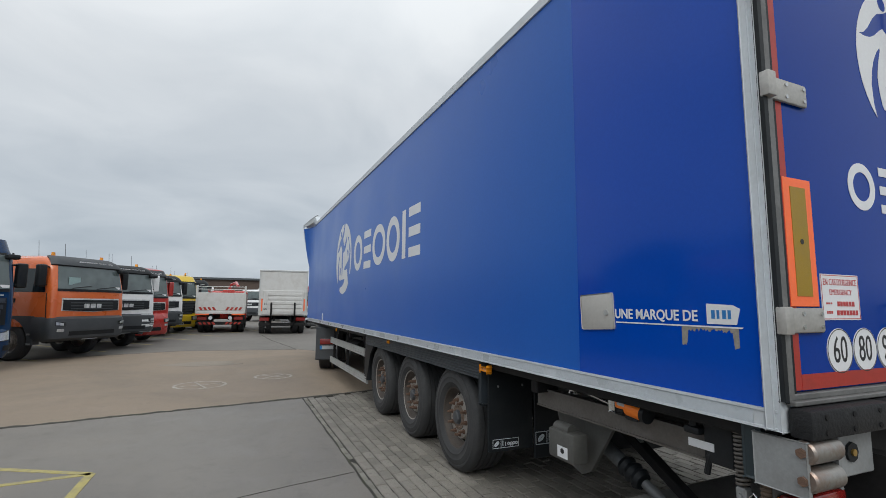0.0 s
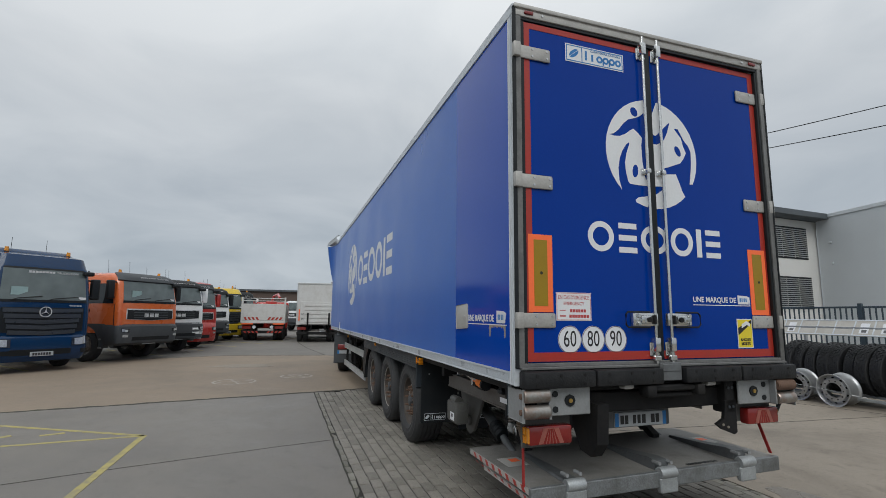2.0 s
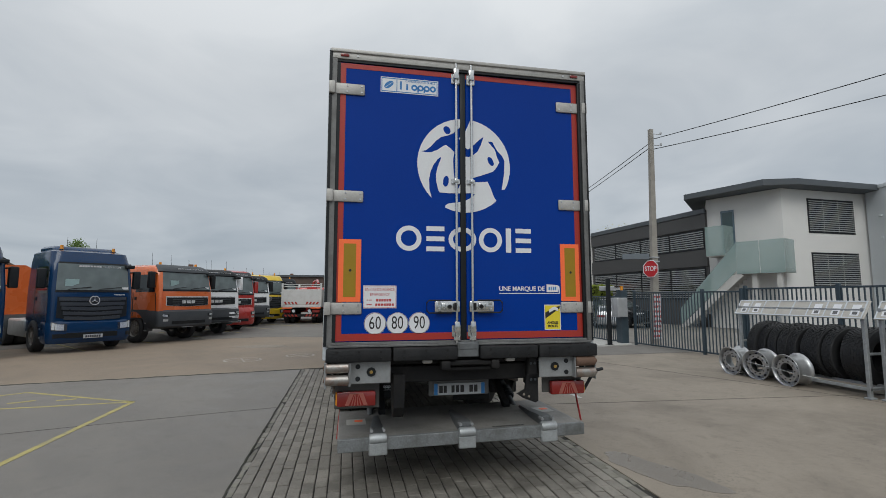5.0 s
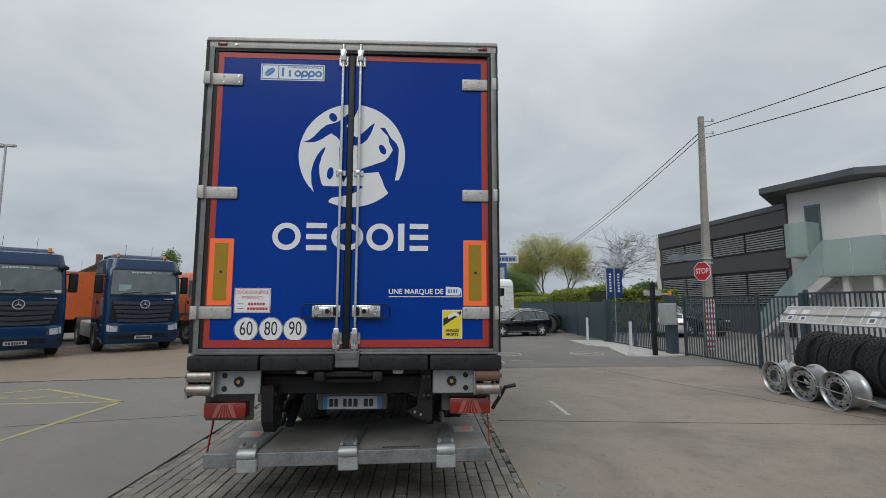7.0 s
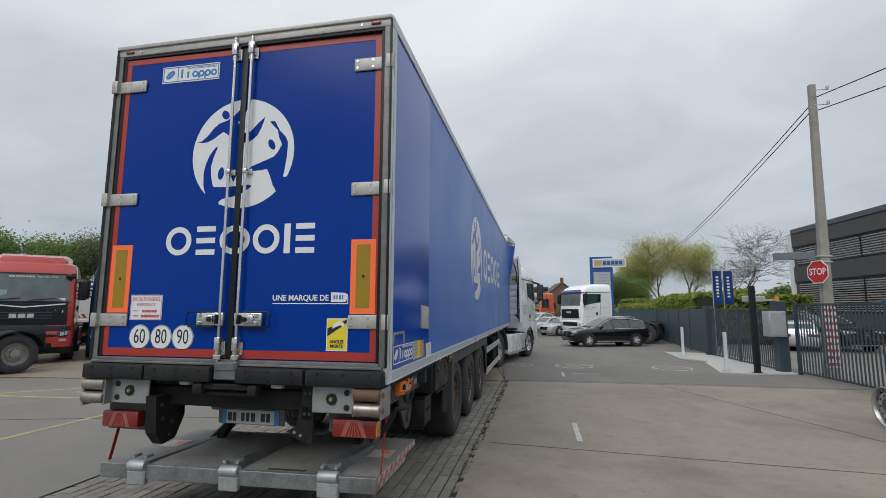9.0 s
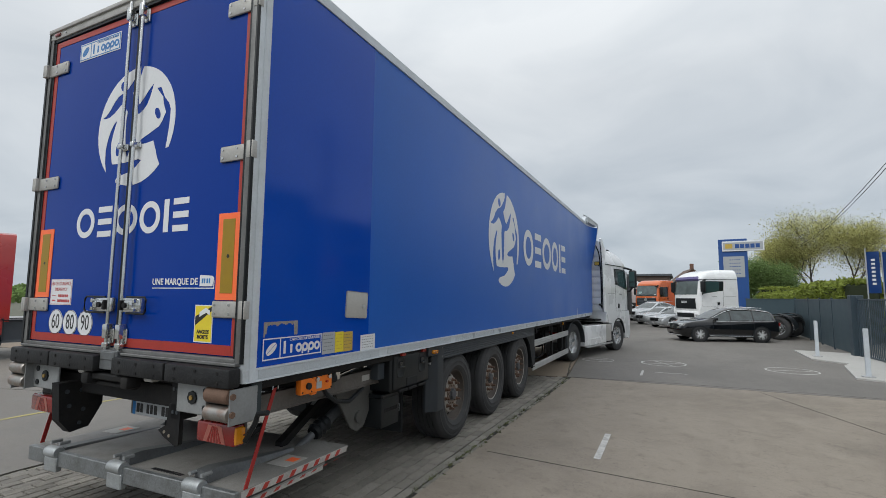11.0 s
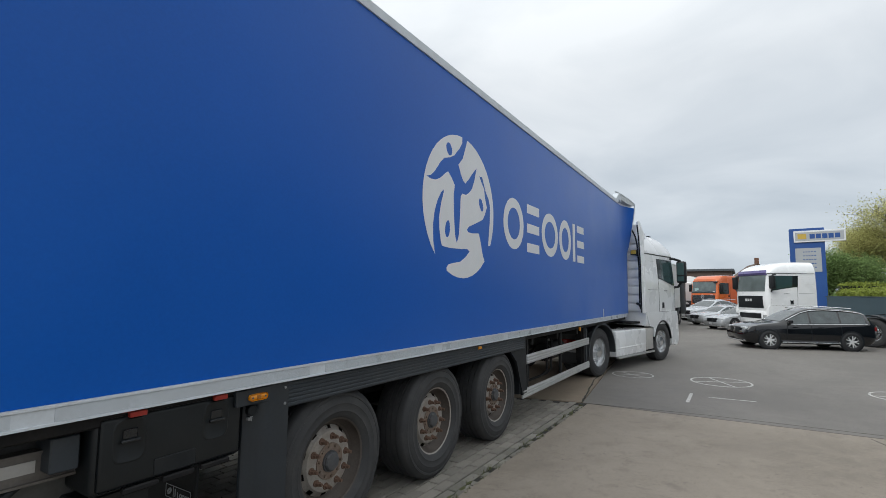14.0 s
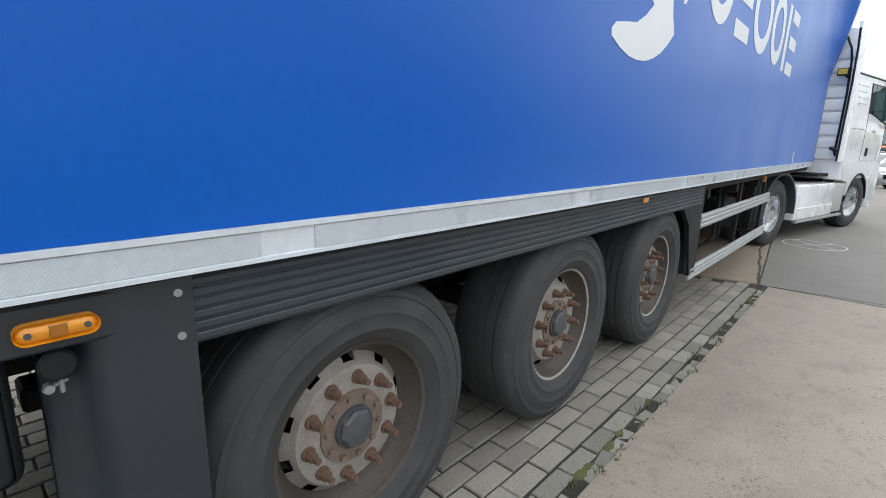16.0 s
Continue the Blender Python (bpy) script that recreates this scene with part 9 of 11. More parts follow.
cy(bm, (0.12, 0.0, 1.95), (0.12, 0.0, 2.1), 0.06, 14, 0.05)
part("beacon", bm, LAMP_AMBER, gbox, "amber beacon")
bm = nb()
bx(bm, (-0.75, -0.04, 1.93), (-0.20, 0.16, 2.10), 0.02)
bx(bm, (-0.2, 0.0, 1.96), (0.1, 0.1, 2.02), 0.005)
part("camera_box", bm, GALV_LIGHT, gbox, "grey camera box")
for x, y in ((7.25, 15.75), (7.29, 11.58)):
    b = thing("bollard", "slim white metal bollard with a foot plate", "bollard", pose(x, y, 0.035), "bollards by the gate")
    bm = nb()
    bx(bm, (-0.045, -0.03, 0), (0.045, 0.03, 1.05), 0.008)
    part("post", bm, ALU_WHITE, b, "pale post")
    bm = nb()
    bx(bm, (-0.11, -0.09, 0), (0.11, 0.09, 0.02), 0.004)
    part("foot", bm, GALV_LIGHT, b)
# utility pole with stop sign
pole = thing("utility_pole", "weathered concrete utility pole with striped foot", "pole", pose(9.55, 11.0, 0, 0.35, 1.0, 0))
bm = nb()
rings = []
for z, w, d in ((0, 0.14, 0.11), (2.0, 0.112, 0.09), (5.0, 0.09, 0.072), (7.85, 0.075, 0.06)):
    rings.append([(-w, -d, z), (w, -d, z), (w, d, z), (-w, d, z)])
loft(bm, rings)
part("shaft", bm, POLE_CONC, pole, "tapered concrete shaft", 0)
for k in range(9):
    for j in range(3):
        bm = nb()
        bx(bm, (-0.144 + 0.097 * j, -0.1135, 0.29 + 0.172 * k + 0.008 * ((j * 7 + k) % 3)), (-0.144 + 0.097 * j + 0.088, -0.1085, 0.29 + 0.172 * k + 0.085))
        part("red_block", bm, RED_TAPE, pole, "worn red painted block", 0)
bm = nb()
bx(bm, (-0.147, -0.1120, 0.25), (0.147, -0.1060, 1.80))
part("white_ground", bm, ALU_WHITE, pole, "worn white painted ground", 0)
for z in (7.2, 7.62):
    bm = nb()
    cy(bm, (-0.05, -0.2, z), (0.28, -0.2, z), 0.012, 8)
    lathe(bm, [(0.0, -0.05), (0.03, -0.05), (0.04, 0), (0.03, 0.05), (0, 0.06)], (0.27, -0.2, z + 0.05), "z", 12)
    part("insulator", bm, GALV_LIGHT, pole, "small insulator on an arm")
for z in (2.95, 3.1):
    bm = nb()
    bx(bm, (-0.15, -0.115, z), (0.15, 0.105, z + 0.04), 0.004)
    part("clamp_band", bm, GALV_LIGHT, pole)
stop = thing("stop_sign", "red octagonal stop sign with white edge", "sign", pose(9.38, 10.86, 2.70, 0, 0, -70))
bm = nb()
oct_ = [(0.325 * math.cos(radians(22.5 + 45 * k)), 0.325 * math.sin(radians(22.5 + 45 * k))) for k in range(8)]
prism(bm, oct_, "y", -0.012, 0.0)
part("plate", bm, WHITE_VINYL, stop, "white edged plate", 0)
bm = nb()
prism(bm, [(x * 0.92, z * 0.92) for x, z in oct_], "y", -0.0145, -0.011)
part("red_field", bm, mat("stop_red", (0.48, 0.02, 0.025), 0.35), stop, "", 0)
writing("STOP", 0.24, WHITE_VINYL, stop, pose(0, -0.0152, 0), width=0.47, bold=0.004)
bm = nb()
bx(bm, (-0.95, -0.03, 3.05), (-0.02, 0.02, 3.25), 0.01)
one("direction_sign", bm, mat("sign_back_grey", (0.13, 0.15, 0.17), 0.5), "grey back of a small direction sign", "sign", pose(9.42, 10.95, 0, 0, 0, -18))
# overhead cables sag from the pole
def cable(a, b, sag, r=0.014):
    bm = nb()
    a, b = Vector(a), Vector(b)
    tube(bm, [a + (b - a) * (k / 24) - Vector((0, 0, sag * 4 * (k / 24) * (1 - k / 24))) for k in range(25)], r, 5)
    one("overhead_cable", bm, BLACK, "thin black overhead cable", "cable", group="overhead cables")


cable((9.75, 11.0, 7.42), (15.8, 70, 8.1), 1.2)
cable((9.75, 11.0, 7.24), (15.8, 70, 7.9), 1.2)
cable((9.75, 11.0, 7.50), (24.0, -14.0, 9.75), 0.5)
cable((9.75, 11.0, 7.12), (24.4, -14.0, 8.9), 0.6)

# tall lamp post with a small letter board, behind the lorries
lp = thing("lamp_post", "tall grey lamp post with twin heads", "lamp post", pose(-24.5, 24.2, 0))
bm = nb()
cy(bm, (0, 0, 0), (0, 0, 10.9), 0.11, 14, 0.06)
part("mast", bm, GALV_LIGHT, lp, "tapered grey mast")
for s in (-1, 1):
    bm = nb()
    bx(bm, (s * 0.1, -0.12, 10.85), (s * 0.55, 0.12, 11.0), 0.02)
    part("lamp_head", bm, GALV_LIGHT, lp)
bm = nb()
bx(bm, (-0.30, -0.14, 3.9), (0.30, -0.11, 4.5), 0.004)
bd = part("letter_board", bm, WHITE_VINYL, lp, "white square board with a red letter")
writing("B", 0.5, RED_INK, bd, pose(0, -0.142, 4.2) @ pose(0, 0, 0, 0, 0, 0), bold=0.01)

# banners and totem sign
SIGN_NAVY = mat("totem_blue", (0.018, 0.075, 0.27), 0.35, var=0.08, scale=2, bump=0.02)
for k, x in enumerate((9.80, 10.30)):
    b = thing("banner_flag", "upright blue banner on a pale mast", "flag", pose(x, 19.7 + 0.2 * k, 0, 0, 0, -20), "blue banners by the entrance")
    bm = nb()
    cy(bm, (-0.19, 0, 0), (-0.19, 0, 3.55), 0.02, 8)
    part("mast", bm, GALV_LIGHT, b)
    bm = nb()
    rows = []
    for j in range(9):
        z = 1.95 + 1.47 * j / 8
        rows.append([(-0.17 + 0.34 * i / 4, 0.015 * math.sin(2.1 * j + i), z) for i in range(5)])
    g = [[bm.verts.new(p) for p in r] for r in rows]
    for a, c in zip(g, g[1:]):
        for i in range(4):
            bm.faces.new((a[i], a[i + 1], c[i + 1], c[i]))
    bmesh.ops.solidify(bm, geom=bm.faces[:], thickness=0.006)
    cl = part("cloth", bm, SIGN_NAVY, b, "blue banner cloth with white bars")
    for j in range(7):
        bm = nb()
        z = 2.25 + 0.14 * j
        bx(bm, (-0.05, -0.030, z), (0.05, -0.024, z + 0.07))
        part("white_bar", bm, WHITE_VINYL, cl, "", 0)
totem = thing("totem_sign", "tall blue dealer totem with a white cross panel", "sign", pose(7.95, 47, 0, 0, 0, -6))
bm = nb()
bx(bm, (-1.1, 0, 0), (1.1, 0.35, 7.0), 0.02)
part("column", bm, SIGN_NAVY, totem, "blue column")
bm = nb()
bx(bm, (-0.80, -0.12, 5.9), (2.35, -0.02, 6.8), 0.02)
cp = part("cross_panel", bm, WHITE_VINYL, totem, "white cross panel with blue edge")
bm = nb()
bx(bm, (-0.70, -0.13, 6.02), (2.25, -0.118, 6.68))
part("panel_face", bm, PLATE_WHITE, cp, "", 0)
blocks(cp, pose(1.15, -0.132, 6.34), 1.9, 0.36, 5, SIGN_NAVY, "brand_shape", 3, 0.18)
bm = nb()
bx(bm, (-0.55, -0.135, 6.15), (0.0, -0.13, 6.55))
part("brand_mark", bm, SIGN_OCHRE, cp, "", 0)
bm = nb()
bx(bm, (-0.75, -0.03, 3.6), (0.85, 0.01, 5.45), 0.01)
ip = part("info_panel", bm, PLATE_WHITE, totem, "white information panel")
for k in range(5):
    blocks(ip, pose(0.15, -0.032, 5.15 - 0.30 * k), 0.85, 0.06, 5, SIGN_NAVY, "small_print", 20 + k, 0.3)

# ---- tyre racks and loose rims ----
def tread_tyre(r, w, lugs, seed):
    """A new lorry tyre lying on a rack, axis along y, with cross lugs on its tread."""
    bm = nb()
    h = w / 2
    lathe(bm, [(0.285, -h * 0.7), (0.33, -h * 0.9), (r - 0.1, -h), (r - 0.03, -h * 0.93), (r - 0.012, -h * 0.8), (r - 0.012, h * 0.8), (r - 0.03, h * 0.93), (r - 0.1, h), (0.33, h * 0.9), (0.285, h * 0.7), (0.285, -h * 0.7)], (0, 0, 0), "y", 40)
    rr = random.Random(seed)
    for k in range(lugs):
        a = 2 * math.pi * k / lugs
        for y0, y1, sh in ((-0.80, -0.44, 0.0), (-0.38, -0.04, 0.5), (0.04, 0.38, 0.0), (0.44, 0.80, 0.5)):
            b = a + sh * 2 * math.pi / lugs
            m = pose(0, 0, 0, 0, -math.degrees(b), 0)
            bx(bm, (r - 0.02, y0 * h, -0.40 * math.pi * r / lugs * 1.5), (r - 0.004, y1 * h, 0.40 * math.pi * r / lugs * 1.5), 0, m=m)
    return mesh_of("tyre", bm, TYRE_NEW, 30)


TREADS = [tread_tyre(0.50, 0.225, 34, 1), tread_tyre(0.52, 0.24, 26, 2), tread_tyre(0.485, 0.21, 48, 3)]
SHEET = mat("weathered_white_sheet", (0.46, 0.44, 0.40), 0.6, var=0.12, scale=5, bump=0.1, dirt=(0.36, 0.33, 0.29), dirt_amount=0.6, dirt_scale=4)


def rack(y0, y1, x0, seed):
    r = thing("tyre_rack", "galvanised tyre rack with a white price board", "rack", pose(x0, 0, 0), "tyre racks along the fence")
    for y in (y0 + 0.03, y1 - 0.03):
        bm = nb()
        bx(bm, (-0.03, y - 0.03, 0.02), (0.03, y + 0.03, 1.52), 0.006)
        bx(bm, (-0.07, y - 0.06, 0), (0.07, y + 0.06, 0.03), 0.006)
        part("post", bm, GALV, r, "galvanised post")
        bm = nb()
        bx(bm, (1.0, y - 0.03, 0), (1.06, y + 0.03, 1.6), 0.006)
        bx(bm, (0.03, y - 0.025, 0.14), (1.0, y + 0.025, 0.19), 0.004)
        bx(bm, (0.03, y - 0.025, 0.72), (1.0, y + 0.025, 0.76), 0.004)
        part("end_frame", bm, GALV, r, "galvanised end frame")
    for x in (0.0, 0.30, 0.75, 1.03):
        bm = nb()
        z = 0.13 if x in (0.0, 1.03) else 0.17
        bx(bm, (x - 0.025, y0, z), (x + 0.025, y1, z + 0.05), 0.004)
        part("rail", bm, GALV, r, "galvanised rail")
    bm = nb()
    bx(bm, (-0.02, y0, 1.46), (0.02, y1, 1.50), 0.004)
    part("top_rail", bm, GALV, r)
    bm = nb()
    bx(bm, (-0.18, y0 - 0.05, -0.008), (0.18, y1 + 0.02, 0.008), 0.003)
    bo = part("price_board", bm, SHEET, r, "weathered white board with paper labels")
    bo.matrix_basis = pose(0.0, 0, 1.48, 0, -58, 0)
    n = 8
    for k in range(n + 1):
        bm = nb()
        y = y0 + (y1 - y0) * k / n
        bx(bm, (-0.178, y - 0.012, 0.008), (0.178, y + 0.012, 0.016), 0.002)
        part("board_strip", bm, ALU_WHITE, bo)
    for x in (-0.165, 0.165):
        bm = nb()
        bx(bm, (x - 0.012, y0, 0.008), (x + 0.012, y1, 0.017), 0.002)
        part("board_strip", bm, ALU_WHITE, bo)
    rr = random.Random(seed)
    for k in range(n):
        if rr.random() < 0.75:
            bm = nb()
            y = y0 + (y1 - y0) * (k + 0.5) / n + rr.uniform(-0.04, 0.04)
            bx(bm, (-0.12, y - 0.075, 0.009), (0.10, y + 0.075, 0.011))
            lb = part("paper_label", bm, WHITE_VINYL, bo, "crumpled paper label", 0)
            bm = nb()
            bx(bm, (-0.10, y - 0.045, 0.011), (-0.04, y + 0.04, 0.0118))
            part("label_print", bm, GREY_INK, lb, "", 0)
    y = y0 + 0.22
    k = 0
    while y < y1 - 0.12:
        me = TREADS[(k * 7 + seed) % 3]
        shared_t = tagged(new("tyre", me), "new black lorry tyre standing on the rack", "tyre", "tyres on the racks")
        shared_t.matrix_basis = pose(x0 + 0.55 + rr.uniform(-0.045, 0.03), y, 0.66 + rr.uniform(-0.01, 0.01), rr.uniform(-4, 4), rr.uniform(0, 90), rr.uniform(-8, 8))
        y += 0.237 + rr.uniform(-0.008, 0.02)
        k += 1


rack(2.30, 5.0, 7.52, 4)
rack(-0.6, 2.16, 7.62, 9)
bm = nb()
# profile from the bolt face out over the flange and back along the barrel; the face looks to -y
lathe(bm, [(0.140, -0.085), (0.212, -0.085), (0.222, -0.075), (0.245, -0.045), (0.266, -0.04), (0.272, -0.07), (0.282, -0.105), (0.290, -0.12), (0.303, -0.125), (0.306, -0.115), (0.294, -0.10), (0.286, -0.06), (0.262, -0.03), (0.258, 0.12), (0.272, 0.165), (0.284, 0.19), (0.303, 0.205), (0.303, 0.217), (0.288, 0.212), (0.262, 0.18), (0.248, 0.12), (0.246, -0.02), (0.225, -0.055), (0.212, -0.066), (0.140, -0.066), (0.140, -0.085)], (0, 0, 0), "y", 44)
RIM_DULL = mat("dull_cast_rim", (0.48, 0.49, 0.50), 0.35, metal=0.75, var=0.12, scale=8, bump=0.05, dirt=(0.3, 0.29, 0.27), dirt_amount=0.4)
ME_LOOSE = mesh_of("rim_ring", bm, RIM_DULL, 35)
bm = nb()
disc(bm, (0, 0, 0), "y", 0.0125, 0.02, 8)
ME_HOLE = mesh_of("bolt_hole", bm, BLACK_STEEL, 0)
bm = nb()
disc(bm, (0, 0, 0), "y", 0.020, 0.03, 10)
ME_HAND = mesh_of("hand_hole", bm, BLACK_STEEL, 0)
for x, y, turn, lean in ((7.34, 5.02, -88, 4), (7.36, 4.36, -84, 5), (7.31, 3.60, -91, 4)):
    rm = tagged(new("wheel_rim", ME_LOOSE), "used dull aluminium lorry rim standing on the ground", "rim", "loose rims before the rack")
    rm.matrix_basis = pose(x, y, 0.303, lean, 0, turn)
    for k in range(10):
        a = 2 * math.pi * k / 10
        shared("bolt_hole", ME_HOLE, rm, pose(0.175 * math.cos(a), -0.0835, 0.175 * math.sin(a)))
    for k in range(10):
        a = 2 * math.pi * (k + 0.5) / 10
        shared("hand_hole", ME_HAND, rm, pose(0.2335 * math.cos(a), -0.058, 0.231 * math.sin(a), 0, 0, 0))
bm = nb()
tube(bm, [(7.5, 5.1, 0.9), (7.35, 4.9, 0.55), (7.25, 4.6, 0.34), (7.2, 4.2, 0.32), (7.2, 3.8, 0.30), (7.25, 3.4, 0.25), (7.5, 3.2, 0.2)], 0.006, 6)
one("lashing_cord", bm, GALV_LIGHT, "pale cord lashing the rims together", "cord")


# ---- passenger cars ----
def outline(y0, y1, w, z, r0, r1, n=5):
    """A rounded outline seen from above; r0 rounds the tail, r1 the nose."""
    pts = []
    for cx, cyy, r, a0 in ((w - r1, y1 - r1, r1, 0), (-w + r1, y1 - r1, r1, 90), (-w + r0, y0 + r0, r0, 180), (w - r0, y0 + r0, r0, 270)):
        for k in range(n + 1):
            a = radians(a0 + 90 * k / n)
            pts.append((cx + r * math.cos(a), cyy + r * math.sin(a), z))
    return pts


bm = nb()
lathe(bm, [(0.225, -0.10), (0.245, -0.115), (0.31, -0.12), (0.352, -0.10), (0.362, -0.07), (0.362, 0.07), (0.352, 0.10), (0.31, 0.12), (0.245, 0.115), (0.225, 0.10), (0.225, -0.10)], (0, 0, 0), "x", 32)
ME_CAR_TYRE = mesh_of("tyre", bm, TYRE_NEW, 35)
bm = nb()
lathe(bm, [(0.225, -0.1), (0.232, 0.10), (0.222, 0.10), (0.212, 0.05), (0.205, -0.02)], (0, 0, 0), "x", 32)
ALLOY = mat("alloy_wheel", (0.70, 0.71, 0.72), 0.3, metal=0.3, var=0.06, bump=0.02)
ME_CAR_RIM = mesh_of("wheel", bm, ALLOY, 30)
bm = nb()
star_pts = []
for k in range(5):
    for da, rr in ((-0.30, 0.224), (-0.20, 0.224), (0.0, 0.11), (0.20, 0.224), (0.30, 0.224), (0.42, 0.075), (0.84, 0.075)):
        a = 2 * math.pi * k / 5 + da
        star_pts.append((rr * math.cos(a), rr * math.sin(a)))
prism(bm, star_pts, "x", 0.080, 0.108)
ME_CAR_SPOKES = mesh_of("spokes", bm, ALLOY, 30)


SUV_TOP = ((-2.33, 0.70), (-2.30, 0.98), (-2.20, 1.20), (-2.02, 1.44), (-1.85, 1.53), (-1.3, 1.61), (-0.6, 1.645), (-0.1, 1.61), (0.22, 1.51), (0.62, 1.29), (1.0, 1.075), (1.15, 1.045), (1.7, 0.985), (2.05, 0.91), (2.22, 0.83), (2.33, 0.66))
SALOON_TOP = ((-2.33, 0.66), (-2.28, 0.92), (-2.0, 1.02), (-1.62, 1.08), (-1.1, 1.33), (-0.7, 1.42), (-0.2, 1.445), (0.15, 1.39), (0.6, 1.17), (0.98, 0.97), (1.15, 0.935), (1.7, 0.86), (2.05, 0.79), (2.22, 0.72), (2.33, 0.58))


def along(rows, y):
    for p, q in zip(rows, rows[1:]):
        if y <= q[0]:
            return p[1] + (q[1] - p[1]) * (y - p[0]) / (q[0] - p[0])
    return rows[-1][1]


def car(label, m, body, suv=True, group="parked cars"):
    c = thing("car", label, "car", m, group)
    tops = SUV_TOP if suv else SALOON_TOP
    h = 1.64 if suv else 1.44
    b = 1.0 if suv else 0.88
    g = 0.22 if suv else 0.16
    w = 0.945 if suv else 0.91
    L0, L1 = -2.33, 2.33

    def section(y):
        """Half of a cross-section at y, from the sill up to the middle of the roof."""
        f = min(1.0, (L1 - abs(y)) / 0.5)
        ww = w - 0.16 * (1 - math.sqrt(max(0.0, 1 - (1 - f) ** 2)))
        t = along(tops, y)
        up = max(0.0, min(1.0, (t - b) / (h - b)))
        belt = min(b - 0.03 + 0.02 * (-y), t - 0.035)
        rw = ww - 0.10 - 0.20 * up
        lift = 0.12 * (1 - min(1.0, f * 1.6))
        return [(ww - 0.12, g + lift), (ww - 0.015, g + 0.16 + lift * 0.6), (ww, min(g + 0.40, belt - 0.12)), (ww - 0.005, belt - 0.06), (ww - 0.035, belt), (rw + 0.02, t - 0.075 * (0.4 + 0.6 * up)), (rw - 0.05, t - 0.035 * (0.4 + 0.6 * up)), (rw - 0.28, t - 0.008), (0.0, t)]
    ys = [L0 + (L1 - L0) * k / 56 for k in range(57)]
    bm = nb()
    rings = []
    for y in ys:
        half = section(y)
        rings.append([(x, y, z) for x, z in half] + [(-x, y, z) for x, z in reversed(half[:-1])])
    loft(bm, rings)
    bd = part("body", bm, body, c, "", 50)
    ho = bd

    def glass(name, rows, material=CAR_GLASS, label=""):
        """A pane over a grid of points, 6 mm proud of the body."""
        bm = nb()
        vs = [[bm.verts.new(p) for p in r] for r in rows]
        for r0, r1 in zip(vs, vs[1:]):
            for k in range(len(r0) - 1):
                bm.faces.new((r0[k], r0[k + 1], r1[k + 1], r1[k]))
        bmesh.ops.recalc_face_normals(bm, faces=bm.faces[:])
        if sum(f.normal.dot(Vector((f.calc_center_median().x, f.calc_center_median().y * 0.3, 0.6))) for f in bm.faces) < 0:
            bmesh.ops.reverse_faces(bm, faces=bm.faces[:])
        bmesh.ops.solidify(bm, geom=bm.faces[:], thickness=0.012)
        return part(name, bm, material, ho, label, 60)

    def side_point(y, f, sd, o=0.008):
        s_ = section(y)
        p, q = s_[4], s_[5]
        return (sd * (p[0] + (q[0] - p[0]) * f + o), y, p[1] + (q[1] - p[1]) * f)

    def top_point(y, f, o=0.008):
        s_ = section(y)
        x = f * (s_[6][0])
        ax = abs(x)
        z = s_[8][1] + (s_[7][1] - s_[8][1]) * min(1, ax / s_[7][0]) if ax <= s_[7][0] else s_[7][1] + (s_[6][1] - s_[7][1]) * (ax - s_[7][0]) / (s_[6][0] - s_[7][0])
        return (x, y + (o if y > -0.5 else -o), z + o)
    rear = -1.95 if suv else -1.35
    for sd in (-1, 1):
        for y0, y1 in ((rear, -1.12), (-1.06, -0.08), (-0.02, 0.72)):
            n = 8
            glass("side_window", [[side_point(y0 + (y1 - y0) * k / n, f, sd) for f in (0.10, 0.35, 0.65, 0.90)] for k in range(n + 1)])
        bm = nb()
        tube(bm, [side_point(rear - 0.05 + (0.82 - rear + 0.05) * k / 20, 0.98, sd, 0.020) for k in range(21)], 0.014, 6)
        tube(bm, [side_point(rear - 0.05 + (0.82 - rear + 0.05) * k / 20, 0.04, sd, 0.016) for k in range(21)], 0.010, 6)
        part("window_trim", bm, CHROME, ho, "chrome window trim")
        bm = nb()
        bx(bm, (sd * (w - 0.05), -1.0, g + 0.06), (sd * (w + 0.012), 1.0, g + 0.10), 0.01)
        part("sill_trim", bm, CHROME if suv else BLACK, ho, "thin sill trim")
        for y in (-1.09, -0.05, 0.80):
            bm = nb()
            bx(bm, (sd * (w - 0.03), y - 0.006, g + 0.18), (sd * (w + 0.003), y + 0.006, b - 0.06))
            part("door_gap", bm, BLACK, ho)
    n = 8
    glass("windscreen", [[top_point(0.26 + (0.96 - 0.26) * k / n, f) for f in (-0.98, -0.7, -0.35, 0, 0.35, 0.7, 0.98)] for k in range(n + 1)])
    r0, r1 = (-2.19, -2.0) if suv else (-1.60, -1.05)
    glass("rear_window", [[top_point(r0 + (r1 - r0) * k / n, f) for f in (-0.92, -0.5, 0, 0.5, 0.92)] for k in range(n + 1)])
    ty = L0 + 0.20
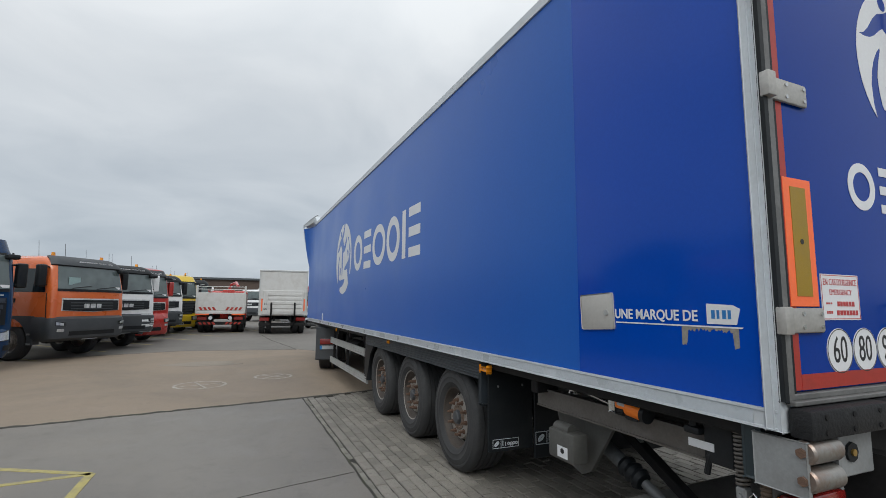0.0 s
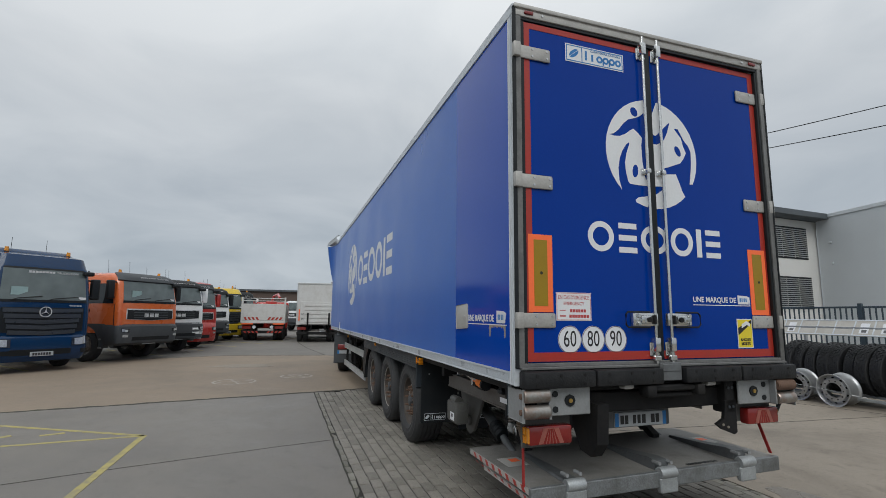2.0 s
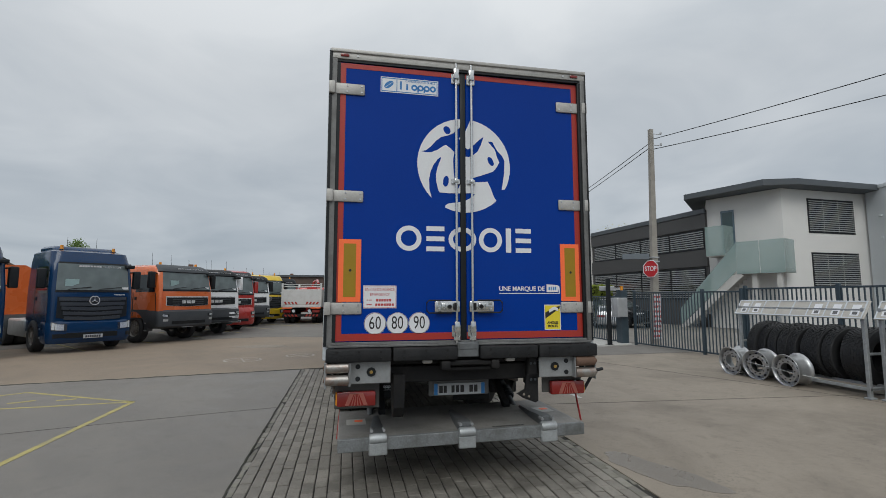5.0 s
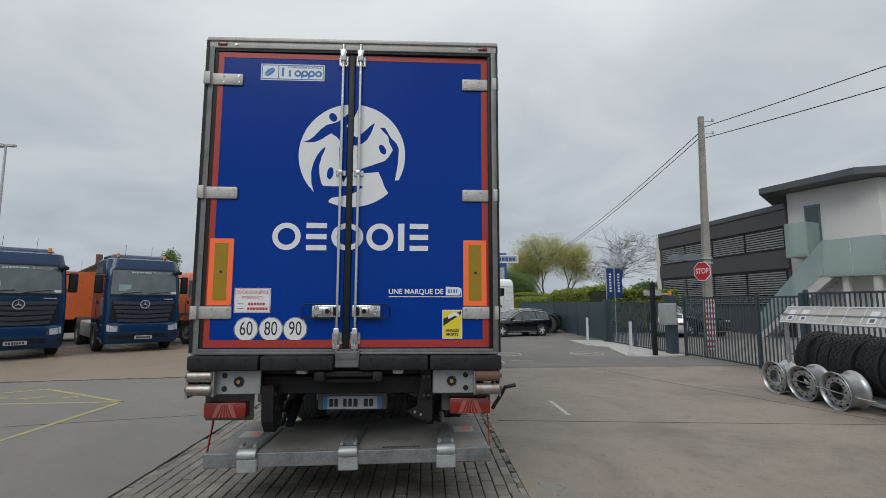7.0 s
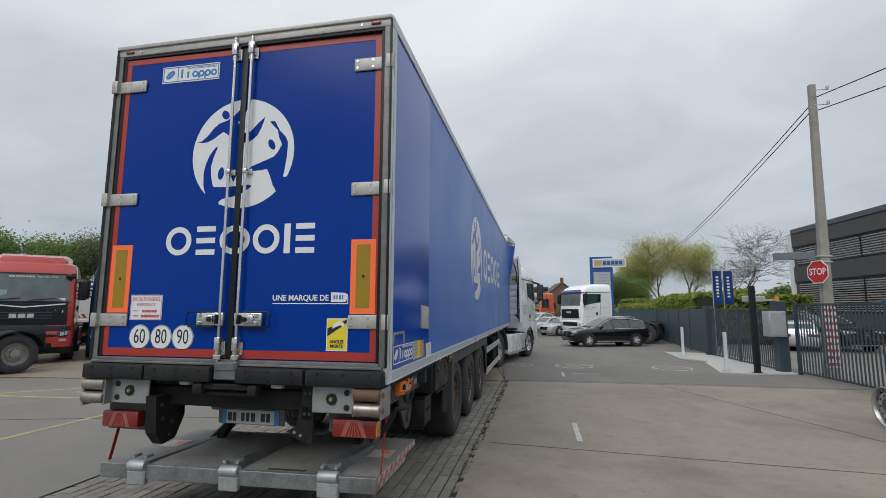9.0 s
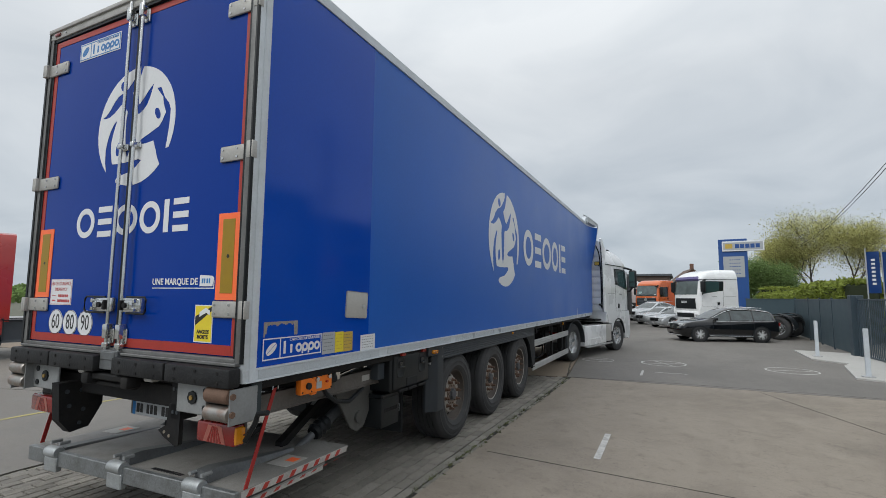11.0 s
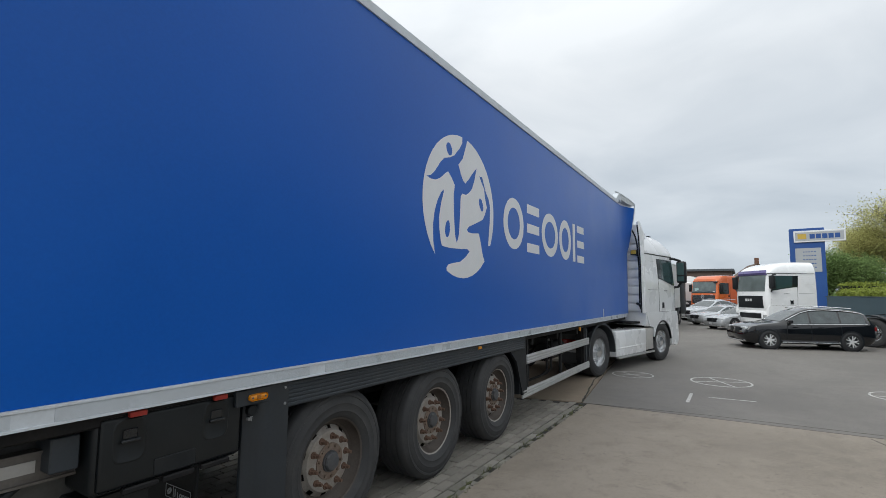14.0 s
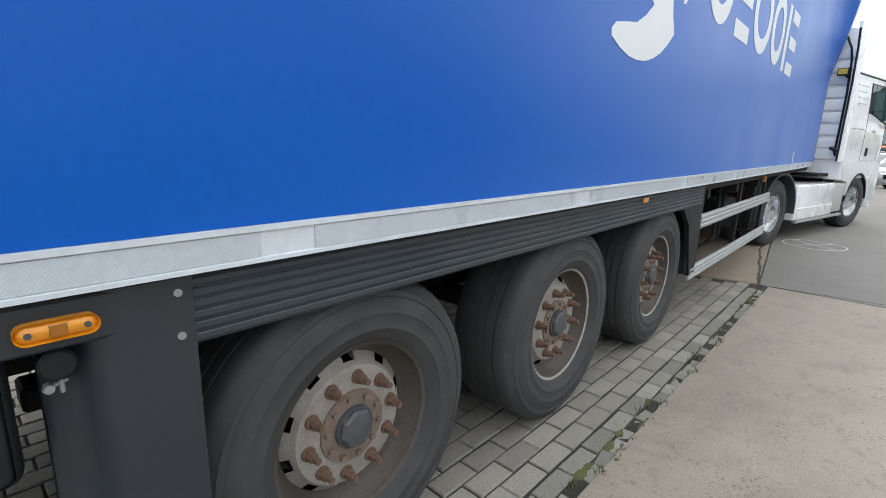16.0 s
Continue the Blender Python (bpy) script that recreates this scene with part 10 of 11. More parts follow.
    for sd in (-1, 1):
        bm = nb()
        bx(bm, (sd * (w + 0.02) - 0.09, 0.62, b + 0.02), (sd * (w + 0.02) + 0.09, 0.76, b + 0.16), 0.03, 2)
        part("mirror", bm, body, c, "", 40)
        for y in (-1.42, 1.44):
            ar = nb()
            disc(ar, (sd * (w - 0.045), y, 0.37), "x", 0.41, 0.09, 28)
            part("wheel_arch", ar, BLACK, c, "black wheel arch")
            wm_ = pose(sd * (w - 0.095), y, 0.362, 0, 0, 0 if sd > 0 else 180)
            wh = shared("wheel", ME_CAR_RIM, c, wm_, "five-spoke alloy wheel")
            shared("spokes", ME_CAR_SPOKES, wh)
            shared("tyre", ME_CAR_TYRE, wh)
        bm = nb()
        bx(bm, (sd * 0.60 - 0.24, L1 - 0.44, b - 0.31), (sd * 0.60 + 0.26, L1 - 0.075, b - 0.15), 0.05, 2)
        part("headlight", bm, HEADLIGHT, c, "clear headlight")
        bm = nb()
        bx(bm, (sd * 0.62 - 0.25, L0 - 0.01, b - 0.22), (sd * 0.62 + 0.25, L0 + 0.2, b - 0.06), 0.03, 2)
        part("tail_lamp", bm, LAMP_RED, c, "red tail lamp")
        for y0, y1 in ((-0.48, -0.30), (0.42, 0.60)):
            bm = nb()
            bx(bm, (sd * (w - 0.03), y0, b - 0.14), (sd * (w + 0.012), y1, b - 0.11), 0.008)
            part("door_handle", bm, body, c)
    bm = nb()
    bx(bm, (-0.42, L1 - 0.08, b - 0.42), (0.42, L1 + 0.015, b - 0.16), 0.05, 2)
    gr = part("grille", bm, BLACK, c, "dark front grille")
    bm = nb()
    star(bm, (0, b - 0.29), 0.095, L1 + 0.01)
    part("badge", bm, CHROME, gr, "round chrome badge")
    bm = nb()
    bx(bm, (-0.72, L1 - 0.14, g + 0.04), (0.72, L1 + 0.01, g + 0.10), 0.02)
    part("bumper_trim", bm, CHROME, c, "chrome lower trim")
    for s in (-1, 1):
        bm = nb()
        tube(bm, [(s * 0.60, ty + 0.5, h - 0.02), (s * 0.62, -0.6, h + 0.045), (s * 0.58, 0.1, h - 0.03)], 0.016, 6)
        part("roof_rail", bm, CHROME, ho)
    return c


def heading(x, y, dx, dy):
    return pose(x, y, 0, 0, 0, math.degrees(math.atan2(dy, dx)) - 90)


car("black estate car with chrome window trim", heading(5.12, 20.85, -0.925, -0.38) @ Matrix.Scale(0.825, 4), P_BLACK, True)
car("silver saloon car with round badge", heading(3.55, 30.2, -0.72, -0.70) @ Matrix.Scale(0.80, 4), P_SILVER, False)
car("silver saloon car parked behind another", heading(2.5, 33.5, -0.72, -0.70) @ Matrix.Scale(0.80, 4), P_SILVER, False)
car("silver car beyond the trailer", heading(1.7, 38.5, -0.62, -0.78), P_SILVER, False)

# ---- other vehicles in the yard ----
SCUFFED_WHITE = mat("scuffed_white_body", (0.58, 0.58, 0.57), 0.5, var=0.1, scale=2, bump=0.05, dirt=(0.30, 0.27, 0.24), dirt_amount=0.55, dirt_scale=2)


def rear_lorry(name, label, m, kind):
    """A lorry seen from behind; its tail is at y 0 and faces -y."""
    t = thing(name, label, "truck", m, "lorries seen from behind")
    for s in (-1, 1):
        for y in (1.3, 2.65):
            truck_wheel(t, s * 1.04, y, s, None, 0, 0.5, "rear_wheel")
            truck_wheel(t, s * 0.70, y, s, None, 0, 0.5, "rear_wheel")
        truck_wheel(t, s * 1.04, 6.3, s, None, 0, 0.5, "front_wheel")
        bm = nb()
        bx(bm, (s * 0.42 - 0.04, 0.15, 0.72), (s * 0.42 + 0.04, 7.2, 0.98))
        part("frame_rail", bm, BLACK_STEEL, t)
        bm = nb()
        bx(bm, (s * 0.92 - 0.24, 0.05, 0.72), (s * 0.92 + 0.24, 0.14, 0.90), 0.015)
        part("tail_lamp", bm, LAMP_RED, t, "red tail lamp")
    bm = nb()
    bx(bm, (-1.2, 0.08, 0.45), (1.2, 0.2, 0.62), 0.015)
    ub = part("underrun_bar", bm, BLACK_STEEL, t, "rear underrun bar")
    if kind == "tipper":
        for lo, hi, nm in (((-1.25, 0.0, 1.22), (1.25, 0.08, 2.22), "tailboard"), ((-1.25, 0.08, 1.18), (-1.18, 4.6, 2.22), "side_board"), ((1.18, 0.08, 1.18), (1.25, 4.6, 2.22), "side_board"), ((-1.25, 0.0, 1.05), (1.25, 4.6, 1.18), "floor")):
            bm = nb()
            bx(bm, lo, hi, 0.015)
            part(nm, bm, SCUFFED_WHITE, t, "scuffed white tipper board")
        for s in (-1, 1):
            bm = nb()
            bx(bm, (s * 1.22 - 0.05, -0.03, 1.1), (s * 1.22 + 0.05, 0.10, 2.62), 0.01)
            part("corner_post", bm, SCUFFED_WHITE, t)
            for k in range(4):
                bm = nb()
                x = s * 0.62 + (k - 1.5) * 0.22
                prism(bm, [(x - 0.06, 1.25), (x + 0.06, 1.25), (x + 0.06 + s * 0.1, 1.42), (x - 0.06 + s * 0.1, 1.42)], "y", -0.006, 0.0)
                part("red_stripe", bm, RED_TAPE, t, "", 0)
                bm = nb()
                prism(bm, [(x - 0.06, 0.47), (x + 0.06, 0.47), (x + 0.06 + s * 0.08, 0.60), (x - 0.06 + s * 0.08, 0.60)], "y", 0.07, 0.079)
                part("red_stripe", bm, RED_TAPE, t, "", 0)
            bm = nb()
            bx(bm, (s * 0.9 - 0.33, 0.0, 0.98), (s * 0.9 + 0.33, 0.03, 1.06), 0.006)
            part("orange_marker", bm, ORANGE_TAPE, t)
            bm = nb()
            disc(bm, (s * 0.5, 0.06, 0.83), "y", 0.10, 0.06, 18)
            part("round_lamp", bm, ALU_WHITE, t)
        for z in (2.40, 2.55):
            bm = nb()
            cy(bm, (-1.2, 0.03, z), (1.2, 0.03, z), 0.02, 8)
            part("top_rail", bm, SCUFFED_WHITE, t)
        bm = nb()
        bx(bm, (-0.25, 4.6, 1.2), (0.45, 5.0, 2.5), 0.03)
        tube(bm, [(0.1, 4.8, 2.45), (0.25, 4.6, 2.85), (0.55, 4.0, 2.95), (0.7, 3.4, 2.7)], 0.09, 8)
        part("loading_crane", bm, P_RED, t, "red folded loading crane")
    else:
        for lo, hi, nm, mt in (((-1.25, 0.0, 1.0), (1.25, 6.2, 3.42), "box_body", SCUFFED_WHITE), ((-1.26, -0.03, 3.36), (1.26, 6.25, 3.46), "roof_edge", ALU)):
            bm = nb()
            bx(bm, lo, hi, 0.02)
            part(nm, bm, mt, t, "scuffed white box body" if nm == "box_body" else "")
        for s in (-1, 1):
            bm = nb()
            bx(bm, (s * 1.22 - 0.03, -0.02, 1.0), (s * 1.22 + 0.03, 0.0, 3.4))
            part("corner_post", bm, ALU, t)
            bm = nb()
            bx(bm, (s * 1.05 - 0.07, -0.03, 1.25), (s * 1.05 + 0.07, -0.01, 1.9), 0.004)
            part("orange_marker", bm, ORANGE_TAPE, t)
            bm = nb()
            tube(bm, [(s * 0.6, 0.2, 0.7), (s * 0.6, -0.12, 0.55), (s * 0.6, -0.14, 1.1), (s * 0.6, -0.12, 1.7)], 0.05, 8)
            part("lift_arm", bm, BLACK_STEEL, t)
        bm = nb()
        bx(bm, (-1.05, -0.10, 1.05), (1.05, -0.03, 2.35), 0.02)
        tl_ = part("tail_lift", bm, SCUFFED_WHITE, t, "white folded tail lift platform")
        for k in range(5):
            bm = nb()
            bx(bm, (-0.78, -0.125, 1.15 + 0.23 * k), (0.95, -0.10, 1.30 + 0.23 * k), 0.012)
            part("platform_rib", bm, SCUFFED_WHITE, tl_)
        for z, tx in ((1.62, "90"), (1.36, "80")):
            writing(tx, 0.16, BLACK_INK, t, pose(-0.9, -0.104, z), width=0.17)
        bm = nb()
        bx(bm, (-1.24, 6.4, 0.6), (1.24, 8.4, 3.2), 0.12, 3)
        part("cab", bm, BLACK, t, "dark cab beyond the box")
    if kind == "tipper":
        bm = nb()
        bx(bm, (-1.22, 5.3, 0.6), (1.22, 7.4, 2.45), 0.12, 3)
        part("cab", bm, P_RED, t, "red cab beyond the body")
    return t


rear_lorry("tipper_truck", "white tipper truck with red chevrons seen from behind", pose(-4.22, 28.0, 0, 0, 0, -2), "tipper")
rear_lorry("box_truck", "white box truck with folded tail lift seen from behind", pose(-1.1, 26.0, 0, 0, 0, -3), "box")
# behind the red tractor: a white-sided tipper trailer and a red truck
rear_lorry("tipper_truck", "white sided truck parked behind the red tractor", pose(-17.6, 14.6, 0, 0, 0, 38), "tipper")
lorry("parked_site_truck", "red site truck with beacon in the back row", pose(-24.5, 20.5, 0, 0, 0, 240), P_RED, "site", 3.0, visor=BLACK, group="parked lorries behind the row")
# concrete mixer far off
mx = thing("concrete_mixer", "white concrete mixer truck far across the yard", "truck", pose(-1.6, 47, 0, 0, 0, 145))
bm = nb()
lathe(bm, [(0.3, -2.3), (0.75, -1.6), (1.2, -0.4), (1.2, 0.6), (0.8, 1.6), (0.5, 1.9), (0, 1.9)], (0, -1.8, 2.2), "y", 24)
part("drum", bm, SCUFFED_WHITE, mx, "white mixer drum")
cab(mx, P_WHITE, "site", 2.9, beacons=False, sign=False)
chassis(mx, 3.6, twin=True)
# van and cars behind the fence, rear frame of a tractor beyond the black car
bare = thing("parked_tractor", "bare dark rear frame of a parked tractor", "truck", pose(7.75, 23.75, 0, 0, 0, 68))
for s in (-1, 1):
    truck_wheel(bare, s * 1.04, 0, s, ME_WHEEL_ALU, 0, 0.5, "rear_wheel")
    bm = nb()
    n = 10
    o = [(0.66 * math.cos(a), 0.5 + 0.60 * math.sin(a)) for a in (math.pi * k / n for k in range(n + 1))]
    i = [(0.61 * math.cos(a), 0.5 + 0.56 * math.sin(a)) for a in (math.pi * k / n for k in range(n + 1))]
    prism(bm, o + list(reversed(i)), "x", s * 0.62, s * 1.24)
    part("mudguard", bm, BLACK, bare)
bm = nb()
bx(bm, (-0.5, -0.5, 0.7), (0.5, 2.5, 0.98), 0.02)
part("frame_rail", bm, BLACK_STEEL, bare)
car("silver van parked behind the fence", heading(13.4, 21.0, 0.41, 0.91) @ Matrix.Scale(0.78, 4), P_SILVER, True, "cars behind the fence")
car("dark car parked behind the fence", heading(14.6, 21.8, 0.25, -0.97), P_BLACK, True, "cars behind the fence")


# ---- trees and hedge ----
BARK = mat("grey_bark", (0.10, 0.085, 0.07), 0.9, var=0.25, scale=6, bump=0.4, fine=30)


def leaf_mat(name, c):
    m = mat(name, c, 0.65, var=0.1, scale=0.6, bump=0, spec=0.25)
    nt = m.node_tree
    g = nt.nodes.new("ShaderNodeNewGeometry")
    r = nt.nodes.new("ShaderNodeMapRange")
    r.inputs["To Min"].default_value, r.inputs["To Max"].default_value = 0.6, 1.45
    nt.links.new(g.outputs["Random Per Island"], r.inputs[0])
    b = nt.nodes["Principled BSDF"]
    src = b.inputs["Base Color"].links[0].from_socket
    s = nt.nodes.new("ShaderNodeVectorMath")
    s.operation = "SCALE"
    nt.links.new(src, s.inputs[0])
    nt.links.new(r.outputs[0], s.inputs["Scale"])
    nt.links.new(s.outputs[0], b.inputs["Base Color"])
    # thin leaves let some light through
    tr = nt.nodes.new("ShaderNodeBsdfTranslucent")
    nt.links.new(s.outputs[0], tr.inputs["Color"])
    mx = nt.nodes.new("ShaderNodeMixShader")
    mx.inputs[0].default_value = 0.45
    nt.links.new(b.outputs[0], mx.inputs[1])
    nt.links.new(tr.outputs[0], mx.inputs[2])
    nt.links.new(mx.outputs[0], nt.nodes["Material Output"].inputs["Surface"])
    return m


LEAF_SPRING = leaf_mat("spring_leaves", (0.44, 0.43, 0.17))
LEAF_GREEN = leaf_mat("green_leaves", (0.17, 0.25, 0.085))
LEAF_BIRCH = leaf_mat("birch_leaves", (0.16, 0.19, 0.10))
LEAF_HEDGE = leaf_mat("hedge_leaves", (0.22, 0.265, 0.05))


def grow(seed, height, spread, levels, split, upright=0.5, trunk_share=0.3, wiggle=0.16):
    """Branches as (start, end, radius0, radius1, level), and the tips of the thinnest."""
    r = random.Random(seed)
    out, tips = [], []

    def branch(p, d, length, rad, level):
        n = 3
        q = p
        for k in range(n):
            dd = (d + Vector((r.uniform(-1, 1), r.uniform(-1, 1), r.uniform(-0.6, 1) * 0.6)) * wiggle).normalized()
            e = q + dd * length / n
            r0, r1 = rad * (1 - 0.45 * k / n), rad * (1 - 0.45 * (k + 1) / n)
            out.append((q, e, r0, r1, level))
            if level >= levels - 1:
                tips.append(e)
            if level < levels and (k > 0 or level > 0):
                for _ in range(split if k == n - 1 else max(1, split - 2)):
                    a = r.uniform(0, 2 * math.pi)
                    side = Vector((math.cos(a), math.sin(a), 0))
                    side = (side - dd * side.dot(dd)).normalized()
                    nd = (dd * (0.75 if level else 0.85) + side * spread * r.uniform(0.5, 1.1) + Vector((0, 0, upright * 0.35))).normalized()
                    branch(e, nd, length * r.uniform(0.55, 0.82), r1 * r.uniform(0.5, 0.72), level + 1)
            d, q = dd, e
    branch(Vector((0, 0, 0)), Vector((r.uniform(-0.05, 0.05), r.uniform(-0.05, 0.05), 1)), height * trunk_share, height * 0.019, 0)
    top = max(t.z for t in tips)
    k = height / top
    return [(a * k, b * k, c, d, l) for a, b, c, d, l in out], [t * k for t in tips]


def tree(name, label, x, y, height, seed, leaf=None, per_tip=5, leaf_size=0.2, spread=0.6, levels=4, split=3, upright=0.5, trunk_share=0.3, group="trees beyond the yard", blur=0.5, sides=5, wiggle=0.16, wide=1.0, twig=0.011):
    branches, tips = grow(seed, height, spread, levels, split, upright, trunk_share, wiggle)
    r = random.Random(seed + 100)
    flat = Matrix.Diagonal((wide, wide, 1))
    vs, fs = [], []
    for a, b, r0, r1, lev in branches:
        a, b = flat @ a, flat @ b
        d = (b - a).normalized()
        q = d.to_track_quat("Z", "Y")
        n = sides if lev < 2 else 3
        base = len(vs)
        for p, rad in ((a, r0), (b, r1)):
            for k in range(n):
                t = 2 * math.pi * k / n
                vs.append(tuple(p + q @ Vector((max(rad, twig) * math.cos(t), max(rad, twig) * math.sin(t), 0))))
        for k in range(n):
            fs.append((base + k, base + (k + 1) % n, base + n + (k + 1) % n, base + n + k))
    t = thing(name, label, "tree", pose(x, y, 0), group)
    me = bpy.data.meshes.new("trunk")
    me.from_pydata(vs, [], fs)
    me.materials.append(BARK)
    me.shade_smooth()
    shared("trunk", me, t, None, "grey trunk and limbs")
    if leaf:
        vs, fs = [], []
        for tip in tips:
            for _ in range(per_tip):
                p = tip + Vector((r.gauss(0, 1), r.gauss(0, 1), r.gauss(0, 0.8))) * blur
                u = Vector((r.gauss(0, 1), r.gauss(0, 1), r.gauss(0, 1))).normalized()
                w = u.orthogonal().normalized()
                s = leaf_size * r.uniform(0.6, 1.3)
                base = len(vs)
                vs += [tuple(p - u * s), tuple(p + w * s * 0.6), tuple(p + u * s), tuple(p - w * s * 0.6)]
                fs.append((base, base + 1, base + 2, base + 3))
        me = bpy.data.meshes.new("crown")
        me.from_pydata(vs, [], fs)
        me.materials.append(leaf)
        ob = shared("crown", me, t, None, "loose leafy crown")
        tagged(ob, kind="stuff")
    return t


# behind the fence and the hedge: thin spring-leafed trees, one wide bare tree
tree("spring_tree", "slender tree with thin yellow-green spring leaves", 14.0, 60, 9.4, 3, LEAF_SPRING, 11, 0.08, 0.62, 4, 3, 0.55, 0.30, blur=0.6)
tree("spring_tree", "slender tree with thin yellow-green spring leaves", 16.6, 59, 10.8, 8, LEAF_SPRING, 11, 0.08, 0.68, 4, 3, 0.5, 0.28, blur=0.6)
tree("spring_tree", "slender tree with thin yellow-green spring leaves", 19.3, 60, 11.2, 15, LEAF_SPRING, 11, 0.08, 0.68, 4, 3, 0.5, 0.28, blur=0.6)
tree("bare_tree", "wide leafless tree with fine spreading twigs", 22.9, 53, 11.0, 21, None, spread=0.85, levels=5, split=3, upright=0.12, trunk_share=0.2, wiggle=0.13, wide=1.4, twig=0.008)
tree("bare_tree", "smaller leafless tree behind the office", 36, 62, 12.5, 27, LEAF_SPRING, 1, 0.12, 0.7, 4, 3, 0.4, 0.3)
tree("green_tree", "dense green tree behind the totem", 9.9, 56, 5.6, 33, LEAF_GREEN, 20, 0.08, 0.5, 4, 3, 0.6, 0.22, blur=0.45)
tree("green_tree", "dense green shrub tree beyond the hedge", 12.2, 56, 4.9, 36, LEAF_GREEN, 16, 0.08, 0.6, 4, 3, 0.5, 0.2, blur=0.5)
tree("green_tree", "dense green shrub behind the hedge", 20.5, 48, 3.0, 39, LEAF_HEDGE, 10, 0.2, 0.7, 4, 3, 0.3, 0.2, blur=0.5)
tree("green_tree", "dense green shrub behind the banners", 26.5, 50, 3.4, 41, LEAF_GREEN, 10, 0.2, 0.7, 4, 3, 0.3, 0.2, blur=0.5)
# left of the yard: rounded green trees and weeping birches
for k, (x, y, h, lf, sd) in enumerate(((-45, 34, 8.6, LEAF_GREEN, 51), (-49, 31, 9.0, LEAF_GREEN, 52), (-40.5, 39, 9.2, LEAF_BIRCH, 53), (-43.5, 37, 9.4, LEAF_BIRCH, 54), (-54, 29, 10.2, LEAF_GREEN, 56))):
    tree("green_tree", "full green tree at the edge of the yard" if lf is LEAF_GREEN else "airy birch with drooping pale leaves", x, y, h, sd, lf, 14 if lf is LEAF_GREEN else 9, 0.10 if lf is LEAF_GREEN else 0.085, 0.6, 4, 3, 0.35, 0.24, blur=0.55)
tree("conifer", "narrow dark tree behind the houses", -33, 59, 8.4, 61, LEAF_GREEN, 16, 0.09, 0.18, 3, 3, 1.4, 0.6, blur=0.22, wide=0.5)

# the clipped hedge: a core painted dark as inner shade, inside a coat of leaves
hd = thing("hedge", "clipped yellow-green hedge behind the fence", "hedge")
HP = [(9.4, 22), (9.6, 30), (9.6, 38), (9.4, 46)]
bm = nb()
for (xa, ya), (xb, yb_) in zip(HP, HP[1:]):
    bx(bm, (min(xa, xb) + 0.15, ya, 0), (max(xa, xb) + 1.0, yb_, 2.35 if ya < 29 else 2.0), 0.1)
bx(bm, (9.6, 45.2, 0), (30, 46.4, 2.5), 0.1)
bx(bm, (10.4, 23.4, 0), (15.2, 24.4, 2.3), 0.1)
part("core", bm, mat("hedge_shadow", (0.02, 0.028, 0.01), 0.9), hd, "dark core painted as inner shade")
r = random.Random(70)
vs, fs = [], []
for k in range(26000):
    f = r.random()
    if f < 0.52:
        y = r.uniform(22, 46)
        xm = 9.55
        face = r.random()
        p = Vector((xm - 0.05 + r.gauss(0, 0.05), y, r.uniform(0.3, 2.45 if y < 30 else 2.1))) if face < 0.5 else Vector((xm + r.uniform(0, 1.1), y, (2.42 if y < 30 else 2.07) + r.gauss(0, 0.06) + 0.06 * math.sin(1.7 * y)))
    elif f < 0.8:
        x = r.uniform(9.6, 30)
        p = Vector((x, 45.15 + r.gauss(0, 0.06), r.uniform(0.3, 2.55))) if r.random() < 0.5 else Vector((x, r.uniform(45.1, 46.4), 2.56 + r.gauss(0, 0.07) + 0.08 * math.sin(1.3 * x)))
    else:
        x = r.uniform(10.4, 15.2)
        p = Vector((x, 23.35 + r.gauss(0, 0.05), r.uniform(0.3, 2.35))) if r.random() < 0.6 else Vector((x, r.uniform(23.3, 24.4), 2.36 + r.gauss(0, 0.05)))
    u = Vector((r.gauss(0, 1), r.gauss(0, 1), r.gauss(0, 1))).normalized()
    w = u.orthogonal().normalized()
    s = r.uniform(0.06, 0.14)
    b = len(vs)
    vs += [tuple(p - u * s), tuple(p + w * s * 0.6), tuple(p + u * s), tuple(p - w * s * 0.6)]
    fs.append((b, b + 1, b + 2, b + 3))
me = bpy.data.meshes.new("foliage")
me.from_pydata(vs, [], fs)
me.materials.append(LEAF_HEDGE)
tagged(shared("foliage", me, hd, None, "yellow-green clipped leaves"), kind="stuff")
# low far woods close the horizon
r = random.Random(81)
vs, fs = [], []
for k in range(30000):
    a = r.uniform(-75, 115)
    d = r.uniform(95, 150)
    x, y = d * math.sin(radians(a)), d * math.cos(radians(a))
    hgt = 2.6 + 1.2 * noise.noise(Vector((a * 0.12, 3.1, 0))) + 0.8 * noise.noise(Vector((a * 0.6, 7.7, 0)))
    p = Vector((x, y, hgt * (d / 120) * r.random() ** 0.6))
    u = Vector((r.gauss(0, 1), r.gauss(0, 1), r.gauss(0, 1))).normalized()
    w = u.orthogonal().normalized()
    s = r.uniform(0.35, 0.8)
    b = len(vs)
    vs += [tuple(p - u * s), tuple(p + w * s * 0.7), tuple(p + u * s), tuple(p - w * s * 0.7)]
    fs.append((b, b + 1, b + 2, b + 3))
me = bpy.data.meshes.new("far_woods")
me.from_pydata(vs, [], fs)
me.materials.append(LEAF_GREEN)
tagged(new("far_woods", me), "low green woods along the horizon", "woods", kind="stuff")


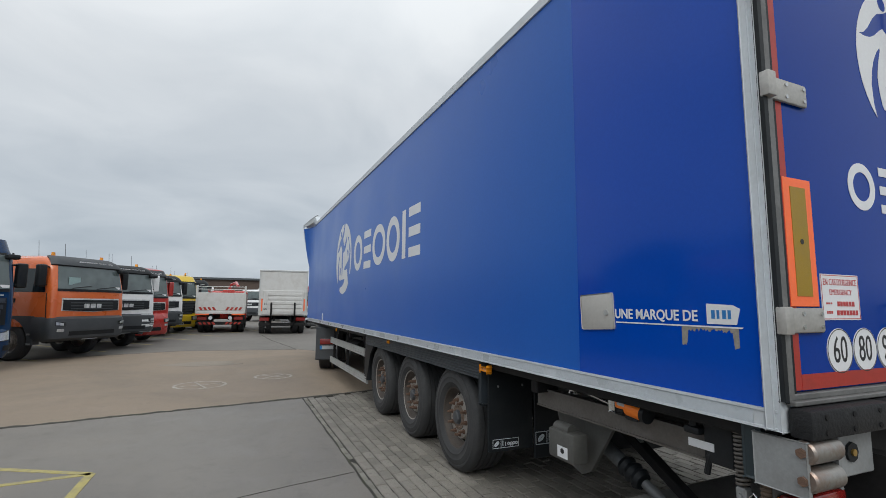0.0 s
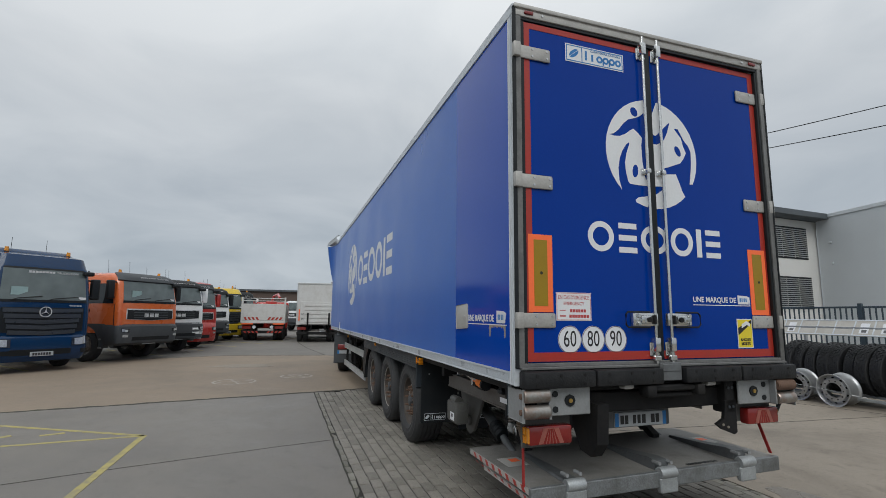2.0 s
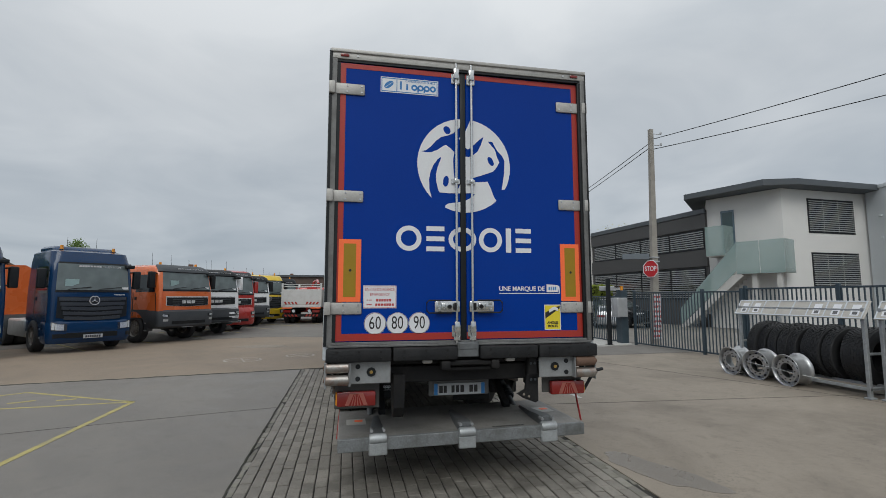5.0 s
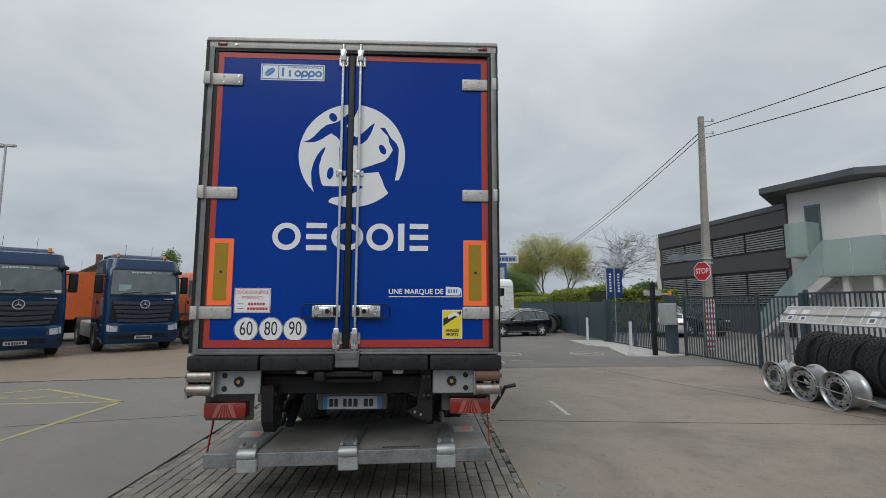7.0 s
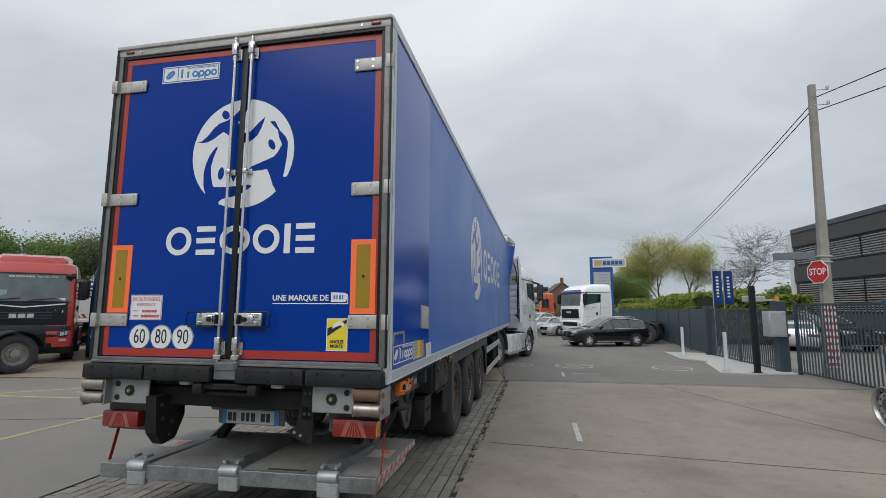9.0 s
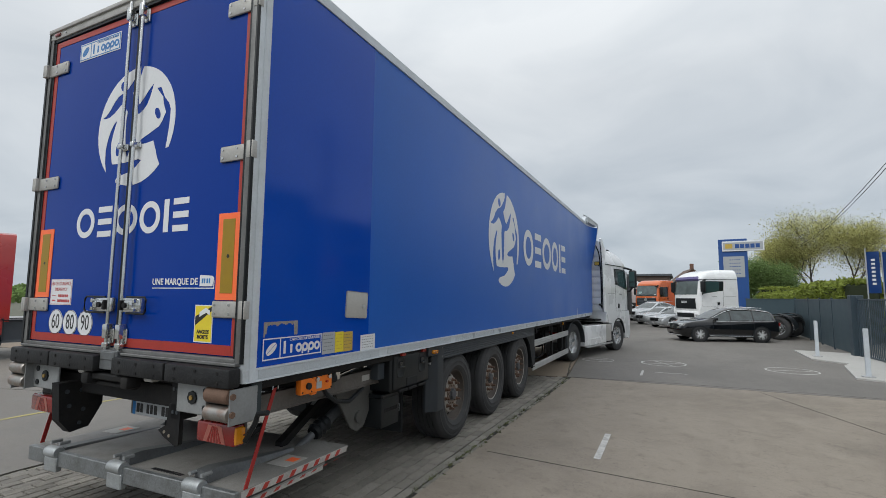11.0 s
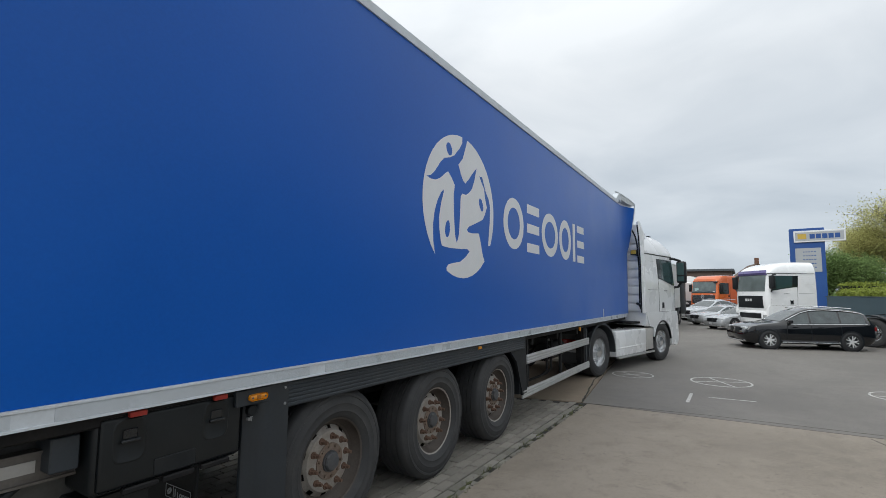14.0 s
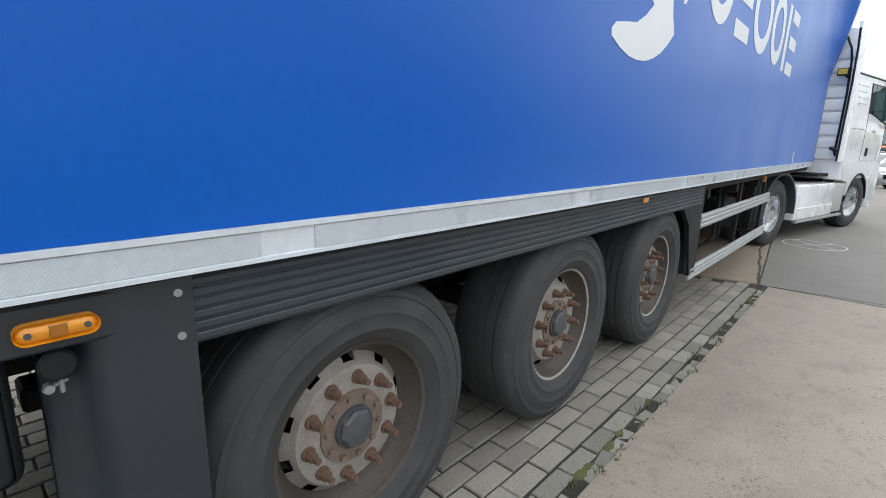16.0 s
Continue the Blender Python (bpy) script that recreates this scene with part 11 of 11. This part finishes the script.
# ---- pavers under the trailer ----
PAVER = ground_mat("paver_concrete", (0.232, 0.214, 0.187), (0.162, 0.149, 0.129), (0.262, 0.242, 0.212), 0.85, 0.3, 0.5)
pnt = PAVER.node_tree
p_info = pnt.nodes.new("ShaderNodeObjectInfo")
p_geo = pnt.nodes.new("ShaderNodeNewGeometry")
p_add = pnt.nodes.new("ShaderNodeMath")
p_add.operation = "ADD"
pnt.links.new(p_info.outputs["Random"], p_add.inputs[0])
pnt.links.new(p_geo.outputs["Random Per Island"], p_add.inputs[1])
p_frac = pnt.nodes.new("ShaderNodeMath")
p_frac.operation = "FRACT"
pnt.links.new(p_add.outputs[0], p_frac.inputs[0])
p_rng = pnt.nodes.new("ShaderNodeMapRange")
p_rng.inputs["To Min"].default_value, p_rng.inputs["To Max"].default_value = 0.84, 1.15
pnt.links.new(p_frac.outputs[0], p_rng.inputs[0])
p_mul = pnt.nodes.new("ShaderNodeVectorMath")
p_mul.operation = "SCALE"
p_bsdf = pnt.nodes["Principled BSDF"]
pnt.links.new(p_bsdf.inputs["Base Color"].links[0].from_socket, p_mul.inputs[0])
pnt.links.new(p_rng.outputs[0], p_mul.inputs["Scale"])
# oil drips behind the axles and under the lift, each a ragged round stain
p_last = p_mul.outputs[0]
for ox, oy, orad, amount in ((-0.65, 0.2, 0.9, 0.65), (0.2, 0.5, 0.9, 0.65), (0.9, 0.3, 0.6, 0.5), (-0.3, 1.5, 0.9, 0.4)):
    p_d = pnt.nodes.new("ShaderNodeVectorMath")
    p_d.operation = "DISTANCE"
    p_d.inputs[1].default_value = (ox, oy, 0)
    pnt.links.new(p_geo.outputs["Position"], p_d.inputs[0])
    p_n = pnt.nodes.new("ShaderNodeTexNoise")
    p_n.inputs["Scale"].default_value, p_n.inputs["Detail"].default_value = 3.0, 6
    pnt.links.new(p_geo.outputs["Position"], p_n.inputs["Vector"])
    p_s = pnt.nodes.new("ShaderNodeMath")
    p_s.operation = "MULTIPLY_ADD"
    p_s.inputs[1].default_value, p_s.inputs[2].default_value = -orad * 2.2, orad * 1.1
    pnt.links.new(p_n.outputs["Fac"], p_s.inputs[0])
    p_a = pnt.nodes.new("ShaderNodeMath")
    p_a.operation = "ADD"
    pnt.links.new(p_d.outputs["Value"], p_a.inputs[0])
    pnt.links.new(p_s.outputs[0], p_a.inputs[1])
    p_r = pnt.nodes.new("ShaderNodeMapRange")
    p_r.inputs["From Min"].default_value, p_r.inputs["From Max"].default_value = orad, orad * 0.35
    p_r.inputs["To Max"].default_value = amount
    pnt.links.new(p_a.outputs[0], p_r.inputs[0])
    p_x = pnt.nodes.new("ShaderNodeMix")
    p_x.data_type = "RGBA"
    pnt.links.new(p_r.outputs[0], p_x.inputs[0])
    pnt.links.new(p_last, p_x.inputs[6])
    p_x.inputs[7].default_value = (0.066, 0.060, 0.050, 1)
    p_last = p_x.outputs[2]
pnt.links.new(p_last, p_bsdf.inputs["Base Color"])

pavement = thing("pavement", "strip of grey rectangular concrete pavers laid in courses", "pavement", kind="structure")
PW, PL, GAP = 0.116, 0.226, 0.011


def paver_mesh(w, l):
    bm = nb()
    bx(bm, (-w / 2, -l / 2, -0.05), (w / 2, l / 2, 0), 0)
    top = [e for e in bm.edges if all(abs(v.co.z) < 1e-5 for v in e.verts)]
    bmesh.ops.bevel(bm, geom=top, offset=0.005, segments=1, affect="EDGES")
    return bm


rnd = random.Random(11)
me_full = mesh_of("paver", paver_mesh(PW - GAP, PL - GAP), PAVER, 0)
rest_v, rest_f = [], []
near = 0
x0, x1 = -2.035, 1.415
cols = int(round((x1 - x0) / PW))
for c in range(cols):
    xc = x0 + (c + 0.5) * (x1 - x0) / cols
    end = 7.68 + (xc + 2.2) * 0.245
    y = -9.0 + (PL / 2 if c % 2 else 0)
    while y + PL < end:
        yc = y + PL / 2
        x = xc - 0.0095 * yc       # the strip runs slightly askew to the trailer
        dz, rx, ry, rz = rnd.uniform(-0.004, 0.003), rnd.uniform(-0.6, 0.6), rnd.uniform(-0.6, 0.6), rnd.uniform(-0.7, 0.7)
        m = pose(x + rnd.uniform(-0.002, 0.002), yc, dz, rx, ry, rz)
        if near < 300 and x > 0.66 and 1.9 < y < 6.6:
            shared("paver", me_full, pavement, m)
            near += 1
        else:
            base = len(rest_v)
            rest_v += [tuple(m @ v.co) for v in me_full.vertices]
            rest_f += [tuple(base + i for i in p.vertices) for p in me_full.polygons]
        y += PL
rest = bpy.data.meshes.new("paver_field")
rest.from_pydata(rest_v, [], rest_f)
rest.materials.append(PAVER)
rest_ob = shared("paver_field", rest, pavement, None, "grey concrete pavers farther along the strip")
tagged(rest_ob, kind="stuff")

# the edge course: a row of kerb bricks, mossy, and broken crumbs beside the light slab
MOSS = mat("mossy_kerb", (0.225, 0.212, 0.187), 0.92, var=0.25, scale=7, bump=0.4, fine=60, dirt=(0.075, 0.08, 0.035), dirt_amount=0.5, dirt_scale=6, tint=0.25)
me_kerb = mesh_of("kerb_brick", paver_mesh(0.086, PL - 0.010), MOSS, 0)
me_crumb = mesh_of("kerb_fragment", paver_mesh(0.062, 0.125), MOSS, 0)
y = -6.0
while y < 8.45:
    shared("kerb_brick", me_kerb, pavement, pose(1.468 - 0.0095 * y + rnd.uniform(-0.003, 0.003), y, rnd.uniform(-0.006, 0.0), rnd.uniform(-1, 1), rnd.uniform(-2, 2), rnd.uniform(-1.5, 1.5)))
    y += PL
y = -4.0
while y < 8.45:
    if rnd.random() < 0.95:
        shared("kerb_fragment", me_crumb, pavement, pose(1.548 - 0.0085 * y + rnd.uniform(-0.006, 0.006), y, rnd.uniform(-0.016, -0.003), rnd.uniform(-3, 3), rnd.uniform(-4, 4), rnd.uniform(-8, 8)))
    y += rnd.uniform(0.118, 0.140)
y = -6.0
while y < 7.6:
    shared("kerb_brick", me_kerb, pavement, pose(-2.082 - 0.0100 * y + rnd.uniform(-0.006, 0.006), y, rnd.uniform(-0.012, -0.002), rnd.uniform(-1, 1), rnd.uniform(-2, 2), rnd.uniform(-2, 2)))
    y += PL

# moss cushions and tufts of grass in the open joint beside the light slab
MOSS_GREEN = mat("joint_moss", (0.075, 0.085, 0.03), 0.95, var=0.35, scale=20, bump=0.5, fine=120, dirt=(0.11, 0.10, 0.05), dirt_amount=0.6, dirt_scale=8)
bm = nb()
y = 1.6
while y < 8.4:
    big = rnd.random() < 0.25
    x = rnd.choice((1.518, 1.588)) - 0.009 * y + rnd.uniform(-0.010, 0.010)
    for k in range(14 if big else 4):
        a, l = rnd.uniform(0, 6.28), rnd.uniform(0.015, 0.05 if big else 0.028)
        px, py = x + rnd.uniform(-0.02, 0.02), y + rnd.uniform(-0.04, 0.04)
        lean = rnd.uniform(0.3, 1.0) * l
        w = 0.004
        v = [bm.verts.new(p) for p in ((px - w * math.sin(a), py + w * math.cos(a), -0.012), (px + w * math.sin(a), py - w * math.cos(a), -0.012), (px + lean * math.cos(a), py + lean * math.sin(a), -0.01 + l))]
        bm.faces.new(v)
    y += rnd.uniform(0.03, 0.10)
for k in range(70):
    y, x = rnd.uniform(1.6, 8.4), rnd.choice((1.516, 1.590)) + rnd.uniform(-0.010, 0.010)
    x -= 0.009 * y
    r = rnd.uniform(0.012, 0.03)
    bmesh.ops.create_icosphere(bm, subdivisions=1, radius=1, matrix=pose(x, y, -0.012) @ Matrix.Diagonal((r, r * rnd.uniform(1.2, 2.6), r * 0.55, 1)))
one("joint_moss", bm, MOSS_GREEN, "small tufts of grass and moss in the joint", "moss", kind="stuff")


# ---- no part lies deeper than thing, part, sub-part ----
for face in [o for o in scene.objects if o.type == "EMPTY" and o.parent]:
    for c in list(face.children):
        c.matrix_basis = face.matrix_basis @ c.matrix_basis
        c.parent = face.parent
    bpy.data.objects.remove(face)
for ob in list(scene.objects):
    while ob.parent and ob.parent.parent and ob.parent.parent.parent:
        ob.matrix_basis = ob.parent.matrix_basis @ ob.matrix_basis
        ob.parent = ob.parent.parent
